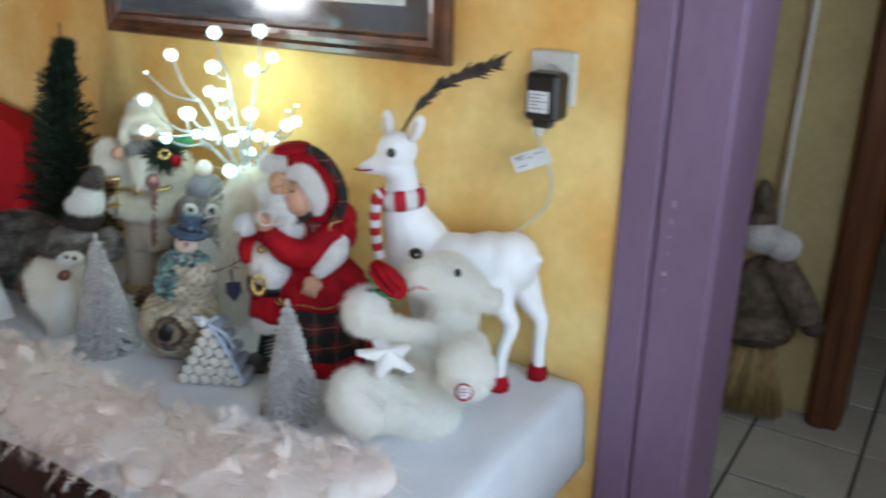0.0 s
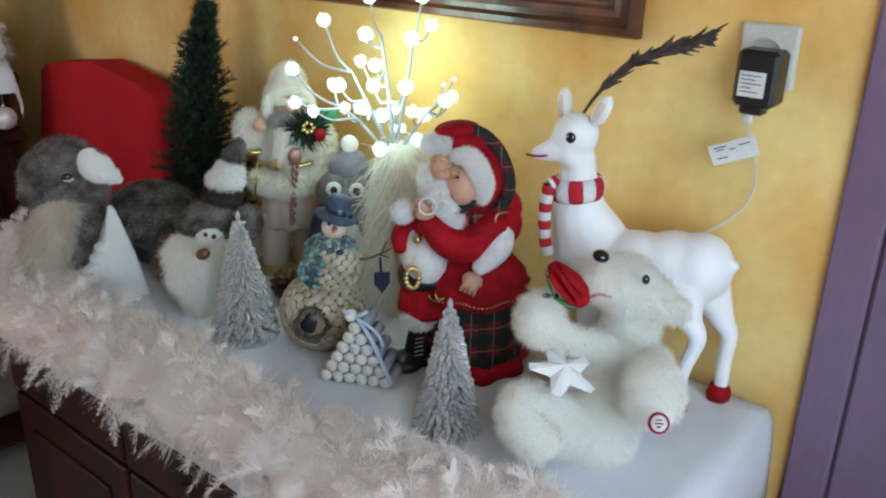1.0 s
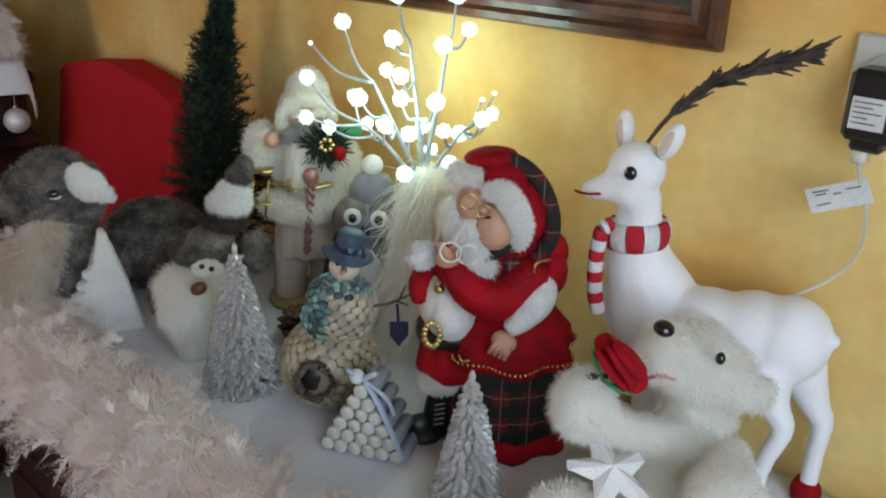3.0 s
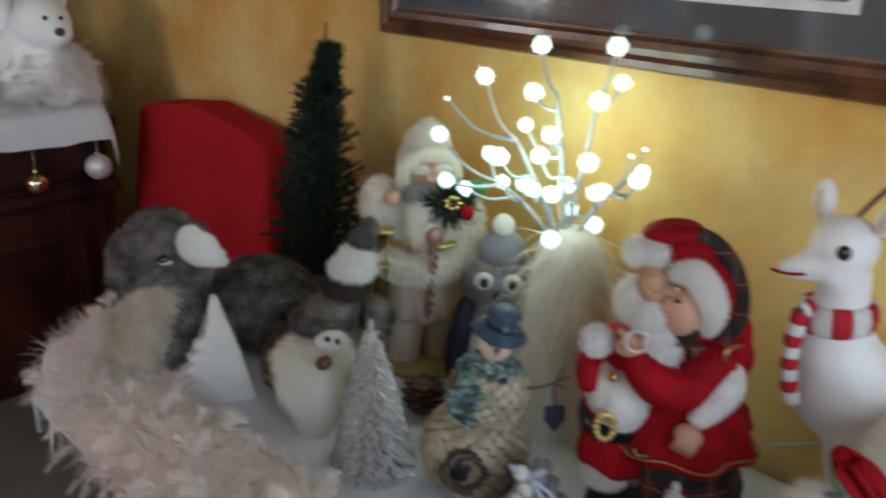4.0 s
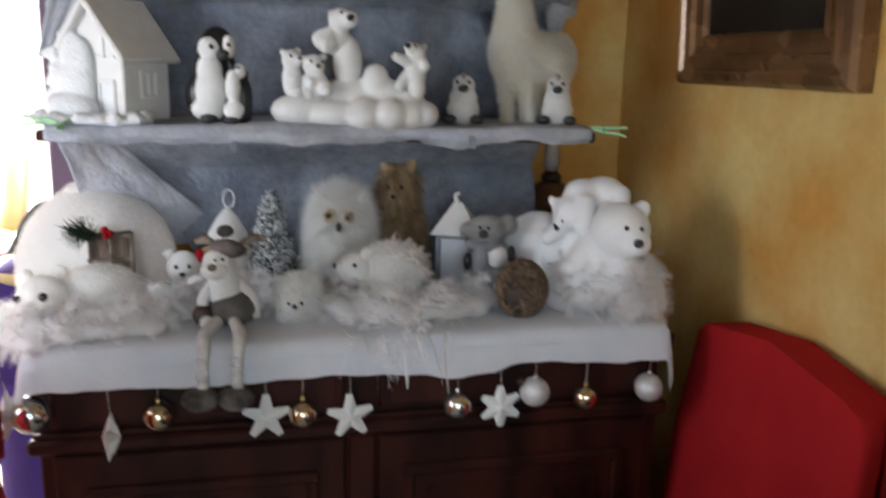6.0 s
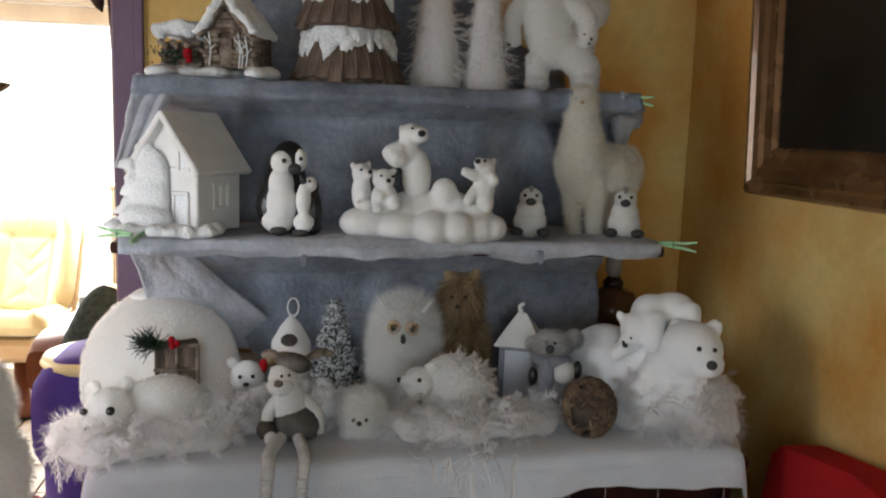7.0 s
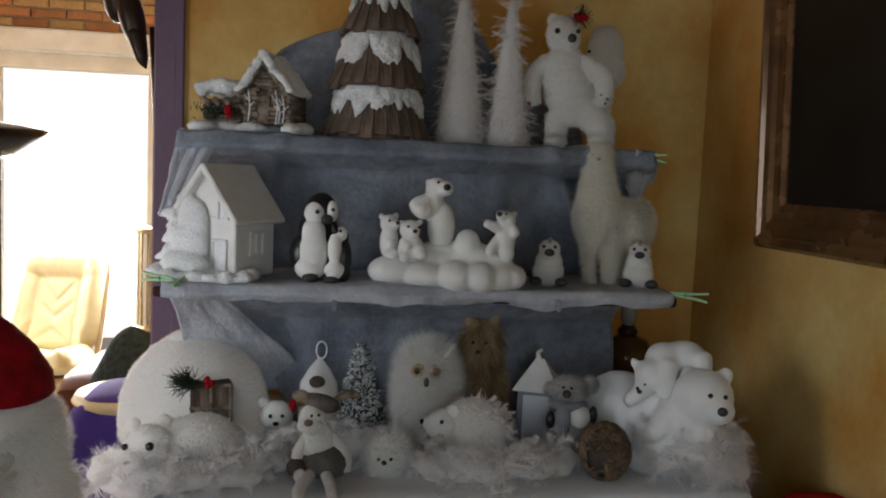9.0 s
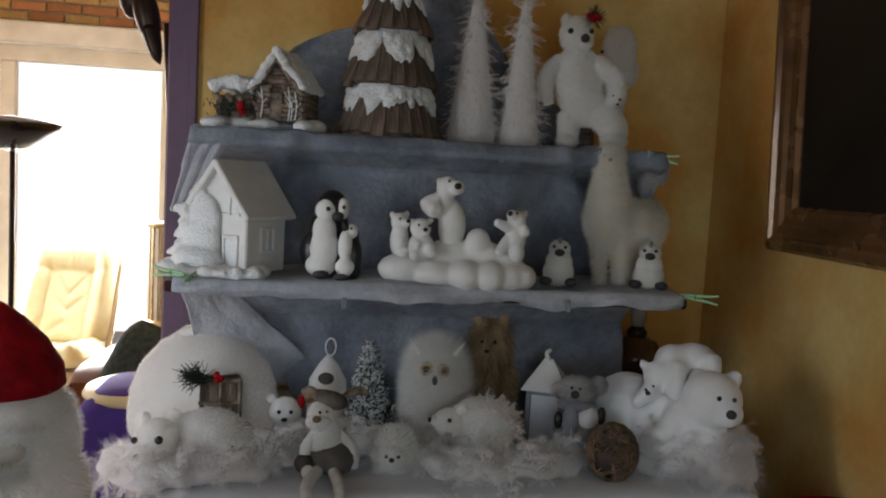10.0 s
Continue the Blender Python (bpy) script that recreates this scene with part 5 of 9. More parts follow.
for cx, cy, rad in ((868, 305, 0.0100), (893, 322, 0.0085)):
    o = np.array((-0.036, -0.058, 0.356)) if cx == 868 else np.array((-0.017, -0.062, 0.346))
    s.tube([o + np.array((rad * math.cos(a), 0, rad * math.sin(a))) for a in np.linspace(0, 6.283, 18)], 0.0009, 5, 5)
for o in (np.array((-0.033, -0.088, 0.3)), np.array((-0.053, -0.092, 0.303))):
    s.tube([o + np.array((0.0125 * math.cos(a), 0, 0.0125 * math.sin(a))) for a in np.linspace(0, 6.283, 18)], 0.0016, 5, 6)
s.build("couple_figure", None, "Santa couple doll in red velvet and tartan, white fur trim", category="doll").matrix_basis = pose(1.190, -0.225, TOP, 0, 0, 38)

# lit white branches in a shaggy cone
vase = thing("light_tree", "shaggy white cone with lit white branch lights", "branch light", 0.938, -0.127, TOP, 44)
s = Shape("fur_cream").lathe([(0.062, 0.0), (0.060, 0.06), (0.050, 0.16), (0.040, 0.25), (0.032, 0.30), (0.020, 0.31)], (0.024, 0, 0), 24)
s.fur(8000, 0.050, 0.0011, (0, 0, -1.3), 0, stand=0.6, bend=0.6, jitter=0.45)
s.fur(3000, 0.085, 0.0016, (-0.15, -0.1, -0.9), 0, stand=0.85, bend=1.0, jitter=0.45)
s.build("shaggy_cone", vase)
TIPS = [(-104, 1364), (-37, 1335), (36, 1342), (71, 1358), (-46, 1288), (-21, 1297), (-83, 1253), (-162, 1273), (-151, 1233), (-126, 1207), (-25, 1244), (28, 1261), (-47, 1214), (-74, 1204), (39, 1219),
        (-10, 1199), (65, 1192), (92, 1238), (109, 1234), (22, 1165), (-14, 1152), (50, 1154), (-93, 1246), (-40, 1222), (10, 1212), (-30, 1400), (52, 1412)]
boughs = [np.array(b_) for b_ in (((0.010, 0, 0.28), (0.006, 0, 0.36), (-0.004, 0, 0.44), (-0.012, 0, 0.50)), ((0.012, 0, 0.28), (0.022, 0.004, 0.35), (0.034, 0.006, 0.42), (0.044, 0.008, 0.49)),
          ((0.008, 0, 0.28), (-0.012, -0.006, 0.33), (-0.040, -0.012, 0.39), (-0.064, -0.014, 0.44)), ((0.012, 0, 0.27), (0.030, -0.008, 0.31), (0.052, -0.012, 0.345), (0.070, -0.014, 0.37)), ((0.006, 0, 0.27), (-0.020, 0.006, 0.31), (-0.050, 0.010, 0.345), (-0.080, 0.012, 0.37)))]
for line in boughs:
    Shape("twig_white").tube(line, [0.0046, 0.0038, 0.0030, 0.0022], 8).build("stem", vase)
bough_points = np.concatenate([np.array([line[0] + (line[-1] - line[0]) * 0] + [line[i] + (line[i + 1] - line[i]) * t for i in range(3) for t in (0.0, 0.33, 0.66)] + [line[-1]]) for line in boughs])


def twig(p, k, ball, name, label=""):
    """A side twig from the bough point that lies below and within its tip."""
    below = bough_points[bough_points[:, 2] < p[2] - 0.012]
    below = below if len(below) else boughs[0][:1]
    f = below[np.argmin(np.linalg.norm(below - p - np.array((-0.25 * p[0], 0, -0.02)), axis=1))]
    m1 = f + (p - f) * 0.45 + np.array((0.10 * (p[0] - f[0]), 0, -0.012 + 0.006 * math.sin(k)))
    tw = Shape("twig_white").tube([f, m1, p], [0.0026, 0.0021, 0.0015], 7).build("branch", vase)
    s = Shape("led_ball").ball(p, (ball, ball, ball * 0.95), (0, 0, 0), 0, 12, 8)
    if ball > 0.006:
        s.fur(60, 0.0045, 0.0006, (0, 0, 0), 0, jitter=0.3, stand=1.0)
    s.build(name, tw, label)


for k, (u, z) in enumerate(TIPS):
    twig(np.array((u * 0.00105, 0.055 * math.sin(k * 2.1), z / 1000 - 0.022 - TOP)), k, 0.0112 + 0.0016 * math.sin(k * 1.3), "light_ball", "glowing frosted ball")
for k, (u, z) in enumerate(((-152, 1329), (112, 1262), (95, 1252))):
    twig(np.array((u * 0.00105, 0.02, z / 1000 - 0.022 - TOP)), k, 0.0035, "light_tip")
point_lamp("branch_lamp", (0.92, -0.16, 1.25), 2.6, (0.68, 1.0, 0.90), 0.08)


def crystal_tree(at, rz, height, radius, tiers):
    root = thing("crystal_tree", "clear acrylic christmas tree of beaded tiers", "ornament tree", *at, rz, "crystal trees")
    Shape("crystal").lathe([(radius * 0.62, 0.0), (radius * 0.60, 0.02), (0.003, height * 0.95), (0.001, height)], (0, 0, 0), 16).build("core", root)
    s = Shape("crystal")
    for i in range(tiers):
        t = i / tiers
        r = radius * (1 - t) ** 0.95 + 0.004
        n = max(5, int(2 * math.pi * r / 0.0092))
        for k in range(n):
            a = 2 * math.pi * (k + 0.5 * (i % 2)) / n + rng.normal(0, 0.06)
            z = 0.006 + height * 0.96 * t
            d = np.array((math.cos(a), math.sin(a), -0.35))
            c = np.array((r * math.cos(a), r * math.sin(a), z))
            d = d + rng.normal(0, 0.25, 3)
            s.tube([c - d * 0.009, c - d * 0.001, c + d * 0.0045], [0.0022, 0.0042, 0.0024], 5)
    s.build("beadwork", root, "faceted clear beads", False, kind="stuff")
    Shape("crystal").tube([(0, 0, height - 0.012), (0, 0, height + 0.004), (0, 0, height + 0.012)], [0.002, 0.0045, 0.0005], 6).build("tip", root)


crystal_tree((1.300, -0.390, TOP), 40, 0.195, 0.043, 24)
crystal_tree((0.852, -0.402, TOP), 55, 0.218, 0.052, 27)

# gabled ornament of white wooden discs
ck = thing("disc_house", "small gabled ornament of white wooden discs, grey sides", "ornament", 1.105, -0.372, TOP, 27)
Shape("slate_grey").slab([(-0.056, 0.0), (0.056, 0.0), (0.0, 0.112)], -0.022, 0.030).build("body", ck, "", False)
row = 0
for n in (6, 5, 4, 3, 2, 1):
    for k in range(n):
        c = (-(n - 1) * 0.0098 + k * 0.0196, -0.024, 0.0105 + row * 0.0178)
        Shape("cork_disc").lathe([(0.0072, -0.004), (0.0094, -0.003), (0.0096, 0.003), (0.0084, 0.0052), (0.0005, 0.0055)], (0, 0, 0), 16).build("disc", ck, at=pose(c[0], c[1], c[2], 90 + rng.normal(0, 4), 0, rng.normal(0, 5)))
    row += 1
for k in range(5):
    t = (k + 0.5) / 5
    Shape("slate_grey").tube([(0.056 * (1 - t) + 0.006, -0.020, 0.112 * t), (0.056 * (1 - t) + 0.006, 0.030, 0.112 * t)], 0.0098, 12).build("side_log", ck)
rb = Shape("ribbon")
rb.tube([(0.004, -0.026, 0.118), (0.028, -0.032, 0.088), (0.046, -0.030, 0.045), (0.060, -0.028, 0.010)], [0.003, 0.005, 0.005, 0.004], 8, flat=0.3)
rb.tube([(0.004, -0.026, 0.118), (0.036, -0.030, 0.100), (0.048, -0.032, 0.078)], [0.003, 0.004, 0.004], 8, flat=0.3)
rb.tube([(0.0, -0.024, 0.118), (-0.018, -0.028, 0.130), (-0.006, -0.03, 0.124), (0.004, -0.024, 0.118)], 0.003, 8)
rb.tube([(0.0, -0.024, 0.118), (0.022, -0.028, 0.132), (0.010, -0.03, 0.124), (0.004, -0.024, 0.118)], 0.003, 8)
rb.build("ribbon_bow", ck, "pale blue ribbon bow")
Shape("fur_white").ball((-0.006, -0.024, 0.120), 0.010).build("pompom", ck)

# stone snowman bird house
sn = thing("snowman_house", "pebble mosaic snowman bird house with blue hat and scarf", "snowman figure", 0.998, -0.320, TOP, 48)
s = Shape("grout_brown").ball((-0.022, 0, 0.066), (0.072, 0.066, 0.068)).ball((-0.006, 0.0, 0.152), (0.052, 0.048, 0.050))
s.build("body", sn)


def pebbles(shape_mat, c, r, n, size, skip=None, name="pebbles"):
    s = Shape(shape_mat)
    for k in range(n):
        z = 1 - 2 * (k + 0.5) / n
        a = k * 2.39996
        d = np.array((math.sqrt(1 - z * z) * math.cos(a), math.sqrt(1 - z * z) * math.sin(a), z))
        if skip is None or not skip(d):
            p = np.array(c) + d * np.array(r)
            az = math.degrees(math.atan2(d[1], d[0]))
            s.ball(p, (0.0024, size * rng.uniform(0.85, 1.35), size * rng.uniform(0.8, 1.25)), (0, -math.degrees(math.asin(d[2])), az), 0, 8, 6)
    s.build(name, sn, kind="stuff")


hole = np.array((-0.28, -0.92, 0.05))
pebbles("stone_mosaic", (-0.022, 0, 0.066), (0.072, 0.066, 0.068), 300, 0.0078, lambda d: np.dot(d, hole) > 0.86)
pebbles("stone_mosaic", (-0.006, 0, 0.152), (0.052, 0.048, 0.050), 190, 0.0070, lambda d: d[0] < -0.45 and d[1] < 0.3)
pebbles("mosaic_blue", (-0.008, 0, 0.150), (0.056, 0.052, 0.054), 260, 0.0058, lambda d: not (d[2] > 0.62 or abs(d[0] + 0.62 - 0.25 * d[2]) < 0.30 and d[1] < 0.4), "scarf_mosaic")
s = Shape("bark")
for k in range(60):
    a = 2 * math.pi * k / 60
    c = np.array((-0.042, -0.062, 0.070))
    r = rng.uniform(0.021, 0.030)
    s.tube([c + np.array((r * math.cos(a), rng.uniform(-0.006, 0.006), r * math.sin(a))), c + np.array((r * math.cos(a + 0.5), rng.uniform(-0.010, 0.004), r * math.sin(a + 0.5)))], 0.0028, 5)
s.build("twig_ring", sn, "ring of brown twigs round the entrance")
Shape("black_plastic").ball((-0.041, -0.054, 0.070), (0.021, 0.010, 0.021)).build("entrance", sn)
Shape("skin_pale").ball((0.0, -0.004, 0.218), (0.022, 0.021, 0.020)).build("head", sn)
Shape("skin_vinyl").tube([(0.0, -0.026, 0.222), (-0.004, -0.040, 0.220)], [0.005, 0.001], 8).build("carrot_nose", sn)
for x in (-0.009, 0.009):
    Shape("black_shine").ball((x, -0.025, 0.230), 0.0025, (0, 0, 0), 0, 8, 6).build("eye", sn)
s = Shape("hat_blue", "owl_dark", "mosaic_blue").lathe([(0.020, 0.001), (0.034, -0.004), (0.037, -0.001), (0.034, 0.003), (0.020, 0.007), (0.019, 0.020), (0.021, 0.028), (0.016, 0.034), (0.004, 0.036)], (0, 0, 0), 28, 0, 0.05, 3)
s.lathe([(0.0205, 0.006), (0.0215, 0.010), (0.0205, 0.014)], (0, 0, 0), 28, 1, 0.05, 3)
for k in range(5):
    s.ball((-0.004 + 0.006 * k, -0.021, 0.011 + 0.003 * (k % 2)), 0.0042, (0, 0, 0), 2 if k % 2 else 1, 8, 6)
s.build("hat", sn, "dusty blue felt hat", at=pose(0.004, -0.003, 0.236, 0, 13, 0))
s = Shape("bark").tube([(0.035, -0.02, 0.165), (0.060, -0.028, 0.172), (0.092, -0.030, 0.188)], [0.0026, 0.002, 0.001], 6)
s.tube([(0.070, -0.028, 0.177), (0.088, -0.030, 0.170)], [0.0016, 0.0008], 6).tube([(0.076, -0.028, 0.181), (0.084, -0.028, 0.200)], [0.0016, 0.0008], 6)
s.build("twig_arm", sn)
s = Shape("owl_dark").tube([(0.072, -0.030, 0.172), (0.074, -0.032, 0.146)], 0.0022, 6).slab([(0.062, 0.146), (0.088, 0.146), (0.088, 0.126), (0.075, 0.108), (0.062, 0.126)], -0.034, -0.031)
s.build("shovel", sn, "small grey metal shovel", False)

# owl plush in a hat
animal("owl_plush", "grey felt owl plush with white bobble hat and navy wings", "plush owl", (0.83, -0.125, TOP), 42, [((0, 0, 0.09), (0.066, 0.055, 0.095)), ((0, 0.0, 0.195), (0.060, 0.050, 0.050))], "owl_grey",
       [("eye_disc", "white_knit", [((-0.023, -0.046, 0.212), (0.0155, 0.006, 0.0155)), ((0.021, -0.046, 0.210), (0.0155, 0.006, 0.0155))], []),
        ("pupil", "black_shine", [((-0.022, -0.052, 0.212), (0.007, 0.004, 0.008)), ((0.020, -0.052, 0.210), (0.007, 0.004, 0.008))], []),
        ("face_patch", "fur_grey", [((-0.026, -0.036, 0.205), (0.032, 0.014, 0.034)), ((0.026, -0.036, 0.203), (0.032, 0.014, 0.034))], []),
        ("beak", "black_plastic", [((-0.001, -0.055, 0.190), (0.008, 0.010, 0.013))], []),
        ("wing", "owl_dark", [((-0.058, -0.02, 0.11), (0.018, 0.040, 0.075), (0, 12, 0)), ((0.058, -0.02, 0.11), (0.018, 0.040, 0.075), (0, -12, 0))], []),
        ("belly", "fur_white", [((-0.005, -0.036, 0.085), (0.042, 0.028, 0.072))], []),
        ("hat", "owl_grey", [((0.004, 0.004, 0.238), (0.040, 0.040, 0.040))], [([(-0.004, 0, 0.262), (0.004, 0, 0.278)], [0.012, 0.006])], "grey felt hat"), ("pompom", "fur_white", [((0.005, -0.002, 0.288), 0.0175)], [])])

# tall white Santa doll at the back
s = Shape("fur_cream", "skin_vinyl", "linen_beige", "burlap", "bright_green", "gold_metal", "red_velvet", "bark", "silver_cord", "pine_green", "grey_hair")
s.lathe([(0.075, 0.0), (0.075, 0.008), (0.070, 0.012)], (-0.035, 0, 0), 28, 3)
s.tube(*([(-0.063, 0, 0.113), (-0.069, 0, 0.049), (-0.076, 0, -0.023), (-0.079, 0, -0.054)], [0.0323, 0.0295, 0.0277, 0.0313]), 14, 2)
s.tube(*([(-0.003, 0.01, 0.108), (-0.006, 0.01, 0.044), (-0.011, 0.01, -0.035)], [0.0326, 0.0298, 0.0280]), 14, 2)
s.lathe([(0.050, 0.169), (0.056, 0.132), (0.059, 0.101), (0.054, 0.095), (0.046, 0.099)], (-0.034, 0, 0), 44, 2, 0.10, 9)
furred([((-0.032, 0, 0.257), (0.0562, 0.0520, 0.0687)), ((0.023, -0.012, 0.26), (0.0311, 0.0320, 0.0518)), ((-0.109, -0.01, 0.294), (0.0245, 0.0300, 0.0367)), ((-0.064, -0.006, 0.29), (0.0267, 0.0300, 0.0267))], 16000, 0.016, 0)
furred([((-0.034, 0.01, 0.354), (0.0429, 0.0380, 0.0389)), ((-0.031, 0.014, 0.386), (0.0326, 0.0300, 0.0285)), ((-0.029, 0.016, 0.405), (0.0182, 0.0180, 0.0162))], 7000, 0.010, 0)
trimmed(*([(-0.1, -0.044, 0.204), (-0.065, -0.056, 0.195), (-0.024, -0.06, 0.194), (0.017, -0.048, 0.205), (0.033, -0.03, 0.217)], [0.0164, 0.0184, 0.0184, 0.0175, 0.0145]), 5200, 0.015, 0)
trimmed(*([(-0.071, -0.03, 0.322), (-0.071, -0.034, 0.351), (-0.054, -0.038, 0.374), (-0.026, -0.04, 0.381), (0.001, -0.036, 0.37), (0.01, -0.03, 0.34)], [0.0090, 0.0099, 0.0109, 0.0108, 0.0109, 0.0090]), 1800, 0.006, 0)
s.ball(*((-0.032, -0.022, 0.34), (0.0322, 0.0220, 0.0282)), mat=1)
trimmed(*([(-0.054, -0.046, 0.354), (-0.044, -0.048, 0.358), (-0.035, -0.047, 0.354)], [0.0039, 0.0049, 0.0040]), 220, 0.005, 0)
trimmed(*([(-0.021, -0.047, 0.356), (-0.01, -0.046, 0.36), (-0.001, -0.042, 0.355)], [0.0040, 0.0049, 0.0040]), 220, 0.005, 0)
s.ball(*((-0.031, -0.05, 0.343), (0.0089, 0.0090, 0.0079)), mat=1)
first = len(s.f)
for c, rr in (((-0.037, -0.04, 0.299), (0.0302, 0.0220, 0.0262)), ((-0.043, -0.048, 0.27), (0.0222, 0.0180, 0.0282))):
    s.ball(c, rr, (0, 0, 0), 0)
s.fur(4200, 0.024, 0.0008, (0, -0.05, -1.0), 0, jitter=0.22, stand=0.4, bend=0.5, start=first)
trimmed(*([(-0.033, -0.056, 0.328), (-0.053, -0.056, 0.325), (-0.071, -0.05, 0.314)], [0.0059, 0.0079, 0.0040]), 700, 0.012, 10)
trimmed(*([(-0.031, -0.056, 0.328), (-0.015, -0.056, 0.328), (-0.004, -0.05, 0.32)], [0.0059, 0.0069, 0.0030]), 600, 0.012, 10)
s.tube(*([(-0.089, -0.04, 0.236), (-0.063, -0.054, 0.235), (-0.028, -0.058, 0.234), (0.007, -0.05, 0.236)], [0.0102, 0.0111, 0.0111, 0.0102]), 10, 5, flat=0.35)
s.ball(*((-0.088, -0.046, 0.312), (0.0139, 0.0130, 0.0139)), mat=1)
s.box((-0.067, -0.066, 0.226), (-0.047, -0.062, 0.25), 0.003, 5)
for ph in (0.0, 3.1416):
    top_, low_ = np.array((-0.022, -0.078, 0.271)), np.array((-0.035, -0.074, 0.118))
    s.tube([top_ + (low_ - top_) * k / 40 + 0.0040 * np.array((math.cos(k * 0.75 + ph), math.sin(k * 0.75 + ph), 0)) for k in range(41)], 0.0034, 6, 8)
s.ball(*((-0.025, -0.08, 0.258), (0.0139, 0.0100, 0.0159)), mat=8)
WR = np.array((-0.002, -0.062, 0.307))
for k in range(420):
    a = rng.uniform(0, 6.283)
    o = WR + np.array((0.022 * math.cos(a) * rng.random() ** 0.5, rng.normal(0, 0.004), 0.018 * math.sin(a) * rng.random() ** 0.5))
    d = np.array((math.cos(a) + rng.normal(0.15, 0.5), rng.normal(-0.3, 0.4), math.sin(a) + rng.normal(0, 0.5)))
    s.tube([o, o + d * 0.016], [0.0022, 0.0006], 4, 9)
s.ball(*((0.033, -0.055, 0.328), (0.0298, 0.0060, 0.0139), (0, -10, 0)), mat=4)
s.ball(*((0.024, -0.084, 0.299), (0.0108, 0.0100, 0.0128)), mat=6)
for k in range(7):
    a = 0.9 * k
    s.ball(WR + np.array((0.004 + 0.010 * math.cos(a), -0.020, 0.006 + 0.009 * math.sin(a))), (0.0055, 0.003, 0.0038), (0, 40 * k, 0), 5, 8, 5)
for cx, cz in ((505, 0), (528, 0)):
    for yy in (-0.058, -0.076):
        o, q = (np.array((-0.121, 0, 0.249)), np.array((-0.127, 0, 0.188))) if cx == 505 else (np.array((-0.096, 0, 0.247)), np.array((-0.103, 0, 0.186)))
        s.tube([o + np.array((0, yy, 0)), q + np.array((0, yy, 0))], 0.0018, 5, 5)
for top, bottom in (((-0.12, -0.056, 0.269), (-0.087, -0.08, 0.263)), ((-0.126, -0.056, 0.208), (-0.093, -0.08, 0.21))):
    s.box(bottom, top, 0.003, 5)
s.build("santa_doll", None, "tall Santa doll in cream fur with wreath and lantern", category="doll").matrix_basis = pose(0.70, -0.11, TOP, 0, 0, 50)

# pine cone gnome with a tall hat
s = Shape("pine_cone", "fur_cream", "fur_grey", "black_shine", "skin_vinyl", "paper", "fur_dark", "fur_white", "leather_brown")
for i in range(11):
    z = 0.008 + 0.135 * i / 11
    r = 0.064 * math.sin(math.pi * (0.18 + 0.72 * i / 11))
    n = max(7, int(r * 2 * math.pi / 0.014))
    for q in range(n):
        a = 2 * math.pi * (q + 0.5 * (i % 2)) / n + rng.normal(0, 0.06)
        s.ball((-0.022 + r * math.cos(a), 0.022 + r * math.sin(a), z + rng.normal(0, 0.002)), (0.013, 0.0085, 0.0045), (rng.normal(0, 12), -35 + rng.normal(0, 10), math.degrees(a)), 0, 8, 5)
s.ball((-0.022, 0, 0.065), (0.050, 0.050, 0.068), (0, 0, 0), 0)
first = len(s.f)
for c, rr in (((-0.016, -0.028, 0.111), (0.0498, 0.0320, 0.0326)), ((-0.021, -0.036, 0.077), (0.0423, 0.0320, 0.0365)), ((-0.022, -0.046, 0.038), (0.0183, 0.0200, 0.0347)), ((-0.024, -0.054, 0.003), (0.0087, 0.0100, 0.0232))):
    s.ball(c, rr, (0, 0, 0), 1)
s.fur(19000, 0.026, 0.0008, (0, -0.05, -0.8), 1, jitter=0.45, stand=0.75, bend=0.6, start=first)
first = len(s.f)
for c, rr in (((-0.014, -0.058, 0.074), (0.0190, 0.0180, 0.0380)), ((-0.021, -0.062, 0.024), (0.0115, 0.0130, 0.0326))):
    s.ball(c, rr, (0, 0, 0), 7)
s.fur(5200, 0.026, 0.0008, (0, -0.08, -0.9), 7, jitter=0.35, stand=0.5, bend=0.5, start=first)
furred([((0, -0.01, 0.159), (0.0479, 0.0460, 0.0211)), ((0.012, -0.004, 0.174), (0.0403, 0.0400, 0.0192)), ((0.085, 0.01, 0.144), (0.0257, 0.0300, 0.0336))], 6500, 0.006, 2, (0, 0, -0.1))
furred([((0.04, 0.005, 0.205), (0.0327, 0.0340, 0.0173))], 3000, 0.010, 6, (0, 0, 0))
furred([((0.048, 0.005, 0.232), (0.0325, 0.0320, 0.0210)), ((0.056, 0.005, 0.25), (0.0248, 0.0260, 0.0191))], 3600, 0.010, 7, (0, 0, -0.2))
furred([((0.065, 0.008, 0.273), (0.0190, 0.0200, 0.0209)), ((0.075, 0.01, 0.291), (0.0123, 0.0140, 0.0152))], 1800, 0.006, 2, (0, 0, 0))
furred([((0.008, -0.06, 0.149), (0.0233, 0.0140, 0.0140))], 500, 0.004, 7)
s.ball(*((-0.006, -0.084, 0.126), (0.0129, 0.0110, 0.0101), (0, -20, 0)), mat=8)
for c in ((0.001, -0.076, 0.159), (0.015, -0.076, 0.154)):
    s.ball(c, 0.0044, (0, 0, 0), 3, 8, 6)
s.build("gnome_doll", None, "pine cone gnome doll with white beard and tall grey hat", category="gnome doll").matrix_basis = pose(0.685, -0.358, TOP, 0, 0, 58)
cone = Shape("pine_cone")
for i in range(7):
    for q in range(8):
        a = 2 * math.pi * (q + 0.5 * (i % 2)) / 8
        r = 0.028 * math.sin(math.pi * (0.15 + 0.75 * i / 7))
        cone.ball((r * math.cos(a), r * math.sin(a), 0.006 + 0.052 * i / 7), (0.011, 0.008, 0.004), (0, -30, math.degrees(a)), 0, 8, 5)
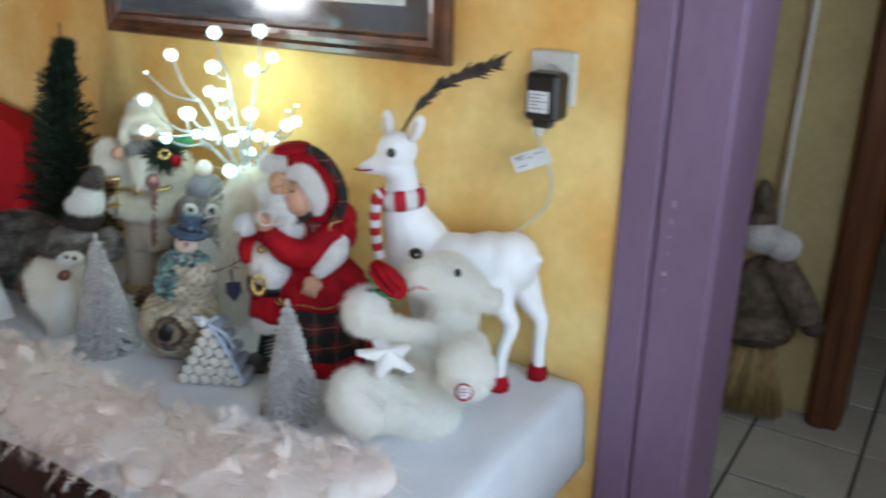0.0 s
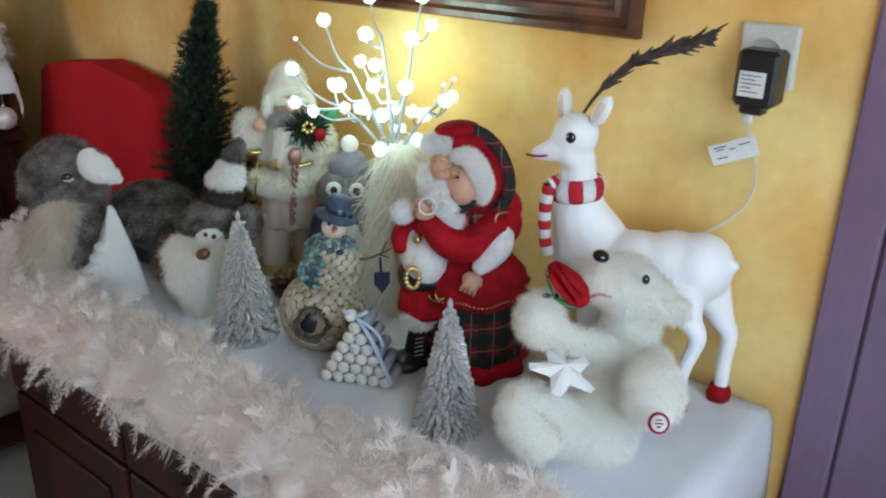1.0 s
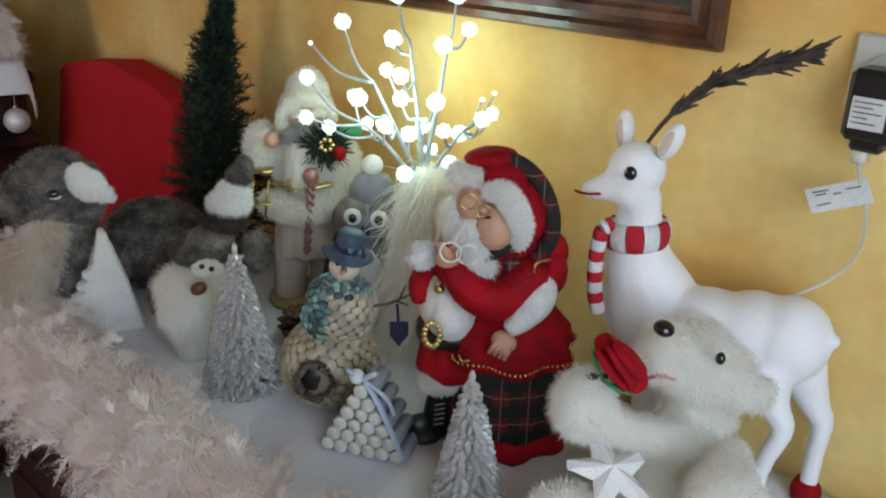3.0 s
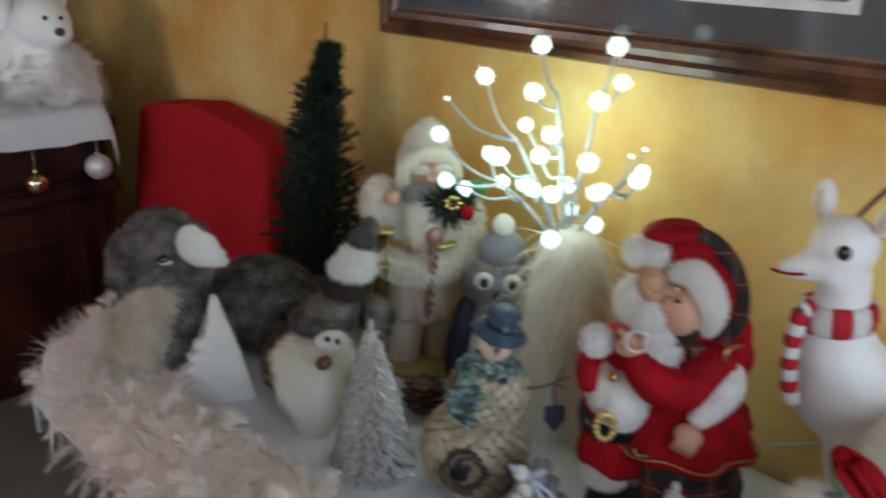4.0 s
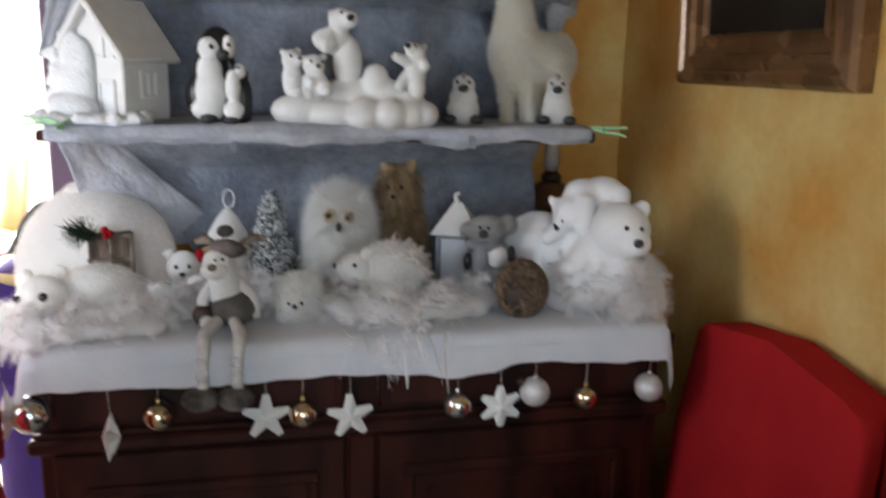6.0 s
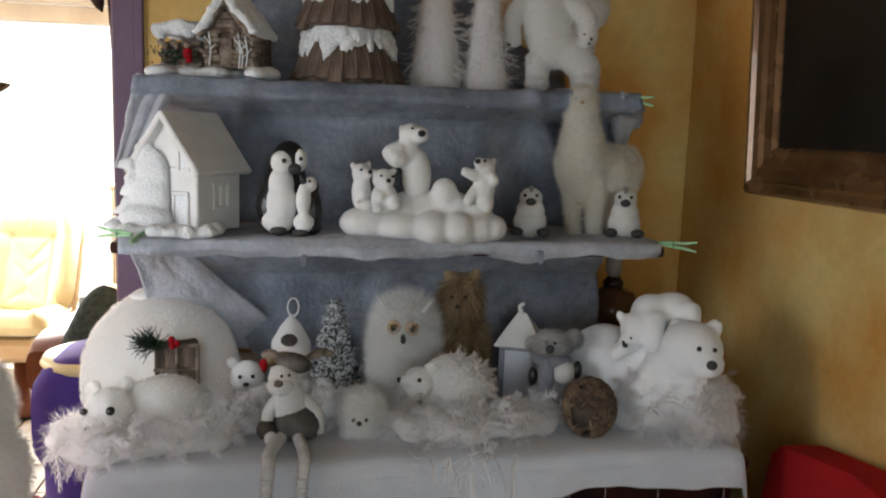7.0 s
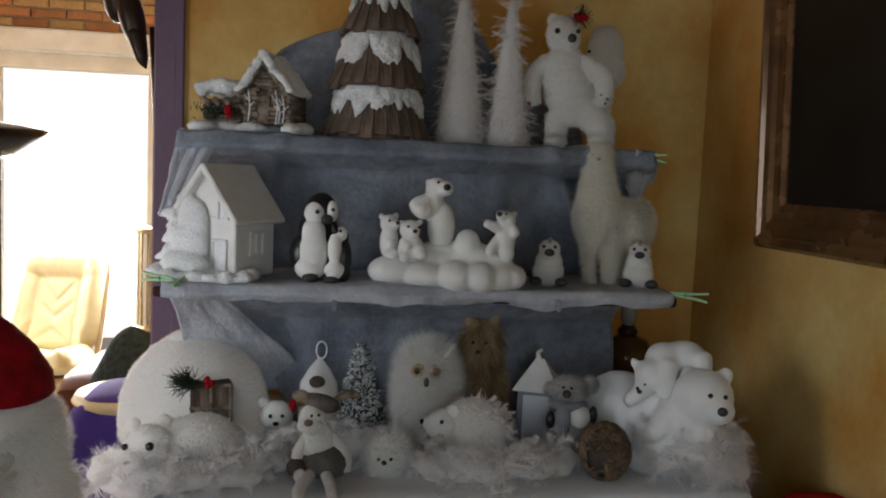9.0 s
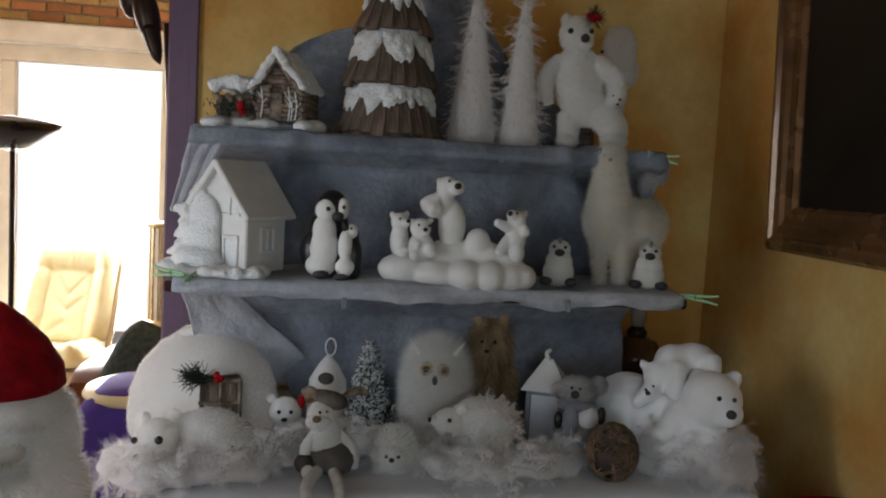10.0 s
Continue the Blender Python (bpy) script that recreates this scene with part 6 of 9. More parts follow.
cone.ball((0, 0, 0.03), (0.02, 0.02, 0.028)).build("pine_cone", None, "brown pine cone standing on the white cloth", category="pine cone").matrix_basis = pose(0.80, -0.255, TOP, 0, 0, 0)

# small green christmas tree
tr = thing("christmas_tree", "small dark green artificial christmas tree with thin spire", "christmas tree", 0.415, -0.125, TOP, 50)
Shape("bark").tube([(-0.02, 0, 0), (-0.02, 0, 0.3), (0.0, 0, 0.55)], [0.010, 0.007, 0.002], 8).build("trunk", tr)
Shape("burlap").lathe([(0.040, 0.0), (0.044, 0.03), (0.046, 0.05), (0.040, 0.06), (0.012, 0.062)], (-0.02, 0, 0), 20).build("base", tr, "burlap wrapped base")
s = Shape("pine_green")
tris_v, tris_f = [], []
for k in range(330):
    t = (k + rng.random()) / 330
    t = t ** 1.15
    z = 0.060 + 0.44 * t
    lobe = 0.88 + 0.12 * math.cos(math.pi * 2 * (5.2 * t))
    rmax = ((0.112 * (1 - t) ** 0.60 if t < 0.74 else 0.048 * (1 - t) / 0.28 + 0.006) + 0.012) * lobe * rng.uniform(0.8, 1.12)
    a = k * 2.39996
    cx = -0.024 + 0.030 * max(0, t - 0.6) / 0.4
    d = np.array((math.cos(a), math.sin(a), 0.15 + 0.9 * t))
    d /= np.linalg.norm(d)
    p0 = np.array((cx, 0, z))
    for j in range(80):
        f_ = (j + rng.random()) / 80
        q = p0 + d * rmax * f_ + np.array((0, 0, -0.010 * f_ * f_ * (1 - t)))
        nd = d * 0.75 + rng.normal(0, 0.55, 3)
        nd /= np.linalg.norm(nd)
        w = np.cross(nd, rng.normal(0, 1, 3))
        w = w / np.linalg.norm(w) * 0.0013
        o = len(tris_v)
        tris_v += [q - w, q + w, q + nd * 0.018]
        tris_f.append((o, o + 1, o + 2))
s.add(np.array(tris_v), tris_f)
s.build("crown", tr, "dense dark green needles")

# grey donkey plush
dk = animal("donkey_plush", "lying grey plush donkey with white ear and pale muzzle", "plush donkey", (0.45, -0.455, TOP), 63,
            [((-0.028, 0, 0.249), (0.0556, 0.0500, 0.0457)), ((0.002, 0.004, 0.228), (0.0483, 0.0460, 0.0443)), ((-0.07, -0.01, 0.226), (0.0394, 0.0380, 0.0453)), ((-0.083, -0.014, 0.198), (0.0296, 0.0320, 0.0276)), ((-0.048, -0.012, 0.194), (0.0438, 0.0340, 0.0259)), ((0.013, 0.004, 0.195), (0.0346, 0.0400, 0.0346)), ((-0.005, 0.006, 0.12), (0.0414, 0.0360, 0.0682)), ((-0.024, -0.006, 0.037), (0.0397, 0.0320, 0.0606)),
             ((0.02, 0.03, 0.06), (0.065, 0.075, 0.06)), ((0.13, 0.07, 0.085), (0.105, 0.085, 0.085), (0, 6, -20)), ((0.22, 0.09, 0.055), (0.07, 0.07, 0.055))], "fur_grey",
            [("eye", "black_shine", [((-0.025, -0.052, 0.232), (0.0097, 0.0060, 0.0068))], []), ("eye_rim", "fur_white", [((-0.023, -0.051, 0.226), (0.0097, 0.0050, 0.0039))], [])],
            (36000, 0.010, dict(width=0.0009, jitter=0.55, stand=0.5, comb=(0.2, 0, -0.4))))
s = Shape("fur_white")
for form in (((0.017, -0.048, 0.252), (0.0214, 0.0100, 0.0292)), ((0.032, -0.05, 0.241), (0.0254, 0.0100, 0.0274)), ((0.049, -0.05, 0.227), (0.0177, 0.0080, 0.0158)), ((0.06, -0.05, 0.22), (0.0089, 0.0060, 0.0089))):
    s.ball(*form)
s.fur(2600, 0.005, 0.0009, (0.2, 0, -0.3))
s.build("ear", dk, "white furry ear")
s = Shape("fur_beige").tube(*([(-0.042, -0.026, 0.175), (-0.061, -0.034, 0.14), (-0.083, -0.044, 0.092), (-0.105, -0.052, 0.033)], [0.0239, 0.0278, 0.0319, 0.0361]), 14)
s.fur(6000, 0.030, 0.0010, (-0.1, -0.1, -0.7), stand=0.7, jitter=0.5)
s.build("chest", dk, "cream chest fur")

# white felt tree
out = [(-0.014, 0.181), (-0.027, 0.117)]
for k in range(5):
    t0, t1 = (k + 0.55) / 5, (k + 1) / 5
    for t, tooth in ((t0, -0.014), (t1, 0.007)):
        out.append((-0.027 + (-0.079 - -0.027) * t + tooth, 0.117 + (0.015 - 0.117) * t))
out = [(0.040, 0.0), (0.021, 0.085), (-0.006, 0.177)] + out + [(-0.079, 0.0)]
s = Shape("fur_white").slab(out, -0.010, 0.010)
s.fur(9000, 0.0035, 0.0008, (0.1, 0, -0.4), jitter=0.5)
s.build("felt_tree", None, "flat white furry felt tree with jagged edge", smooth=False, category="ornament tree").matrix_basis = pose(0.558, -0.452, TOP, 0, 0, 63)


# feather boas


def boa(name, label, path, width, height, count, length, across=(0, 1, 0), hang=0.0, fluff=0.034, hairs=26000, mat="feather"):
    """A heap of downy tufts along a line, with loose feathers standing out of it."""
    path = np.asarray(path, float)
    seg = np.linalg.norm(np.diff(path, axis=0), axis=1)
    cum = np.concatenate([[0], np.cumsum(seg)])
    side = np.array(across, float)

    def spot(d):
        i = min(max(int(np.searchsorted(cum, d)) - 1, 0), len(seg) - 1)
        return path[i] + (path[i + 1] - path[i]) * ((d - cum[i]) / seg[i])

    root = thing(name, label, "feather boa", 0, 0, 0)
    s = Shape(mat)
    for k in range(max(10, int(cum[-1] * width * 1900))):
        p = spot(rng.random() * cum[-1])
        a, rr = rng.uniform(0, math.pi), 0.8 * rng.random() ** 0.5
        r = fluff * rng.uniform(0.7, 1.1)
        o = side * max(width - r, 0.004) * rr * math.cos(a)
        s.ball(p + o + np.array((0, 0, r * 0.5 + max(height - 1.7 * r, 0.0) * rr * math.sin(a))), (r * 1.3, r * 1.2, r * 0.7), (0, 0, rng.uniform(0, 90)), 0, 10, 7)
    hair = Shape(mat)
    nf, nv = len(s.f), s.n
    s.fur(hairs * 1.1, fluff * 1.15, 0.0006, tuple(side * -0.3 * hang + np.array((0, 0, -0.1))), 0, jitter=0.55, stand=0.7, bend=1.2)
    hair.add(np.concatenate(s.v)[nv:], [tuple(i - nv for i in fc) for fc in s.f[nf:]])
    hair.build("fluff", root, "fine white down")
    s.v, s.f, s.s, s.n = [np.concatenate(s.v)[:nv]], s.f[:nf], s.s[:nf], nv
    s.build("down", root, remesh=0.006, soften=12)
    pts, ways = [], []
    for k in range(int(count * 1.9)):
        p = spot(rng.random() * cum[-1])
        a = rng.uniform(0.0, math.pi)
        o = side * width * math.cos(a) + np.array((0, 0, height * math.sin(a)))
        pts.append(p + o * rng.uniform(0.55, 0.85))
        ways.append(o / (np.linalg.norm(o) + 1e-6) * 0.55 - side * hang * 0.35 + rng.normal(0, 0.55, 3))
    s = Shape(mat)
    s.feathers(pts, length * 0.85, 0, 26, 0.75, 0.00045, ways, 0.5)
    pick = rng.permutation(len(pts))[:int(count * 0.05)]
    s.vanes([pts[i] for i in pick], length * 1.1, [ways[i] for i in pick], 0, 0.06)
    s.build("plumage", root, "loose downy feathers")
    return root


boa("feather_boa", "fluffy white feather boa along the sideboard's edge", [(0.31, -0.575, TOP + 0.01), (0.6, -0.598, TOP - 0.004), (0.9, -0.595, TOP - 0.004), (1.2, -0.590, TOP - 0.004), (1.42, -0.570, TOP), (1.55, -0.52, TOP)], 0.110, 0.088, 420, 0.050, hang=0.7, hairs=60000)
boa("feather_boa", "white feathers heaped against the donkey plush", [(0.36, -0.560, TOP + 0.01), (0.39, -0.545, TOP + 0.03), (0.43, -0.535, TOP + 0.01)], 0.085, 0.130, 95, 0.044, hang=0.4, hairs=12000)

# ---- on the dresser ----
D1 = 1.131   # cloth on the dresser
D2 = S2 + 0.013
D3 = S3 + 0.016
EYE_R = 0.0045


def eyes(*places, r=EYE_R, mat="black_shine"):
    return [("eye", mat, [(p, r)], []) for p in places]


# igloo
ig = thing("igloo", "white fleece igloo with brick window, fir twig and berries", "igloo", -0.66, -1.41, D1, 97)
s = Shape("fur_white").lathe([(0.168, 0.0), (0.170, 0.05), (0.163, 0.10), (0.142, 0.155), (0.105, 0.20), (0.055, 0.232), (0.004, 0.244)], (0.006, 0.03, 0), 36, 0, 0.012, 5)
s.ball((-0.02, 0.01, 0.232), (0.035, 0.03, 0.014))
s.fur(16000, 0.007, 0.0008, (0, 0, -0.3), jitter=0.5, stand=0.5)
s.build("dome", ig)
g = Shape("bark").box((-0.004, -0.160, 0.068), (0.082, -0.090, 0.158), 0.006)
g.build("window_panel", ig, "brown barred window", False, at=pose(0, 0.012, 0, 0, 0, 0))
for lo, hi in (((-0.006, -0.168, 0.106), (0.084, -0.160, 0.112)), ((0.036, -0.168, 0.070), (0.042, -0.160, 0.156)), ((0.076, -0.168, 0.066), (0.084, -0.160, 0.160)), ((0.030, -0.168, 0.154), (0.084, -0.160, 0.162))):
    Shape("log_wood").box(lo, hi, 0.002).build("window_bar", ig, "", False, at=pose(0, 0.012, 0, 0, 0, 0))
s = Shape("pine_green")
for k in range(130):
    p = np.array((-0.008 + rng.normal(0, 0.010), -0.165, 0.120 + rng.normal(0, 0.006)))
    d = np.array((rng.normal(-0.5, 0.7), rng.normal(-0.3, 0.3), rng.normal(0.25, 0.5)))
    d /= np.linalg.norm(d)
    s.tube([p, p + d * 0.036], [0.0012, 0.0004], 4)
s.build("fir_twig", ig, "green fir twig", at=pose(0, 0.008, 0.045, 0, 0, 0))
for c in ((0.030, -0.168, 0.128), (0.040, -0.170, 0.120), (0.032, -0.172, 0.116)):
    Shape("red_velvet").ball(c, 0.0075, (0, 0, 0), 0, 10, 6).build("berry", ig, "", at=pose(0, 0.008, 0.045, 0, 0, 0))

FUR_S = dict(width=0.0010, jitter=0.5, stand=0.8)
animal("bear_cub_figure", "white lying bear cub figure with black eye", "bear figure", (-0.42, -1.42, D1), 100,
       [((-0.042, -0.02, 0.068), (0.044, 0.042, 0.042)), ((-0.070, -0.045, 0.048), (0.020, 0.020, 0.018)), ((0.055, 0.01, 0.060), (0.085, 0.058, 0.058)), ((0.115, 0.02, 0.045), (0.045, 0.045, 0.045)),
        ((-0.012, 0.005, 0.108), (0.014, 0.010, 0.014)), ((-0.070, 0.005, 0.105), (0.013, 0.010, 0.013)), ((-0.02, -0.07, 0.02), (0.05, 0.022, 0.02))], "fur_white",
       eyes((-0.040, -0.067, 0.080), r=0.0085) + eyes((-0.086, -0.042, 0.074), r=0.007) + [("nose", "grey_nose", [((-0.078, -0.062, 0.046), (0.009, 0.007, 0.007))], [])], (5200, 0.008, FUR_S), group="white animals")
animal("mouse_ornament", "small white felt bear ornament with red patterned ear", "ornament", (-0.56, -1.22, D1), 93, [((0.004, 0, 0.078), (0.036, 0.030, 0.036)), ((0.006, 0.0, 0.03), (0.032, 0.026, 0.035)), ((-0.026, 0.004, 0.108), (0.012, 0.008, 0.012))], "foam_white",
       eyes((-0.010, -0.029, 0.086)) + eyes((0.016, -0.029, 0.086)) + [("nose", "black_shine", [((0.002, -0.033, 0.070), (0.007, 0.005, 0.005))], []), ("ear", "red_velvet", [((0.038, -0.004, 0.102), (0.009, 0.006, 0.016))], []), ("bow", "red_velvet", [((0.0, -0.030, 0.046), (0.014, 0.006, 0.006))], [])])

# long-legged moose that sits on the edge
ms = animal("moose_plush", "seated plush moose with grey hat, dangling striped legs", "plush moose", (-0.385, -1.12, D1), 90,
            [((-0.005, 0, 0.075), (0.034, 0.028, 0.048)), ((-0.018, -0.010, 0.128), (0.028, 0.026, 0.028)), ((-0.022, -0.026, 0.118), (0.026, 0.020, 0.018))], "fur_white",
            eyes((-0.020, -0.036, 0.140), r=0.003) + eyes((-0.006, -0.034, 0.141), r=0.003) +
            [("nose", "log_wood", [((-0.026, -0.044, 0.128), (0.009, 0.007, 0.007))], []), ("hat", "fur_grey", [((0.002, 0.004, 0.154), (0.036, 0.030, 0.018), (0, 12, 0))], [], "grey fur hat"),
             ("skirt", "moose_felt", [((0.012, -0.004, 0.036), (0.050, 0.040, 0.036))], [], "grey felt skirt"),
             ("mitten", "fur_dark", [((-0.048, -0.02, 0.030), (0.020, 0.018, 0.020))], []), ("hand", "fur_white", [((-0.040, -0.036, 0.018), (0.013, 0.012, 0.014))], []),
             ("arm", "fur_white", [], [([(0.020, 0, 0.088), (0.048, -0.012, 0.060), (0.052, -0.018, 0.022)], [0.011, 0.011, 0.010]), ([(-0.026, 0, 0.088), (-0.046, -0.012, 0.060), (-0.046, -0.018, 0.035)], [0.011, 0.011, 0.010])]),
             ("antler", "log_wood", [], [([(-0.020, 0.01, 0.160), (-0.042, 0.012, 0.172), (-0.058, 0.014, 0.166)], [0.006, 0.009, 0.006]), ([(0.026, 0.01, 0.160), (0.052, 0.012, 0.172), (0.076, 0.014, 0.168)], [0.006, 0.009, 0.006])])],
            (1600, 0.004, FUR_S))
for x, zf in ((-0.040, -0.092), (0.022, -0.094)):
    lg = Shape("white_knit").tube([(x * 0.5, -0.03, 0.018), (x, -0.100, 0.014), (x, -0.140, 0.000), (x - 0.004, -0.152, -0.05), (x - 0.004, -0.152, zf + 0.02)], [0.012, 0.012, 0.011, 0.009, 0.010], 10)
    for k in range(4):
        lg.ball((x - 0.004, -0.152, -0.018 - 0.016 * k), (0.0125, 0.0125, 0.006), (0, 0, 0), 0, 10, 6)
    leg = lg.build("leg", ms, "knitted white leg")
    b = Shape("fur_grey").ball((x - 0.008, -0.163, zf + 0.005), (0.032, 0.034, 0.018))
    b.fur(700, 0.005, 0.0009, (0, 0, 0))
    b.build("boot", leg, "grey plush boot")

# hanging gnome behind, frosted tree
s = Shape("fur_white", "fur_grey", "fur_tan")
s.lathe([(0.044, 0.0), (0.046, 0.08), (0.042, 0.14), (0.022, 0.175), (0.005, 0.195)], (0, 0, 0), 20, 0)
s.tube([(0.004 + 0.012 * math.cos(a), 0, 0.215 + 0.020 * math.sin(a)) for a in np.linspace(0, 6.283, 18)], 0.0022, 6, 0)
s.ball((-0.004, -0.038, 0.150), (0.018, 0.010, 0.014), (0, 0, 0), 1)
s.tube([(-0.06, -0.02, 0.095), (-0.03, -0.04, 0.110), (0.0, -0.045, 0.112), (0.04, -0.04, 0.105)], [0.010, 0.014, 0.014, 0.008], 8, 2)
s.build("gnome_ornament", None, "small white felt ornament gnome with hanging loop", category="ornament").matrix_basis = pose(-0.62, -1.125, D1, 0, 0, 90)
ft = thing("frosted_tree", "small fir tree with frosted white needles", "ornament tree", -0.60, -1.03, D1, 87)
Shape("bark").tube([(0, 0, 0), (0, 0, 0.225)], [0.006, 0.002], 6).build("trunk", ft)
for nm, mt, n, ln, jit in (("needles", "pine_green", 900, 0.016, 0.0), ("frost", "snow_flock", 1500, 0.009, 0.004)):
    s = Shape(mt)
    v, fc = [], []
    for k in range(n):
        t = rng.random() ** 1.3
        a = rng.uniform(0, 6.283)
        r = 0.058 * (1 - t) ** 0.8 * rng.uniform(0.35, 1.05) + 0.004
        p = np.array((r * math.cos(a), r * math.sin(a), 0.012 + 0.215 * t + 0.25 * r)) + rng.normal(0, jit, 3)
        d = np.array((math.cos(a), math.sin(a), 0.5)) + rng.normal(0, 0.6, 3)
        d /= np.linalg.norm(d)
        w = np.cross(d, rng.normal(0, 1, 3))
        w = w / np.linalg.norm(w) * (0.0016 if mt == "pine_green" else 0.0026)
        u = np.cross(d, w)
        o = len(v)
        v += [p - w, p + w, p + u, p + d * ln]
        fc += [(o, o + 1, o + 3), (o + 1, o + 2, o + 3), (o + 2, o, o + 3)]
    s.add(np.array(v), fc).build(nm, ft, "white frost on the tips" if nm == "frost" else "")

animal("hedgehog_figure", "small white hedgehog figure with fluffy spines", "hedgehog figure", (-0.405, -0.985, D1), 85, [((0.002, 0.008, 0.050), (0.046, 0.040, 0.042)), ((-0.002, -0.028, 0.036), (0.030, 0.026, 0.030)), ((-0.026, -0.02, 0.012), (0.012, 0.016, 0.012)), ((0.022, -0.02, 0.012), (0.012, 0.016, 0.012)),
       ((-0.036, -0.018, 0.040), (0.010, 0.008, 0.014)), ((0.036, -0.018, 0.040), (0.010, 0.008, 0.014))], "fur_white",
       eyes((-0.014, -0.050, 0.048), r=0.0038) + eyes((0.011, -0.050, 0.048), r=0.0038) + [("nose", "black_shine", [((-0.003, -0.056, 0.043), (0.006, 0.005, 0.005))], [])], (4200, 0.013, dict(width=0.0010, jitter=0.4, comb=(0, 0.2, 0.2), stand=0.9)), group="white animals")
animal("snowy_owl", "fluffy white owl with yellow eyes and ear tufts", "owl figure", (-0.585, -0.885, D1), 83, [((0.006, 0, 0.085), (0.062, 0.052, 0.088)), ((0.005, -0.002, 0.140), (0.062, 0.050, 0.070)), ((0.004, -0.006, 0.185), (0.055, 0.046, 0.058))], "fur_white",
       [("iris", "amber_eye", [((-0.018, -0.068, 0.192), (0.0086, 0.005, 0.0086)), ((0.022, -0.068, 0.190), (0.0086, 0.005, 0.0086))], []), ("pupil", "black_shine", [((-0.018, -0.0725, 0.192), (0.0064, 0.003, 0.0064)), ((0.022, -0.0725, 0.190), (0.0064, 0.003, 0.0064))], []),
        ("face_patch", "fur_tan", [((-0.017, -0.056, 0.190), (0.015, 0.010, 0.017), (0, 20, 0)), ((0.021, -0.056, 0.188), (0.015, 0.010, 0.017), (0, -20, 0))], []), ("beak", "grey_nose", [((0.003, -0.072, 0.168), (0.006, 0.008, 0.011))], []), ("ear_tuft", "fur_white", [], [([(-0.034, -0.045, 0.222), (-0.054, -0.055, 0.258)], [0.005, 0.0006]), ([(0.044, -0.045, 0.222), (0.068, -0.055, 0.256)], [0.005, 0.0006])])],
       (30000, 0.042, dict(width=0.0006, jitter=0.65, comb=(0, 0, -0.25), stand=1.0)))
s_cat = animal("straw_cat", "tall tan straw cat figure", "cat figure", (-0.665, -0.70, D1), 78, [((-0.030, 0, 0.10), (0.046, 0.040, 0.115)), ((-0.040, -0.010, 0.235), (0.038, 0.036, 0.050)), ((-0.046, -0.034, 0.215), (0.018, 0.016, 0.016))], "fur_tan",
               eyes((-0.058, -0.062, 0.238), r=0.0042) + eyes((-0.028, -0.062, 0.238), r=0.0042) + [("nose", "fur_dark", [((-0.046, -0.074, 0.218), (0.006, 0.004, 0.005))], []), ("ear", "fur_tan", [], [([(-0.062, 0, 0.268), (-0.070, 0, 0.285), (-0.074, 0, 0.312)], [0.015, 0.012, 0.002]), ([(-0.018, 0, 0.268), (-0.008, 0, 0.285), (-0.002, 0, 0.310)], [0.015, 0.012, 0.002])])],
               (9000, 0.042, dict(width=0.0013, jitter=0.40, comb=(0, 0, -0.9), stand=0.6)))
hg = animal("feather_hedgehog", "white hedgehog figure with feathered back", "hedgehog figure", (-0.465, -0.80, D1), 79, [((0.010, 0.01, 0.078), (0.078, 0.055, 0.066)), ((-0.060, -0.018, 0.090), (0.036, 0.032, 0.032)), ((-0.086, -0.026, 0.095), (0.016, 0.014, 0.012)), ((-0.04, -0.03, 0.02), (0.02, 0.02, 0.02)), ((-0.035, -0.025, 0.122), (0.012, 0.007, 0.014))], "fur_white",
            eyes((-0.058, -0.050, 0.104), r=0.0045) + [("nose", "black_shine", [((-0.100, -0.030, 0.097), (0.006, 0.006, 0.006))], [])], (3000, 0.006, FUR_S), group="white animals")
places, ways = [], []
for k in range(110):
    a, b = rng.uniform(-1.2, 1.9), rng.uniform(-1.1, 1.1)
    d = np.array((math.sin(a) * 0.9 + 0.25, math.sin(b) * 0.8, math.cos(a) * math.cos(b)))
    d /= np.linalg.norm(d)
    places.append(np.array((0.022, 0.01, 0.078)) + d * np.array((0.062, 0.048, 0.060)))
    ways.append(d)
Shape("feather").feathers(places, 0.024, 0, 12, 0.6, 0.0008, ways, 0.1).build("spines", hg, "soft feather spines")

# lantern house, koala, twig ball
lt = thing("lantern_house", "grey and white wooden lantern with peaked roof", "lantern", -0.60, -0.61, D1, 68)
Shape("slate_grey").box((-0.044, -0.040, 0.0), (0.044, 0.040, 0.012), 0.002).build("base", lt, "", False)
Shape("slate_grey").box((-0.044, -0.040, 0.125), (0.044, 0.040, 0.135), 0.002).build("cornice", lt, "", False)
for x in (-0.038, 0.038):
    for y in (-0.034, 0.034):
        Shape("slate_grey").box((x - 0.006, y - 0.006, 0.012), (x + 0.006, y + 0.006, 0.125), 0.0015).build("post", lt, "", False)
for y in (-0.034, 0.034):
    Shape("felt_white").box((-0.032, y - 0.002, 0.012), (0.032, y + 0.002, 0.125), 0.001).build("pane", lt, "", False)
s = Shape("foam_white")
s.add([(-0.056, -0.050, 0.135), (0.056, -0.050, 0.135), (0.056, 0.050, 0.135), (-0.056, 0.050, 0.135), (-0.010, 0, 0.205), (0.010, 0, 0.205)], [(0, 1, 5, 4), (1, 2, 5), (2, 3, 4, 5), (3, 0, 4), (3, 2, 1, 0)])
s.build("roof", lt, "white peaked roof", False)
Shape("foam_white").tube([(0, 0, 0.2), (-0.006, 0, 0.218), (0.004, 0, 0.226)], [0.006, 0.005, 0.004], 8).build("handle", lt)
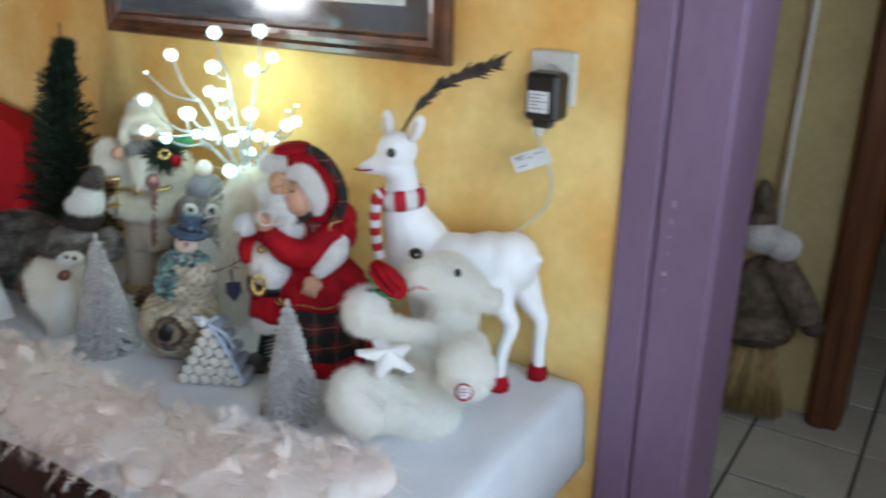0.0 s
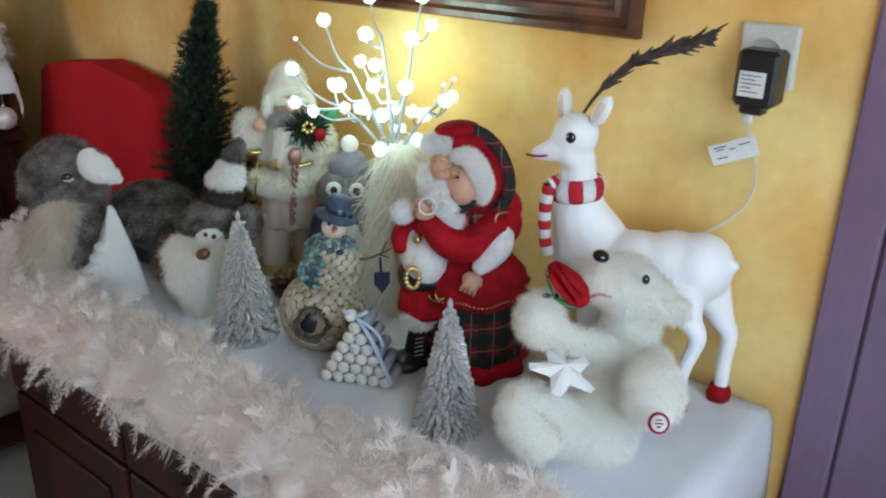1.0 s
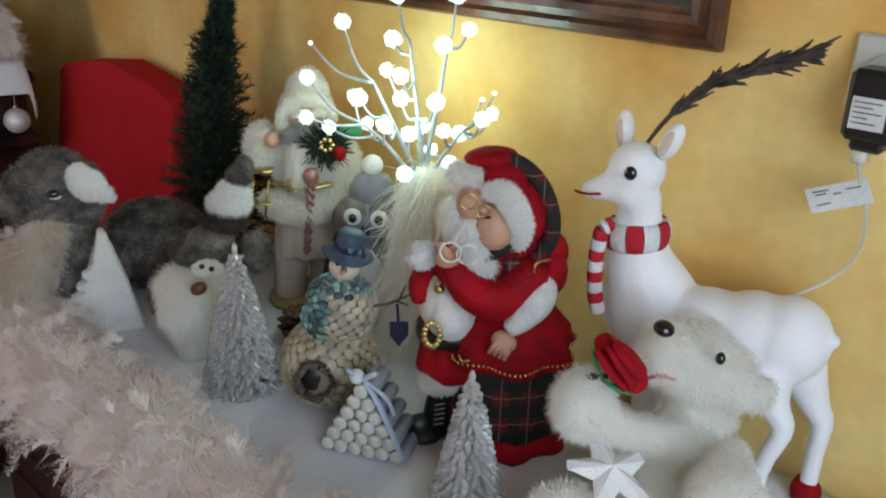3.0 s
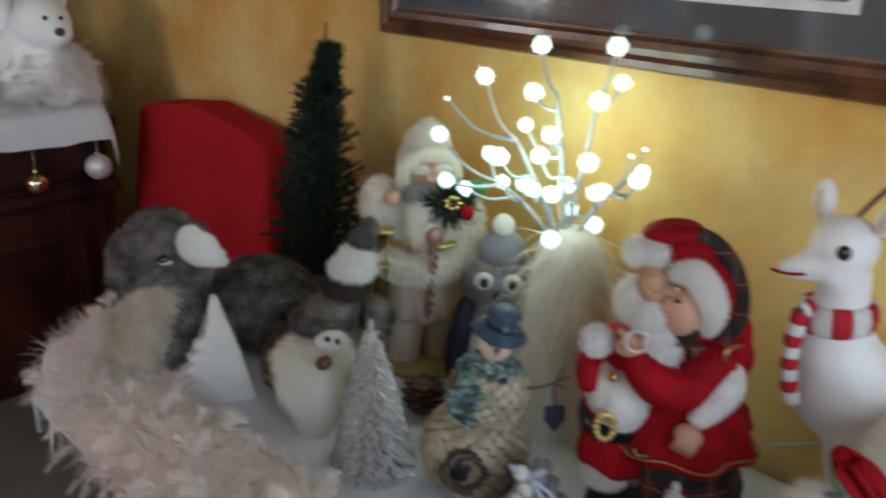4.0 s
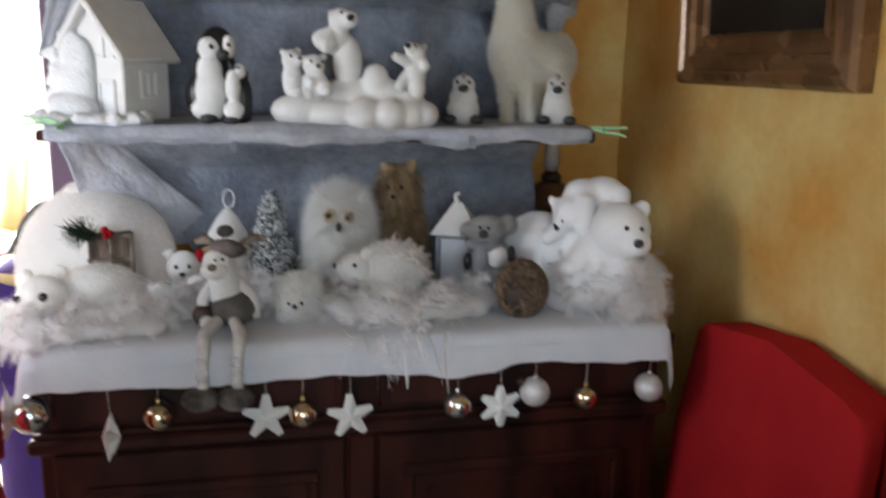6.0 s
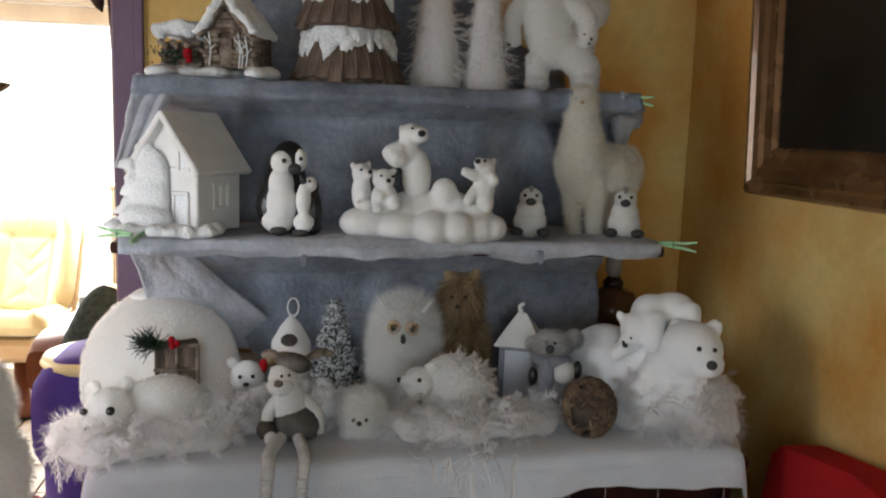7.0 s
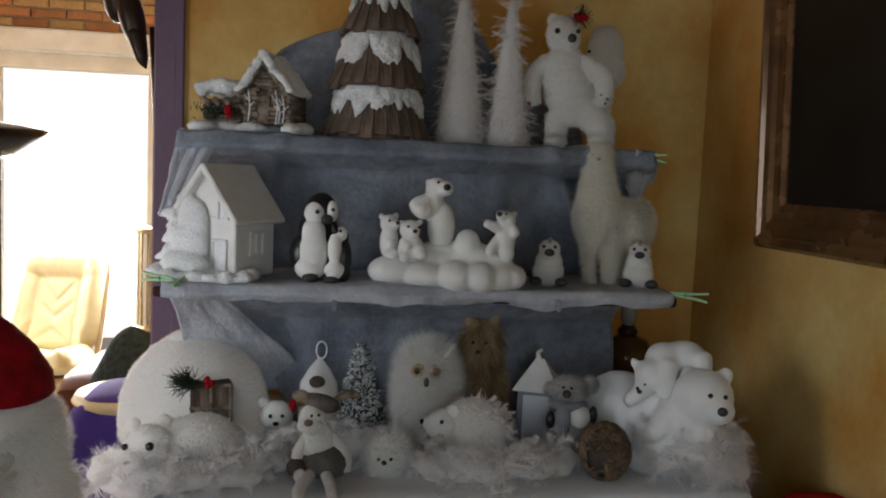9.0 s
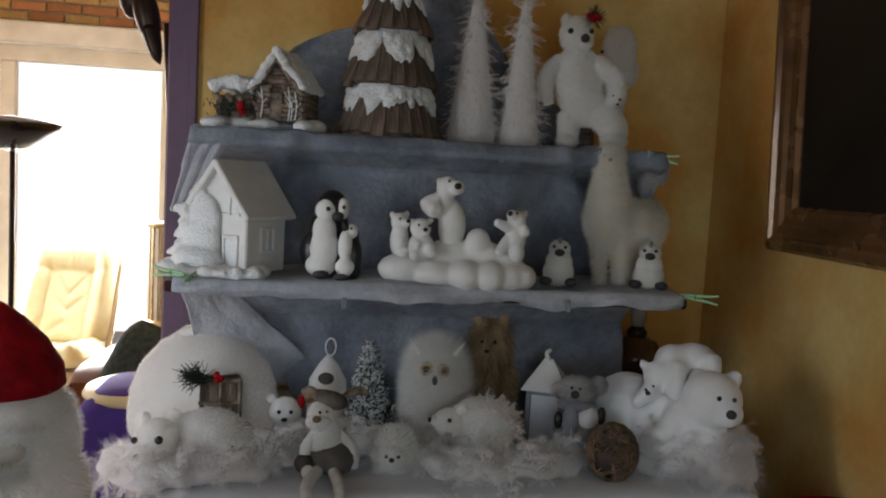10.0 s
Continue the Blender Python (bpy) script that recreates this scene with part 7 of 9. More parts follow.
animal("koala_plush", "grey and white koala plush with grey scarf", "plush koala", (-0.485, -0.575, D1), 73,
       [((0.003, 0, 0.162), (0.0454, 0.0340, 0.0316)), ((0.047, 0.01, 0.174), (0.0215, 0.0140, 0.0215)), ((-0.035, 0.01, 0.156), (0.0191, 0.0120, 0.0191)), ((0.009, 0.006, 0.07), (0.0508, 0.0380, 0.0572))], "koala_fur",
       eyes((-0.01, -0.034, 0.173), r=0.0033) + eyes((0.008, -0.034, 0.172), r=0.0033) + [("nose", "grey_nose", [((-0.002, -0.036, 0.159), (0.0099, 0.0080, 0.0093))], []), ("scarf", "owl_grey", [((0.003, -0.002, 0.129), (0.0455, 0.0400, 0.0164)), ((-0.008, -0.038, 0.1), (0.0174, 0.0100, 0.0398))], [], "grey knitted scarf"),
        ("belly", "fur_white", [((0.029, -0.022, 0.108), (0.0250, 0.0260, 0.0250))], []), ("paw", "black_plastic", [((-0.035, -0.03, 0.097), (0.0100, 0.0120, 0.0200)), ((0.058, -0.02, 0.113), (0.0100, 0.0140, 0.0199))], [])],
       (5200, 0.007, FUR_S), remesh=0.004, soften=3)
s = Shape("twig_brown")
c = np.array((0, 0, 0.060))
for k in range(420):
    d = rng.normal(0, 1, 3)
    d /= np.linalg.norm(d)
    e = np.cross(d, rng.normal(0, 1, 3))
    e /= np.linalg.norm(e)
    hole_at = np.array((-0.2, -0.9, -0.1))
    if np.dot(d, hole_at) > 0.80:
        continue
    rr = np.array((0.052, 0.050, 0.060))
    line = [c + (d * math.cos(a) + e * math.sin(a)) * rr * (1 + rng.normal(0, 0.02)) for a in np.linspace(-0.5, 0.5, 6)]
    if any(np.dot((q - c) / rr, hole_at) > 0.90 for q in line):
        continue
    s.tube(line, [0.0012, 0.0026, 0.003, 0.003, 0.0026, 0.0012], 5)
tb = s.build("twig_ball", None, "brown ball of wound twigs with dark opening", category="twig ball")
tb.matrix_basis = pose(-0.362, -0.525, D1, 0, 0, 70)
Shape("fur_dark").ball((0, 0, 0.06), (0.046, 0.044, 0.054)).build("inside", tb)

# mother bear with cub on her back
bb = animal("bear_with_cub", "white flocked polar bear lying with cub on its back", "bear figure", (-0.41, -0.325, D1), 64,
            [((0.03, -0.045, 0.179), (0.0649, 0.0600, 0.0613)), ((0.063, -0.078, 0.162), (0.0341, 0.0300, 0.0294)), ((-0, -0.03, 0.22), (0.0206, 0.0120, 0.0206), (0, -15, 0)), ((0.072, -0.03, 0.225), (0.0180, 0.0120, 0.0204), (0, 18, 0)),
             ((-0.009, -0.03, 0.13), (0.0586, 0.0550, 0.0586)), ((-0.06, 0.02, 0.103), (0.0885, 0.0650, 0.0911)), ((-0.151, 0.06, 0.092), (0.0943, 0.0700, 0.1021)), ((-0.179, 0.05, 0.044), (0.0682, 0.0600, 0.0787)),
             ((-0.042, -0.04, 0.065), (0.0735, 0.0500, 0.0588)), ((0.016, -0.05, 0.077), (0.0664, 0.0500, 0.0543))], "glitter_white",
            eyes((0.045, -0.0985, 0.196), r=0.0055) + eyes((0.075, -0.087, 0.194), r=0.0050) + [("nose", "grey_nose", [((0.071, -0.105, 0.167), (0.0110, 0.0080, 0.0098))], []), ("muzzle", "glitter_white", [((0.067, -0.088, 0.158), (0.0222, 0.0200, 0.0210))], [])],
            remesh=0.0045, soften=4, tubes=[([(-0.035, -0.05, 0.131), (-0.055, -0.07, 0.103), (-0.071, -0.085, 0.096)], [0.0316, 0.0266, 0.0192])])
s = Shape("glitter_white")
for c, rr, *t in (((-0.013, 0.03, 0.238), (0.0551, 0.0420, 0.0464)), ((-0.058, 0.015, 0.239), (0.0426, 0.0380, 0.0401)), ((-0.083, -0.015, 0.207), (0.0348, 0.0340, 0.0372)), ((-0.096, -0.042, 0.188), (0.0184, 0.0160, 0.0172)), ((-0.119, -0.012, 0.23), (0.0112, 0.0080, 0.0150), (0, -20, 0)), ((-0.066, 0, 0.241), (0.0112, 0.0080, 0.0125))):
    s.ball(c, rr, t[0] if t else (0, 0, 0))
for path, radii in (([(-0.088, -0.02, 0.179), (-0.11, -0.035, 0.164), (-0.127, -0.04, 0.146)], [0.0211, 0.0186, 0.0149]), ([(-0.047, -0.015, 0.234), (-0.045, -0.04, 0.202), (-0.05, -0.05, 0.174)], [0.0246, 0.0207, 0.0170]), ([(0.019, 0.01, 0.25), (0.029, -0.01, 0.227)], [0.0296, 0.0207])):
    s.tube(path, radii, 12)
cub = s.build("cub", bb, "white cub asleep on its back", remesh=0.0055, soften=14)
for c in ((-0.091, -0.051, 0.193), (-0.105, -0.052, 0.184)):
    Shape("black_shine").ball(c, 0.0042, (0, 0, 0), 0, 8, 6).build("eye", cub)
Shape("grey_nose").ball((-0.101, -0.057, 0.178), (0.006, 0.005, 0.005), (0, 0, 0), 0, 10, 6).build("nose", cub)
s = Shape("lamp_amber").lathe([(0.05, 0), (0.062, 0.02), (0.03, 0.05), (0.02, 0.09), (0.07, 0.12), (0.078, 0.16), (0.055, 0.20), (0.02, 0.215)], (0, 0, 0), 24)
ol = thing("oil_lamp", "old brown glass oil lamp behind the white bear", "oil lamp", -0.88, -0.29, D1, 0)
s.build("reservoir", ol)
Shape("bronze").lathe([(0.026, 0.213), (0.028, 0.225), (0.016, 0.24)], (0, 0, 0), 16).build("burner", ol)
gl = Shape("socket_plastic").lathe([(0.014, 0.24), (0.022, 0.26), (0.018, 0.32), (0.017, 0.40), (0.0155, 0.40), (0.0165, 0.32), (0.0205, 0.26), (0.012, 0.24)], (0, 0, 0), 20)
MATS["lamp_glass"] = MATS["crystal"]
gl.mats = ["lamp_glass"]
gl.build("chimney", ol, "clear glass chimney")

boa("feather_boa", "white feather boa along the dresser's edge", [(-0.42, -1.56, D1 - 0.012), (-0.33, -1.46, D1), (-0.37, -1.28, D1), (-0.50, -1.18, D1), (-0.52, -1.05, D1), (-0.40, -0.88, D1), (-0.36, -0.78, D1), (-0.38, -0.68, D1), (-0.48, -0.56, D1)], 0.082, 0.076, 380, 0.048, across=(-1, 0, 0), hang=0.3, fluff=0.028, hairs=36000, mat="feather_cool")
boa("feather_boa", "white feathers heaped below the mother bear", [(-0.42, -0.43, D1), (-0.36, -0.38, D1 + 0.005), (-0.325, -0.31, D1 + 0.005), (-0.36, -0.245, D1), (-0.46, -0.235, D1)], 0.066, 0.135, 190, 0.050, across=(-1, 0, 0), hang=0.3, fluff=0.028, hairs=20000, mat="feather_cool")
for k in range(7):
    y = -0.87 + 0.17 * k / 6 + rng.normal(0, 0.008)
    pl = Shape("feather_cool").feathers([(-0.272, y, D1 + 0.004)] * 2, 0.045, 0, 14, 0.8, 0.0006, [(0.8, rng.normal(0, 0.3), 0.0)] * 2, 1.0)
    pl.vanes([(-0.268, y, D1 + 0.002)], 0.05, [(0.9, rng.normal(0, 0.3), -0.1)], 0, 0.10, 1.1)
    pl.build("loose_feather", None, "loose white feather hanging over the dresser cloth", category="feather", group="loose feathers")

# ---- middle shelf ----
hs = thing("foam_house", "white styrofoam house with snow heaped against it", "ornament house", -0.522, -1.307, D2, 56)
HW, HD, HE, HA = 0.165, 0.130, 0.130, 0.236   # its width, depth, eaves and ridge
s = Shape("foam_white").box((-HW, 0.0, 0.0), (0.0, HD, HE), 0.003).slab([(-HW, HE), (0.0, HE), (-HW / 2, HA - 0.008)], 0.0, HD)
s.build("wall_body", hs, "", False)
slope = math.degrees(math.atan2(HA - HE, HW / 2))
for sg in (-1, 1):
    rf = Shape("foam_white").box((-0.004, -0.022, -0.006), (0.152, HD + 0.022, 0.008), 0.004)
    rf.build("roof", hs, "", False, at=pose(-HW / 2, 0, HA, 0, slope if sg > 0 else 180 - slope, 0))
for x0, x1, z0, z1 in ((-0.046, -0.026, 0.128, 0.162), (-0.060, -0.030, 0.012, 0.074)):
    fr = Shape("foam_white").box((x0 - 0.006, -0.006, z0 - 0.004), (x0, 0.001, z1 + 0.006), 0.002).box((x1, -0.006, z0 - 0.004), (x1 + 0.006, 0.001, z1 + 0.006), 0.002).box((x0 - 0.006, -0.007, z1), (x1 + 0.006, 0.001, z1 + 0.008), 0.002)
    fr.build("front_frame", hs, "", False)
    Shape("snow_flock").box((x0, -0.002, z0), (x1, 0.0008, z1), 0.0005).build("front_panel", hs, "", False)
fr = Shape("foam_white")
for y0, y1, z0, z1 in ((0.040, 0.047, 0.045, 0.100), (0.083, 0.090, 0.045, 0.100), (0.047, 0.083, 0.093, 0.100), (0.047, 0.083, 0.045, 0.052), (0.062, 0.067, 0.052, 0.093)):
    fr.box((-0.001, y0, z0), (0.005, y1, z1), 0.0018)
fr.build("side_window", hs, "", False)
Shape("foam_white").box((-0.012, -0.010, 0.0), (0.004, 0.004, HE + 0.002), 0.003).build("corner_post", hs, "", False)
s = Shape("snow_flock").ball((-0.085, -0.005, 0.003), (0.135, 0.085, 0.014), (0, 0, 0), 0)
for k in range(34):
    a = rng.uniform(0, 2 * math.pi)
    s.ball((-0.085 + 0.118 * math.cos(a), -0.005 + 0.072 * math.sin(a), 0.007), (rng.uniform(0.014, 0.028), rng.uniform(0.012, 0.022), rng.uniform(0.009, 0.018)), (0, 0, rng.uniform(0, 90)), 0, 10, 6)
s.build("snow_base", hs, remesh=0.005, soften=2)
s = Shape("snow_flock")
for form in (((-0.113, -0.008, 0.108), (0.0415, 0.0200, 0.0603)),
             ((-0.118, -0.012, 0.063), (0.0503, 0.0260, 0.0579)),
             ((-0.118, -0.024, 0.024), (0.0627, 0.0400, 0.0326)),
             ((-0.132, -0.004, 0.161), (0.0202, 0.0160, 0.0328)),
             ((-0.15, -0.004, 0.164), (0.0101, 0.0140, 0.0127)),
             ((-0.168, -0.02, 0.008), (0.0432, 0.0300, 0.0165)),
             ((-0.154, -0.015, 0.096), (0.0202, 0.0200, 0.0177)),
             ((-0.167, -0.015, 0.051), (0.0203, 0.0200, 0.0153))):
    s.ball(*form)
for path, radii in (([(-0.15, -0.012, 0.131), (-0.18, -0.012, 0.131), (-0.21, -0.012, 0.127)], [0.0177, 0.0127, 0.0051]),
                    ([(-0.154, -0.015, 0.09), (-0.178, -0.015, 0.078), (-0.193, -0.015, 0.067)], [0.0164, 0.0102, 0.0038]),
                    ([(-0.152, -0.015, 0.052), (-0.18, -0.015, 0.042), (-0.21, -0.015, 0.03)], [0.0165, 0.0115, 0.0064]),
                    ([(-0.138, -0.02, 0.026), (-0.174, -0.02, 0.015), (-0.206, -0.02, 0.005)], [0.0177, 0.0153, 0.0103]),
                    ([(-0.149, -0.012, 0.109), (-0.172, -0.012, 0.106), (-0.185, -0.012, 0.098)], [0.0152, 0.0089, 0.0038])):
    s.tube(path, radii, 10)
s.build("snow_drift", hs, "jagged drift of snow", remesh=0.0035, soften=9)

pp = animal("penguin_pair", "black and white foam penguin with its chick", "penguin figure", (-0.545, -1.12, D2), 86,
            [((-0.027, 0.008, 0.054), (0.0545, 0.0360, 0.0570)), ((-0.018, 0.008, 0.104), (0.0445, 0.0340, 0.0544)), ((-0.012, 0, 0.148), (0.0356, 0.0320, 0.0430))], "black_plastic",
            [("face", "foam_white", [((-0.023, -0.02, 0.146), (0.0243, 0.0180, 0.0243)), ((0.013, -0.018, 0.151), (0.0134, 0.0180, 0.0231))], []), ("eye", "black_shine", [((-0.018, -0.0405, 0.15), (0.0050, 0.0030, 0.0050)), ((0.015, -0.0365, 0.155), (0.0043, 0.0030, 0.0046))], []),
             ("beak", "grey_nose", [((0.003, -0.038, 0.135), (0.0133, 0.0120, 0.0102))], []), ("foot", "grey_nose", [((-0.028, -0.04, 0.009), (0.0182, 0.0140, 0.0097))], [])], remesh=0.0035, soften=3)
s = Shape("foam_white")
for c, rr in (((-0.025, -0.018, 0.102), (0.0268, 0.0220, 0.0366)), ((-0.024, -0.02, 0.063), (0.0317, 0.0240, 0.0488)), ((-0.031, -0.02, 0.026), (0.0342, 0.0260, 0.0244))):
    s.ball(c, rr)
s.build("belly", pp, remesh=0.0035, soften=4)
s = Shape("black_plastic")
for c, rr in (((0.041, -0.022, 0.048), (0.0171, 0.0220, 0.0465)), ((0.036, -0.024, 0.02), (0.0220, 0.0240, 0.0220)), ((0.035, -0.02, 0.097), (0.0159, 0.0140, 0.0171))):
    s.ball(c, rr)
ck_ = s.build("chick", pp, "black and white chick leaning on its parent", remesh=0.0035, soften=3)
s = Shape("foam_white")
for c, rr in (((0.034, -0.03, 0.104), (0.0140, 0.0130, 0.0158)), ((0.021, -0.036, 0.072), (0.0157, 0.0150, 0.0363)), ((0.023, -0.036, 0.026), (0.0231, 0.0200, 0.0206))):
    s.ball(c, rr)
s.build("chick_belly", ck_, remesh=0.0032, soften=4)
Shape("black_shine").ball((0.033, -0.0445, 0.111), 0.0032, (0, 0, 0), 0, 8, 6).build("chick_eye", ck_)
Shape("black_plastic").tube([(0.022, -0.036, 0.107), (0.018, -0.038, 0.117), (0.013, -0.036, 0.127)], [0.0075, 0.0055, 0.0015], 10).build("chick_beak", ck_)
Shape("grey_nose").ball((0.016, -0.05, 0.006), (0.017, 0.013, 0.008)).build("chick_foot", ck_)

fam = thing("bear_family", "white foam polar bear family on a snow mound", "bear figure", -0.515, -0.855, D2, 81)
s = Shape("foam_white")
for c, r in (((-0.118, 0, 0.025), (0.0584, 0.0500, 0.0348)), ((-0.048, 0, 0.019), (0.0646, 0.0600, 0.0335)), ((0.019, -0.02, 0.02), (0.0442, 0.0550, 0.0369)), ((0.073, -0.03, 0.022), (0.0366, 0.0450, 0.0342)), ((0.113, -0.01, 0.022), (0.0419, 0.0450, 0.0321)),
             ((0.144, -0.005, 0.023), (0.0309, 0.0400, 0.0272)), ((-0.013, 0.02, 0.055), (0.0652, 0.0400, 0.0426)), ((0.056, 0.015, 0.056), (0.0550, 0.0400, 0.0400)), ((0.106, 0.01, 0.047), (0.0399, 0.0350, 0.0324)), ((0.042, 0, 0.092), (0.0285, 0.0280, 0.0322))):
    s.ball(c, r)
s.build("snow_mound", fam, remesh=0.005, soften=4)


def foam_bear(body, limbs, eyes_at, nose_at, nose_r):
    """A smooth foam bear of rounded forms, with its dark eyes and nose."""
    s = Shape("foam_white")
    for c, rr in body:
        s.ball(c, rr)
    for path, radii in limbs:
        s.tube(path, radii, 10)
    bear_ = s.build("bear", fam, "", remesh=0.0034, soften=3)
    for c in eyes_at:
        Shape("black_shine").ball(c, 0.0030, (0, 0, 0), 0, 8, 6).build("eye", bear_)
    Shape("black_plastic").ball(nose_at, (nose_r, nose_r * 0.8, nose_r * 0.9), (0, 0, 0), 0, 10, 6).build("nose", bear_)


foam_bear([((-0.017, 0.015, 0.125), (0.0311, 0.0300, 0.0573)), ((-0.039, 0.015, 0.171), (0.0286, 0.0280, 0.0348)), ((-0.03, 0, 0.209), (0.0258, 0.0240, 0.0246)), ((-0.011, -0.018, 0.21), (0.0183, 0.0160, 0.0171)), ((-0.049, 0.008, 0.221), (0.0086, 0.0060, 0.0086)), ((-0.058, -0.012, 0.162), (0.0208, 0.0180, 0.0208))],
          [([(-0.05, 0, 0.179), (-0.073, -0.008, 0.17), (-0.055, -0.02, 0.159)], [0.0185, 0.0172, 0.0159])], [(-0.027, -0.022, 0.223)], (-0.008, -0.034, 0.213), 0.0082)
foam_bear([((-0.13, 0, 0.088), (0.0211, 0.0220, 0.0397)), ((-0.13, -0.004, 0.128), (0.0210, 0.0200, 0.0210)), ((-0.116, -0.018, 0.128), (0.0110, 0.0100, 0.0098)), ((-0.149, 0.004, 0.143), (0.0074, 0.0050, 0.0074)), ((-0.117, 0.004, 0.146), (0.0074, 0.0050, 0.0074)), ((-0.121, -0.018, 0.064), (0.0172, 0.0140, 0.0123))],
          [([(-0.138, -0.008, 0.101), (-0.122, -0.02, 0.086)], [0.0099, 0.0086])], [(-0.129, -0.023, 0.136)], (-0.111, -0.026, 0.132), 0.0048)
foam_bear([((-0.081, -0.015, 0.076), (0.0295, 0.0240, 0.0320)), ((-0.084, -0.02, 0.118), (0.0233, 0.0210, 0.0220)), ((-0.074, -0.036, 0.112), (0.0121, 0.0100, 0.0109)), ((-0.104, -0.01, 0.132), (0.0074, 0.0050, 0.0074)), ((-0.064, -0.01, 0.135), (0.0074, 0.0050, 0.0074))],
          [([(-0.1, -0.025, 0.092), (-0.084, -0.038, 0.08)], [0.0110, 0.0097]), ([(-0.06, -0.03, 0.076), (-0.056, -0.045, 0.063)], [0.0146, 0.0109]), ([(-0.092, -0.03, 0.064), (-0.095, -0.04, 0.057)], [0.0134, 0.0109])], [(-0.087, -0.0405, 0.126), (-0.064, -0.039, 0.125)], (-0.072, -0.0465, 0.117), 0.0054)
foam_bear([((0.123, 0, 0.103), (0.0235, 0.0240, 0.0371)), ((0.124, -0.004, 0.146), (0.0209, 0.0200, 0.0209)), ((0.112, -0.018, 0.157), (0.0134, 0.0120, 0.0122)), ((0.142, 0.004, 0.16), (0.0074, 0.0050, 0.0086)), ((0.127, -0.01, 0.075), (0.0185, 0.0180, 0.0221))],
          [([(0.109, -0.008, 0.127), (0.091, -0.018, 0.135), (0.079, -0.022, 0.14)], [0.0123, 0.0110, 0.0098]), ([(0.137, -0.008, 0.129), (0.145, -0.018, 0.118)], [0.0123, 0.0110]), ([(0.108, -0.005, 0.102), (0.094, -0.015, 0.084), (0.09, -0.02, 0.074)], [0.0136, 0.0123, 0.0110])], [(0.122, -0.025, 0.162)], (0.107, -0.0305, 0.161), 0.0062)

for y, rz in ((-0.615, 75), (-0.40, 70)):
    animal("baby_penguin", "small white flocked penguin figure with dark feet", "penguin figure", (-0.555, y, D2), rz, [((0, 0, 0.030), (0.035, 0.031, 0.032)), ((0, 0, 0.052), (0.030, 0.027, 0.030)), ((0, -0.004, 0.082), (0.024, 0.022, 0.022))], "fur_white",
           eyes((-0.013, -0.0265, 0.089), r=0.0038) + eyes((0.012, -0.0265, 0.089), r=0.0038) + [("beak", "grey_nose", [((0, -0.028, 0.076), (0.0115, 0.012, 0.0085))], []), ("cap", "koala_fur", [((0, -0.006, 0.097), (0.0075, 0.018, 0.010), (30, 0, 0))], []),
            ("foot", "grey_nose", [((-0.028, -0.024, 0.010), (0.015, 0.014, 0.010)), ((0.030, -0.022, 0.010), (0.015, 0.014, 0.010))], [])], (3000, 0.004, dict(width=0.0008, jitter=0.35, stand=0.7)), group="baby penguins")

animal("llama_figure", "tall woolly white llama figure", "llama figure", (-0.62, -0.47, D2), 71,
       [((-0.018, 0, 0.307), (0.0293, 0.0280, 0.0266)), ((-0.018, -0.022, 0.29), (0.0184, 0.0160, 0.0158)), ((-0.012, 0, 0.147), (0.0536, 0.0500, 0.0616)), ((0.046, 0.04, 0.138), (0.0625, 0.0550, 0.0625)), ((0.084, 0.07, 0.142), (0.0384, 0.0450, 0.0577)), ((0.001, 0.01, 0.116), (0.0485, 0.0450, 0.0404))], "fur_cream",
       eyes((-0.033, -0.026, 0.3), r=0.0022) + eyes((-0.004, -0.026, 0.301), r=0.0022) + [("nose", "fur_tan", [((-0.018, -0.04, 0.291), (0.0052, 0.0030, 0.0039))], [])],
       (42000, 0.016, dict(width=0.0006, jitter=0.40, comb=(0, 0, -0.6), stand=0.8)), remesh=0.005, soften=4,
       tubes=[([(-0.018, 0, 0.307), (-0.017, 0.004, 0.256), (-0.015, 0.004, 0.21), (-0.011, 0.004, 0.156)], [0.0306, 0.0347, 0.0455, 0.0590]), ([(-0.029, -0.004, 0.102), (-0.026, -0.006, 0.048), (-0.021, -0.006, -0.015)], [0.0215, 0.0134, 0.0108]), ([(0.017, -0.006, 0.105), (0.021, -0.01, 0.052), (0.024, -0.01, -0.006)], [0.0254, 0.0160, 0.0120]), ([(0.089, 0.07, 0.112), (0.099, 0.07, 0.016)], [0.0206, 0.0124]), ([(0.049, 0.08, 0.109), (0.056, 0.08, 0.011)], [0.0208, 0.0125])])

# ---- top shelf ----
cb = thing("log_cabin", "snow covered log cabin ornament with lean-to shed", "ornament house", -0.745, -1.315, D3, 72)
s = Shape("snow_flock")
for k in range(30):
    x = rng.uniform(-0.10, 0.155)
    s.ball((x, rng.uniform(-0.07, 0.05), 0.010), (rng.uniform(0.024, 0.04), rng.uniform(0.02, 0.035), rng.uniform(0.012, 0.020)), (0, 0, 0), 0, 12, 8)
s.build("snow_base", cb, remesh=0.005, soften=3)
CE, CA, CX, CH = 0.098, 0.168, 0.068, 0.056     # eaves, ridge, middle, half width


def cabin_log(x0, x1, y, z, r):
    bend = [rng.normal(0, 0.0018) for _ in range(3)]
    Shape("log_wood").tube([(x0 + rng.uniform(-0.007, 0.007), y + bend[0], z + bend[1]), ((x0 + x1) / 2, y - 0.001, z + bend[2]), (x1 + rng.uniform(-0.007, 0.007), y, z - bend[1])], [r * rng.uniform(0.75, 1.1), r, r * rng.uniform(0.75, 1.1)], 7).build("log", cb)


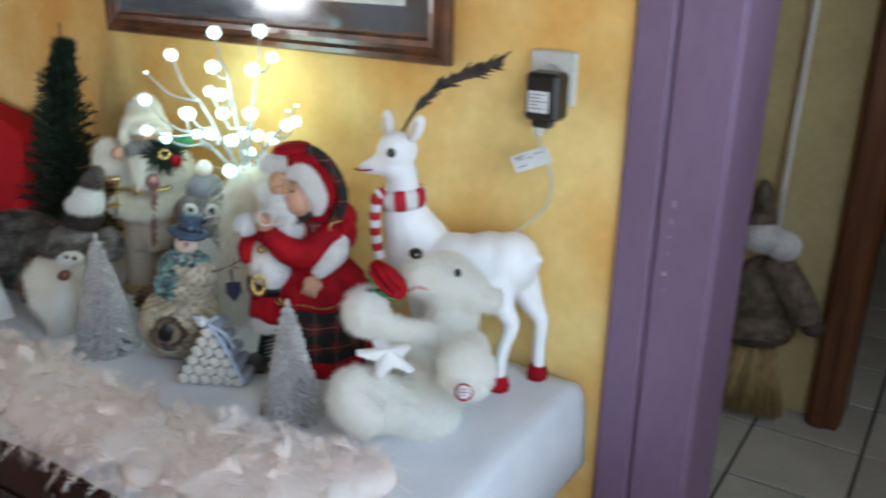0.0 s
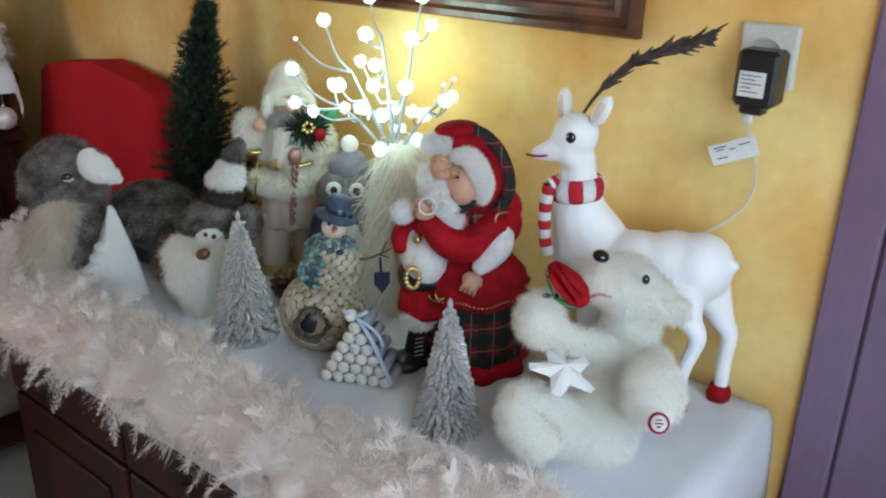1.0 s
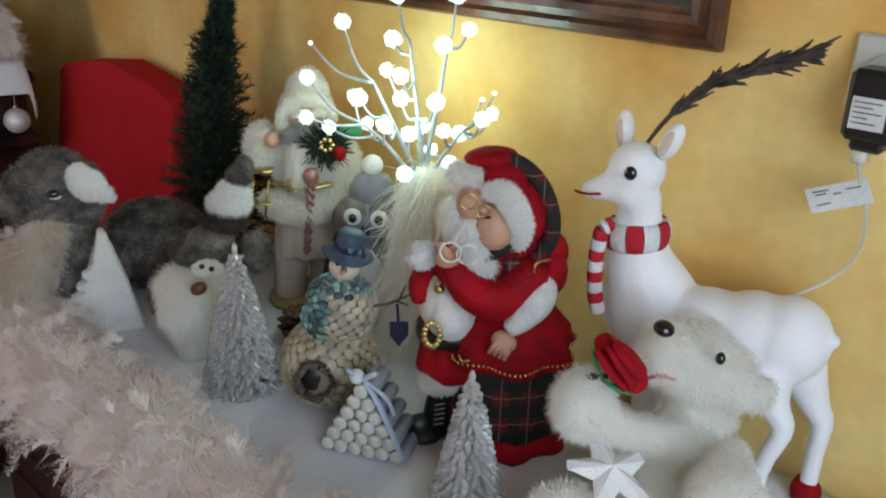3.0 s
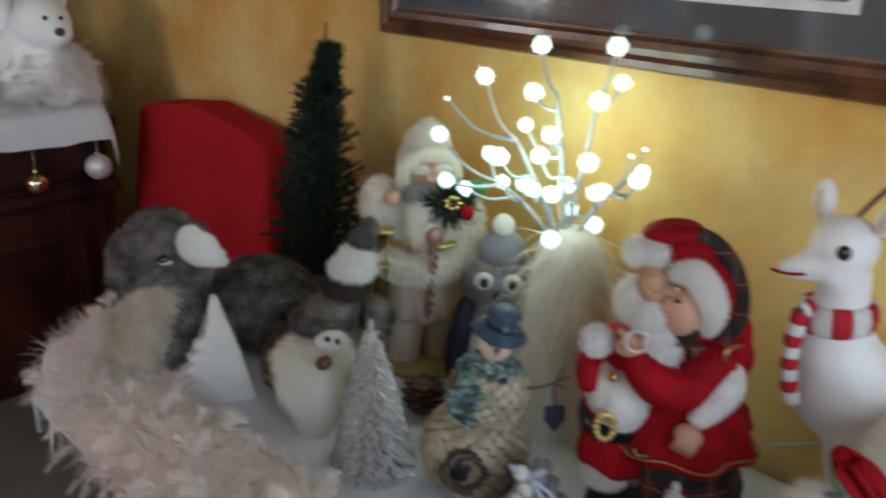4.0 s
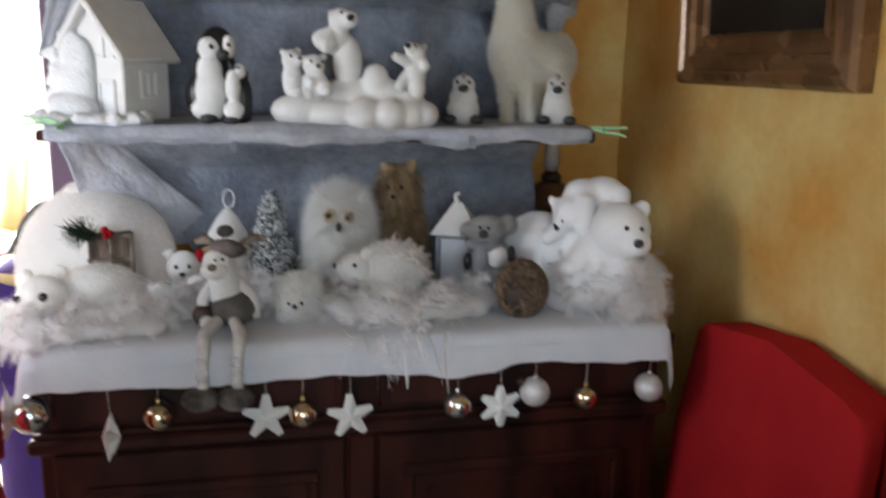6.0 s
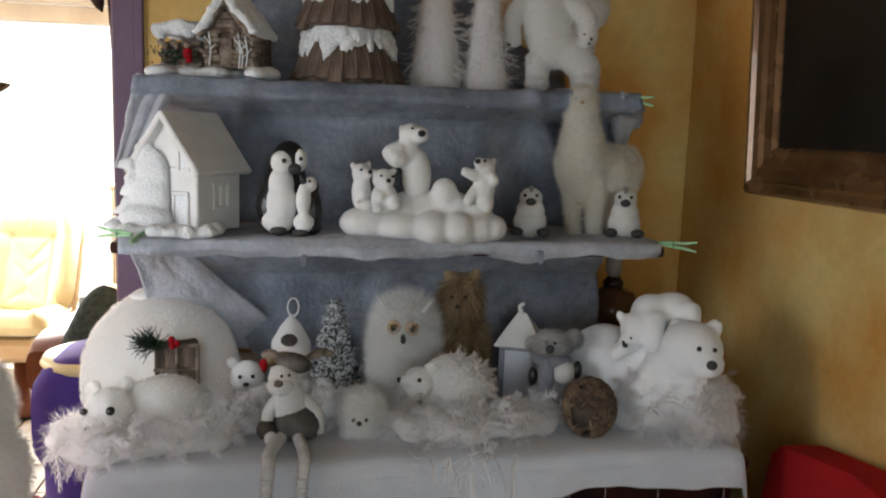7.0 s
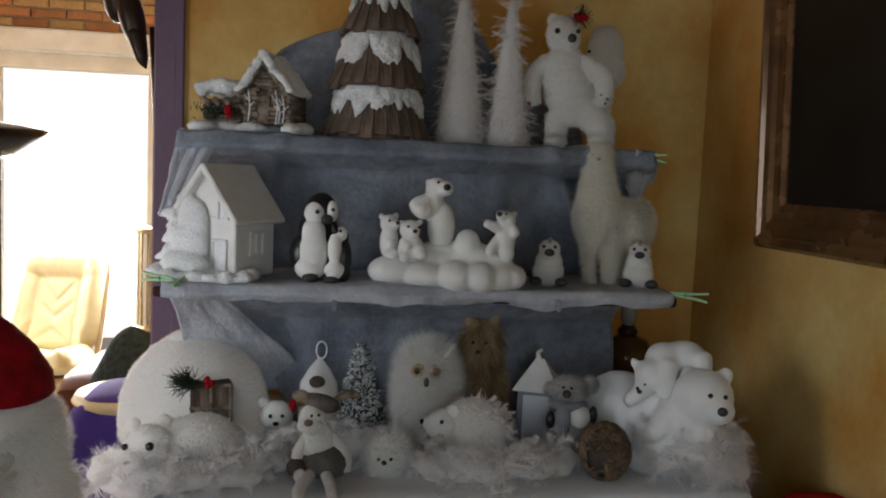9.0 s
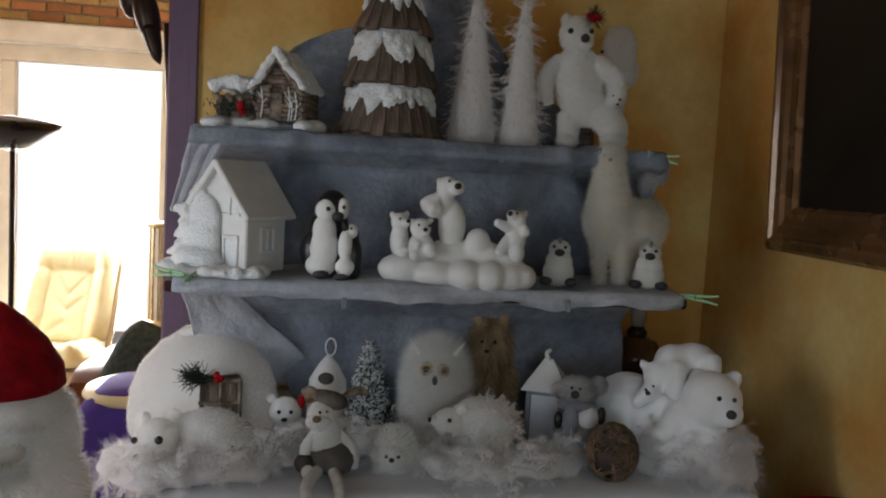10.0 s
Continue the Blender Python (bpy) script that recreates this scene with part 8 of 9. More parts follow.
for k in range(8):
    cabin_log(CX - CH, CX - 0.020, -0.042, 0.026 + 0.0105 * k, 0.0058)
    cabin_log(CX + 0.012, CX + CH, -0.042, 0.026 + 0.0105 * k, 0.0058)
for k in range(7):
    w = (CH - 0.004) * (1 - k / 7.0)
    cabin_log(CX - w, CX + w, -0.042, CE + 0.012 + 0.0098 * k, 0.0056)
for k in range(7):
    Shape("log_wood").tube([(CX + CH + 0.002, -0.052, 0.028 + 0.0115 * k), (CX + CH + 0.003, 0.050, 0.028 + 0.0115 * k)], 0.0062, 7).build("log", cb)
Shape("bark").box((CX - CH, -0.038, 0.02), (CX + CH, 0.05, CE), 0.002).slab([(CX - CH, CE), (CX + CH, CE), (CX, CA - 0.006)], -0.038, 0.05).build("wall_body", cb, "", False)
Shape("log_wood").box((CX - 0.019, -0.045, 0.022), (CX + 0.011, -0.037, 0.086), 0.003).build("door", cb, "grey weathered door", False)
for sg in (-1, 1):
    n_ = math.atan2(CA - CE, CH)
    ux, uz = sg * math.cos(n_), -math.sin(n_)
    rf = Shape("snow_flock")
    for a in np.linspace(0.0, 0.098, 8):
        for y in np.linspace(-0.060, 0.066, 9):
            h = rng.uniform(0.006, 0.011)
            rf.ball((CX + ux * a + rng.normal(0, 0.002), y + rng.normal(0, 0.003), CA + 0.006 + uz * a + rng.normal(0, 0.002)), (0.014, 0.014, h), (0, 0, 0), 0, 10, 6)
    rf.build("roof", cb, "snow covered roof", remesh=0.0045, soften=2)
    for y in (-0.060, -0.050):
        Shape("log_wood").tube([(CX - ux * 0.006, y, CA - 0.004), (CX + ux * 0.050, y, CA - 0.008 + uz * 0.050), (CX + ux * 0.094, y, CA - 0.008 + uz * 0.094)], [0.006, 0.0072, 0.006], 7).build("gable_log", cb)
for k in range(5):
    cabin_log(-0.088, 0.004, -0.036, 0.028 + 0.0105 * k, 0.0058)
Shape("bark").box((-0.085, -0.032, 0.02), (0.010, 0.045, 0.076), 0.003).build("shed", cb, "", False)
s = Shape("snow_flock")
for k in range(46):
    x = rng.uniform(-0.094, 0.004)
    s.ball((x, rng.uniform(-0.052, 0.05), 0.088 + 0.026 * math.sin(math.pi * (x + 0.11) / 0.125) * rng.uniform(0.2, 1.1)), (rng.uniform(0.012, 0.020), rng.uniform(0.012, 0.020), rng.uniform(0.009, 0.016)), (0, 0, 0), 0, 10, 6)
s.build("shed_roof", cb, "thick snow on the shed", remesh=0.005, soften=1)
for k in range(3):
    Shape("log_wood").tube([(-0.080 + 0.028 * k, -0.056, 0.074), (-0.060 + 0.024 * k, -0.060, 0.062)], 0.007, 7).build("log_end", cb)
Shape("red_velvet").ball((-0.016, -0.058, 0.050), (0.010, 0.008, 0.014)).ball((-0.012, -0.060, 0.036), (0.008, 0.006, 0.008)).build("red_bow", cb)
for x, z0, z1 in ((CX - 0.038, 0.026, 0.098), (CX + 0.028, 0.020, 0.096), (CX + 0.034, 0.022, 0.070), (CX + 0.044, 0.024, 0.086)):
    tw = Shape("snow_flock").tube([(x, -0.052, z0), (x + 0.004, -0.054, (z0 + z1) / 2), (x - 0.002, -0.052, z1)], 0.0016, 6)
    tw.tube([(x + 0.003, -0.053, z0 + 0.45 * (z1 - z0)), (x + 0.014, -0.054, z0 + 0.62 * (z1 - z0))], 0.0012, 5).tube([(x + 0.003, -0.053, z0 + 0.6 * (z1 - z0)), (x - 0.010, -0.054, z0 + 0.85 * (z1 - z0))], 0.0012, 5)
    tw.build("frosted_twig", cb)
s = Shape("pine_green")
for k in range(130):
    o = np.array((-0.050 + rng.normal(0, 0.022), -0.052, 0.048 + rng.normal(0, 0.010)))
    d = rng.normal(0, 1, 3)
    s.tube([o, o + d / np.linalg.norm(d) * 0.013], [0.0012, 0.0004], 4)
s.build("fir_twig", cb)

bk = thing("bark_tree", "tiered wooden bark tree with snow on each tier", "ornament tree", -0.755, -1.0, D3, 86)
for z, r0, r1, h in ((0.0, 0.128, 0.074, 0.128), (0.120, 0.114, 0.058, 0.130), (0.248, 0.092, 0.030, 0.12)):
    tier = Shape("bark").lathe([(r0 * 0.97, z), (r1 * 0.97, z + h)], (-0.005, 0, 0), 30).build("tier", bk)
    n = int(2 * math.pi * r0 / 0.032)
    for k in range(n):
        a = 2 * math.pi * k / n
        w0, w1 = math.pi * r0 / n * 1.02, math.pi * r1 / n * 1.02
        d = rng.uniform(-0.012, 0.010)
        s = Shape("bark").slab([(-w0, d), (w0, d + rng.uniform(-0.004, 0.004)), (w1, h), (-w1, h)], -0.003 + rng.uniform(-0.004, 0.001), 0.004)
        tilt = math.degrees(math.atan2(r0 - r1, h))
        s.build("bark_strip", tier, "", False, at=pose(-0.005 + r0 * math.cos(a), r0 * math.sin(a), z, 0, 0, math.degrees(a) + 90) @ pose(0, 0, 0, -tilt, 0, 0))
    s = Shape("snow_flock")
    drape = []
    for j in range(12):
        ring = []
        for k in range(121):
            a = 2 * math.pi * k / 120
            ca, sa = math.cos(a), math.sin(a)
            ragged = noise.noise((ca * 3.2, sa * 3.2, z * 30)) * 0.30 + noise.noise((ca * 9, sa * 9, z * 30 + 5)) * 0.24 + noise.noise((ca * 24, sa * 24, z * 30 + 5)) * 0.10
            low = min(0.80, max(0.30, 0.52 + ragged))
            t = 1.0 - (1.0 - low) * j / 11
            puff = 0.005 + 0.010 * math.sin(math.pi * min(1, (j + 2) / 12.5)) + 0.008 * noise.noise((ca * 7, sa * 7, t * 9 + z)) + 0.004 * noise.noise((ca * 19, sa * 19, t * 20 + z))
            r = r0 + (r1 - r0) * t + puff
            ring.append((-0.005 + r * ca, r * sa, z + h * t + 0.003))
        drape.append(ring)
    s.sheet(drape, 0, 0.004)
    s.build("snow_layer", tier, "clumped white snow")
for y, rz, r, h, x in ((-0.80, 81, 0.068, 0.385, -0.77), (-0.685, 77, 0.054, 0.355, -0.75)):
    tq = Shape("feather_cool").lathe([(r * 0.80, 0.0), (r * 0.82, 0.03), (r * 0.60, h * 0.35), (r * 0.34, h * 0.68), (0.010, h * 0.92), (0.003, h)], (0, 0, 0), 20, 0, 0.05, 5)
    tq.fur(5000, 0.014, 0.0007, (0, 0, -0.7), jitter=0.4, stand=0.5)
    places, ways = [], []
    for k in range(420):
        t = rng.random() ** 1.15
        a = rng.uniform(0, 6.283)
        places.append((0.78 * r * (1 - t) * math.cos(a), 0.78 * r * (1 - t) * math.sin(a), 0.01 + h * 0.97 * t))
        ways.append((math.cos(a) * 1.1, math.sin(a) * 1.1, -0.55 + 0.9 * (t > 0.9)))
    tq.feathers(np.array(places[:300]), 0.038, 0, 12, 0.40, 0.0005, ways[:300], 0.05)
    tq.build("feather_tree", None, "tall slim white feather tree", category="ornament tree", group="feather trees").matrix_basis = pose(x, y, D3, 0, 0, rz)

sbr = animal("standing_bear", "white plush polar bear standing with fir sprig", "bear figure", (-0.745, -0.515, D3), 73,
             [((-0.04, 0, 0.28), (0.0418, 0.0400, 0.0460)), ((-0.018, -0.032, 0.259), (0.0206, 0.0200, 0.0192)), ((-0.067, 0.006, 0.316), (0.0140, 0.0090, 0.0182)), ((-0.007, 0.006, 0.326), (0.0139, 0.0090, 0.0167)), ((-0.032, 0.004, 0.212), (0.0504, 0.0440, 0.0420)), ((-0.023, 0.004, 0.153), (0.0603, 0.0500, 0.0729)), ((-0.006, 0, 0.105), (0.0588, 0.0480, 0.0476)),
              ((0.067, -0.03, 0.024), (0.0331, 0.0400, 0.0193)), ((-0.044, -0.03, 0.018), (0.0278, 0.0380, 0.0167))], "fur_white",
             eyes((-0.053, -0.038, 0.283), r=0.0072) + eyes((-0.003, -0.034, 0.284), r=0.006) + [("nose", "grey_nose", [((-0.017, -0.05, 0.264), (0.0109, 0.0080, 0.0109))], []), ("claw", "grey_nose", [((0.061, -0.048, 0.131), (0.0048, 0.0040, 0.0041)), ((0.074, -0.048, 0.122), (0.0054, 0.0040, 0.0054)), ((0.071, -0.046, 0.112), (0.0041, 0.0040, 0.0041)), ((-0.113, -0.036, 0.107), (0.0055, 0.0040, 0.0055))], [])],
             (16000, 0.006, FUR_S), remesh=0.0045, soften=4, tubes=[([(-0.074, 0, 0.216), (-0.107, -0.012, 0.172), (-0.102, -0.025, 0.11)], [0.0210, 0.0210, 0.0181]), ([(0.014, 0, 0.213), (0.057, -0.02, 0.181), (0.067, -0.03, 0.146), (0.067, -0.032, 0.116)], [0.0237, 0.0248, 0.0233, 0.0206]), ([(-0.043, -0.004, 0.082), (-0.045, -0.01, 0.022)], [0.0309, 0.0252]), ([(0.028, -0.008, 0.092), (0.064, -0.015, 0.057), (0.063, -0.02, 0.024)], [0.0390, 0.0360, 0.0305])])
s = Shape("pine_green", "red_velvet")
SP = np.array((0.001, -0.03, 0.317))
for k in range(60):
    d = rng.normal(0, 1, 3) + np.array((0.5, 0, 0.1))
    s.tube([SP, SP + d / np.linalg.norm(d) * 0.032], [0.0014, 0.0004], 4)
for k in range(5):
    s.ball(SP + np.array((-0.012 + 0.006 * k, -0.012, 0.002 - 0.005 * (k % 3))), 0.0075, (0, 0, 0), 1, 10, 6)
s.build("fir_sprig", sbr, "fir sprig with red berries")
animal("seated_bear", "white plush bear sitting behind the standing bear", "bear figure", (-0.85, -0.40, D3), 73,
       [((-0.009, 0, 0.271), (0.0441, 0.0450, 0.0558)), ((0.01, 0, 0.215), (0.0324, 0.0400, 0.0471)), ((-0.027, 0, 0.308), (0.0176, 0.0120, 0.0176)), ((-0.027, 0, 0.118), (0.0385, 0.0450, 0.0814))], "fur_white", eyes((-0.052, -0.03, 0.256)), (9000, 0.006, FUR_S), remesh=0.005, soften=4)

# clothes pegs and clips that hold the fleece
for x, y, z, rz, tilt in ((-0.625, -0.375, 1.822, 75, 4), (-0.465, -0.325, 1.513, 75, 4), (-0.462, -1.415, 1.515, 165, -6), (-0.478, -1.452, 1.522, 240, 0)):
    pg = thing("clothes_peg", "pale green plastic clothes peg on the fleece", "clothes peg", x, y, z, rz, "clothes pegs")
    for sg in (-1, 1):
        Shape("peg_green").tube([(-0.030, 0, 0.001 * sg), (0.0, 0, 0.004 * sg), (0.030, 0, 0.003 * sg + 0.003 * sg), (0.052, 0, 0.010 * sg)], [0.0028, 0.0036, 0.0034, 0.0026], 6).build("jaw", pg, "", at=pose(0, 0, 0, 0, tilt, 0))
    Shape("bright_green").tube([(0.002, 0.005 * math.cos(a), 0.006 * math.sin(a)) for a in np.linspace(0, 6.283, 12)], 0.0013, 5).build("spring", pg)
for x, y, z in ((-0.612, -0.752, 1.806), (-0.448, -1.10, 1.482), (-0.445, -0.62, 1.492)):
    Shape("slate_grey").box((x - 0.004, y - 0.006, z - 0.010), (x + 0.004, y + 0.006, z + 0.008), 0.002).box((x + 0.004, y - 0.005, z - 0.018), (x + 0.008, y + 0.005, z + 0.004), 0.001).build("metal_clip", None, "small steel clip holding the fleece", False, category="clip", group="metal clips")

# ---- baubles and stars hung along the dresser's edge ----
HX = -0.262


def hung(kind, y, z, r, mat, label):
    top = 1.082
    if kind == "ball":
        root = thing("bauble", label, "bauble", HX + (0.0 if r > 0.026 else 0.004), y, z, 0, "hung baubles")
        Shape(mat).ball((0, 0, 0), r, (0, 0, 0), 0, 24, 16).build("globe", root)
        Shape("gold_metal" if mat == "gold_ball" else "silver_ball").tube([(0, 0, r - 0.002), (0, 0, r + 0.007)], 0.0055, 10).build("cap", root)
        Shape("cable_white").tube([(0, 0, r + 0.006), (0.001, 0.001, (r + top - z) / 2), (-0.006, 0, top - z)], 0.0007, 5).build("thread", root)
    else:
        root = thing("hanging_star", label, "star", HX, y, z, 90 if kind == "star" else 90 + 86, "hung stars")
        st_ = star_shape(r, r * (0.58 if y > -0.6 else 0.47), 0.012 if kind == "star" else 0.017, 6 if y > -0.6 else 5).build("star", root, "", False)
        st_.matrix_basis = pose(0, 0, 0, 0, rng.uniform(-9, 9), 0)
        Shape("cable_white").tube([(0, 0, r - 0.004), (0, 0.004, top - z)], 0.0007, 5).build("thread", root)


for y, z, r, mat, lab in ((-0.273, 0.997, 0.0295, "pearl_ball", "matt pearl bauble hung from the dresser"), (-0.414, 0.986, 0.025, "gold_ball", "shiny champagne gold bauble"), (-0.521, 1.003, 0.0305, "pearl_ball", "matt pearl bauble hung from the dresser"), (-0.681, 0.985, 0.029, "silver_ball", "clear silver shiny bauble"),
                          (-0.984, 0.987, 0.0285, "gold_ball", "shiny champagne gold bauble"), (-1.246, 1.000, 0.029, "gold_ball", "shiny champagne gold bauble"), (-1.462, 1.018, 0.035, "silver_ball", "large clear silver bauble")):
    hung("ball", y, z, r, mat, lab)
for y, z, r, kd in ((-0.592, 0.976, 0.044, "star"), (-0.893, 0.976, 0.046, "star"), (-1.052, 0.985, 0.046, "star"), (-1.330, 0.965, 0.046, "side"), (-1.50, 1.02, 0.046, "side")):
    hung(kd, y, z, r, "foam_white", "white glittered star hung on a thread" if kd == "star" else "white glittered star turned edge-on")

# ---- beyond the openings ----
# broom with a stuffed animal in the hall
br = thing("broom_doll", "straw broom with grey plush animal on its handle", "broom", 1.650, 1.54, 0.0, 8)
Shape("socket_plastic").tube([(0.0, 0.0, 0.2), (0.015, 0.06, 1.7)], 0.012, 10).build("handle", br)
s = Shape("straw")
for k in range(420):
    a, r = rng.uniform(0, 6.283), rng.random() ** 0.5
    p = np.array((0.045 * r * math.cos(a), 0.03 * r * math.sin(a), 0.33))
    q = np.array((0.125 * r * math.cos(a), 0.06 * r * math.sin(a), 0.01 + 0.03 * rng.random()))
    s.tube([p, (p + q) / 2 + rng.normal(0, 0.003, 3), q], [0.003, 0.0028, 0.0012], 4)
s.build("bristles", br, "splayed yellow straw")
s = Shape("broom_fur")
for c, rr in (((-0.016, 0, 0.457), (0.0991, 0.0750, 0.1334)), ((-0.01, 0, 0.343), (0.1196, 0.0850, 0.0733)), ((-0.044, 0, 0.703), (0.0446, 0.0500, 0.0706)), ((-0.049, 0, 0.789), (0.0276, 0.0350, 0.0589))):
    s.ball(c, rr)
s.tube(*([(0.016, -0.02, 0.581), (0.093, -0.05, 0.496), (0.147, -0.06, 0.415)], [0.0558, 0.0497, 0.0405]), 12)
s.fur(9000, 0.012, 0.0012, (0, 0, -0.3))
s.build("body", br, "grey plush body")
s = Shape("white_knit")
for c, rr in (((-0.03, -0.03, 0.665), (0.0665, 0.0600, 0.0480)), ((0.036, -0.05, 0.653), (0.0510, 0.0450, 0.0473))):
    s.ball(c, rr)
s.fur(2500, 0.012, 0.0010, (0, 0, -0.3))
s.build("scarf", br, "white scarf")
Shape("fur_dark").ball(*((0.161, -0.065, 0.396), (0.0386, 0.0400, 0.0312))).build("paw", br)
Shape("fur_dark").tube(*([(-0.105, 0, 0.278), (-0.007, -0.07, 0.308), (0.089, -0.01, 0.32)], [0.0177, 0.0171, 0.0171]), 8).build("hem", br)

# large Santa head doll beside the dresser
s = Shape("red_velvet", "fur_white", "pale_face")
furred([((0, 0.0, -0.005), (0.105, 0.09, 0.10)), ((0, -0.02, -0.10), (0.122, 0.088, 0.125)), ((0.0, -0.03, 0.045), (0.094, 0.070, 0.038))], 16000, 0.014, 1, (0, -0.1, -0.35))
s.ball((-0.022, -0.076, -0.006), (0.050, 0.026, 0.026), (0, 0, 0), 2)
s.ball((-0.034, -0.102, -0.010), (0.016, 0.012, 0.012), (0, 0, 0), 2)
trimmed([(-0.060, -0.104, 0.018), (-0.012, -0.112, 0.026), (0.040, -0.098, 0.022)], [0.006, 0.008, 0.005], 900, 0.008, 1)
trimmed([(-0.078, -0.088, -0.034), (-0.034, -0.112, -0.030), (0.020, -0.092, -0.034)], [0.010, 0.014, 0.008], 1800, 0.014, 1)
s.lathe([(0.098, 0.0), (0.092, 0.030), (0.070, 0.070), (0.038, 0.105), (0.010, 0.125), (0.002, 0.128)], (-0.012, 0.0, 0.072), 30, 0, 0.025, 4)
s.lathe([(0.17, -1.335), (0.18, -1.25), (0.17, -0.4), (0.12, -0.15)], (0, 0.03, 0), 26, 0, 0.03, 6)
s.tube([(0.08, 0.04, -0.20), (0.13, 0.08, -0.24), (0.14, 0.10, -0.34)], [0.045, 0.045, 0.04], 12, 0)
s.build("santa_doll", None, "large Santa doll with white beard and red hat", category="doll").matrix_basis = pose(0.0, -1.61, 1.335, 0, 0, 112)

# reclining chair before the garden window
rc = thing("recliner", "cream leather reclining armchair by the window", "armchair", -4.20, -2.71, 0.02, 84)


def cushion(c, h, turn, mat, parent, name, puff=0.25, pleats=0):
    g = []
    for j in range(15):
        v = -1 + 2 * j / 14
        row = []
        for k in range(33):
            a = 2 * math.pi * k / 32
            ex = math.copysign(abs(math.cos(a)) ** 0.4, math.cos(a))
            ez = math.copysign(abs(math.sin(a)) ** 0.6, math.sin(a))
            sw = (1 - abs(v) ** 4 * 0.25)
            row.append((h[0] * ex * sw, h[1] * ez * (1 - 0.35 * abs(v) ** 6) * (1 + puff * math.cos(v * 1.5)) * (1 - 0.06 * pleats * math.cos(6 * v)), h[2] * v))
        g.append(row)
    s = Shape(mat).sheet(g)
    s.sheet([g[0][:17], g[0][16:][::-1]]).sheet([g[-1][:17][::-1], g[-1][16:]])
    return s.build(name, parent, "", at=pose(*c, *turn))


def padded(name, w, h, thick, at, taper=0.0, tucks=True):
    """A leather pad: full bolsters down both sides, a sunk middle with tucks, rounded corners and a rounded rim."""
    n, m = 61, 49
    front, back = [], []
    for j in range(m):
        v = j / (m - 1)
        rf, rb = [], []
        for i in range(n):
            u = -1 + 2 * i / (n - 1)
            px, pz = u, 2 * v - 1
            q = max(abs(px), abs(pz))
            rim = ((abs(px) ** 7 + abs(pz) ** 7) ** (1 / 7)) / (q + 1e-9) if q > 0 else 1.0
            x, z = w * px / rim * (1 - taper * v), h * (0.5 + 0.5 * pz / rim)
            full = (1 - max(0.0, q - 0.80) ** 2 / 0.04) ** 0.5 if q < 1 else 0.0
            side = math.exp(-((abs(u) - 0.76) / 0.21) ** 2)
            head = math.exp(-((v - 0.88) / 0.16) ** 2)
            dep = 0.42 + 0.58 * max(side * (0.75 + 0.25 * v), 0.62 * head)
            if tucks:
                dep -= 0.13 * math.exp(-((v - 0.70) / 0.028) ** 2) * (1 - 0.6 * abs(u))
                dep -= 0.11 * math.exp(-((abs(abs(u) - 0.50)) / 0.05) ** 2) * (v < 0.72)
                for k, (c, lean) in enumerate(((-0.12, 0.25), (0.05, -0.15), (0.16, 0.2))):
                    dep -= 0.07 * math.exp(-((u - c - lean * (v - 0.8)) / 0.022) ** 2) * math.exp(-((v - 0.80) / 0.07) ** 2)
                for c, lean in ((0.30, 0.35), (0.46, 0.5), (0.18, -0.3)):
                    dep -= 0.09 * math.exp(-((v - c - lean * abs(u)) / 0.030) ** 2) * math.exp(-(u / 0.42) ** 4)
            dep += 0.05 * noise.noise((u * 2.5, v * 3.0, h * 7))
            rf.append((x, -0.022 - thick * dep * full, z))
            rb.append((x, 0.030 * full - 0.022 * (1 - full), z))
        front.append(rf)
        back.append(rb[::-1])
    s = Shape("leather_cream").sheet(front).sheet(back)
    return s.build(name, rc, "", at=at)


padded("backrest", 0.275, 0.66, 0.11, pose(0, -0.07, 0.55, -27, 0, 0), 0.08)
padded("seat", 0.275, 0.50, 0.10, pose(0, -0.02, 0.50, 86, 0, 0) @ pose(0, 0, 0, 0, 0, 180), 0.0, False)
Shape("leather_tan").box((-0.25, -0.46, 0.34), (0.25, 0.0, 0.47), 0.04).build("seat_shell", rc, "tan leather underside", False)
for x in (-1, 1):
    Shape("leather_tan").tube([(0.270 * x, -0.10, 0.46), (0.270 * x, 0.02, 0.72), (0.256 * x, 0.20, 1.06)], [0.018, 0.022, 0.016], 10).build("back_shell", rc, "tan leather side of the back")
Shape("leather_brown").lathe([(0.26, 0.0), (0.26, 0.03), (0.05, 0.06), (0.05, 0.36)], (0, -0.15, 0), 24).build("swivel_base", rc)

up = thing("uplighter_lamp", "black standing uplighter lamp with dish shade", "floor lamp", -2.6, -2.495, 0.01, 0)
Shape("metal_dark").tube([(0, 0, 0.02), (0, 0, 1.76)], 0.012, 12).build("pole", up)
Shape("metal_dark").lathe([(0.14, 0.0), (0.14, 0.02), (0.02, 0.04)], (0, 0, 0), 28).build("foot", up)
Shape("metal_dark").lathe([(0.015, 1.735), (0.07, 1.752), (0.135, 1.785), (0.180, 1.825), (0.203, 1.853), (0.200, 1.858), (0.16, 1.868), (0.09, 1.882), (0.002, 1.888)], (0, 0, 0), 40).build("dish_shade", up)

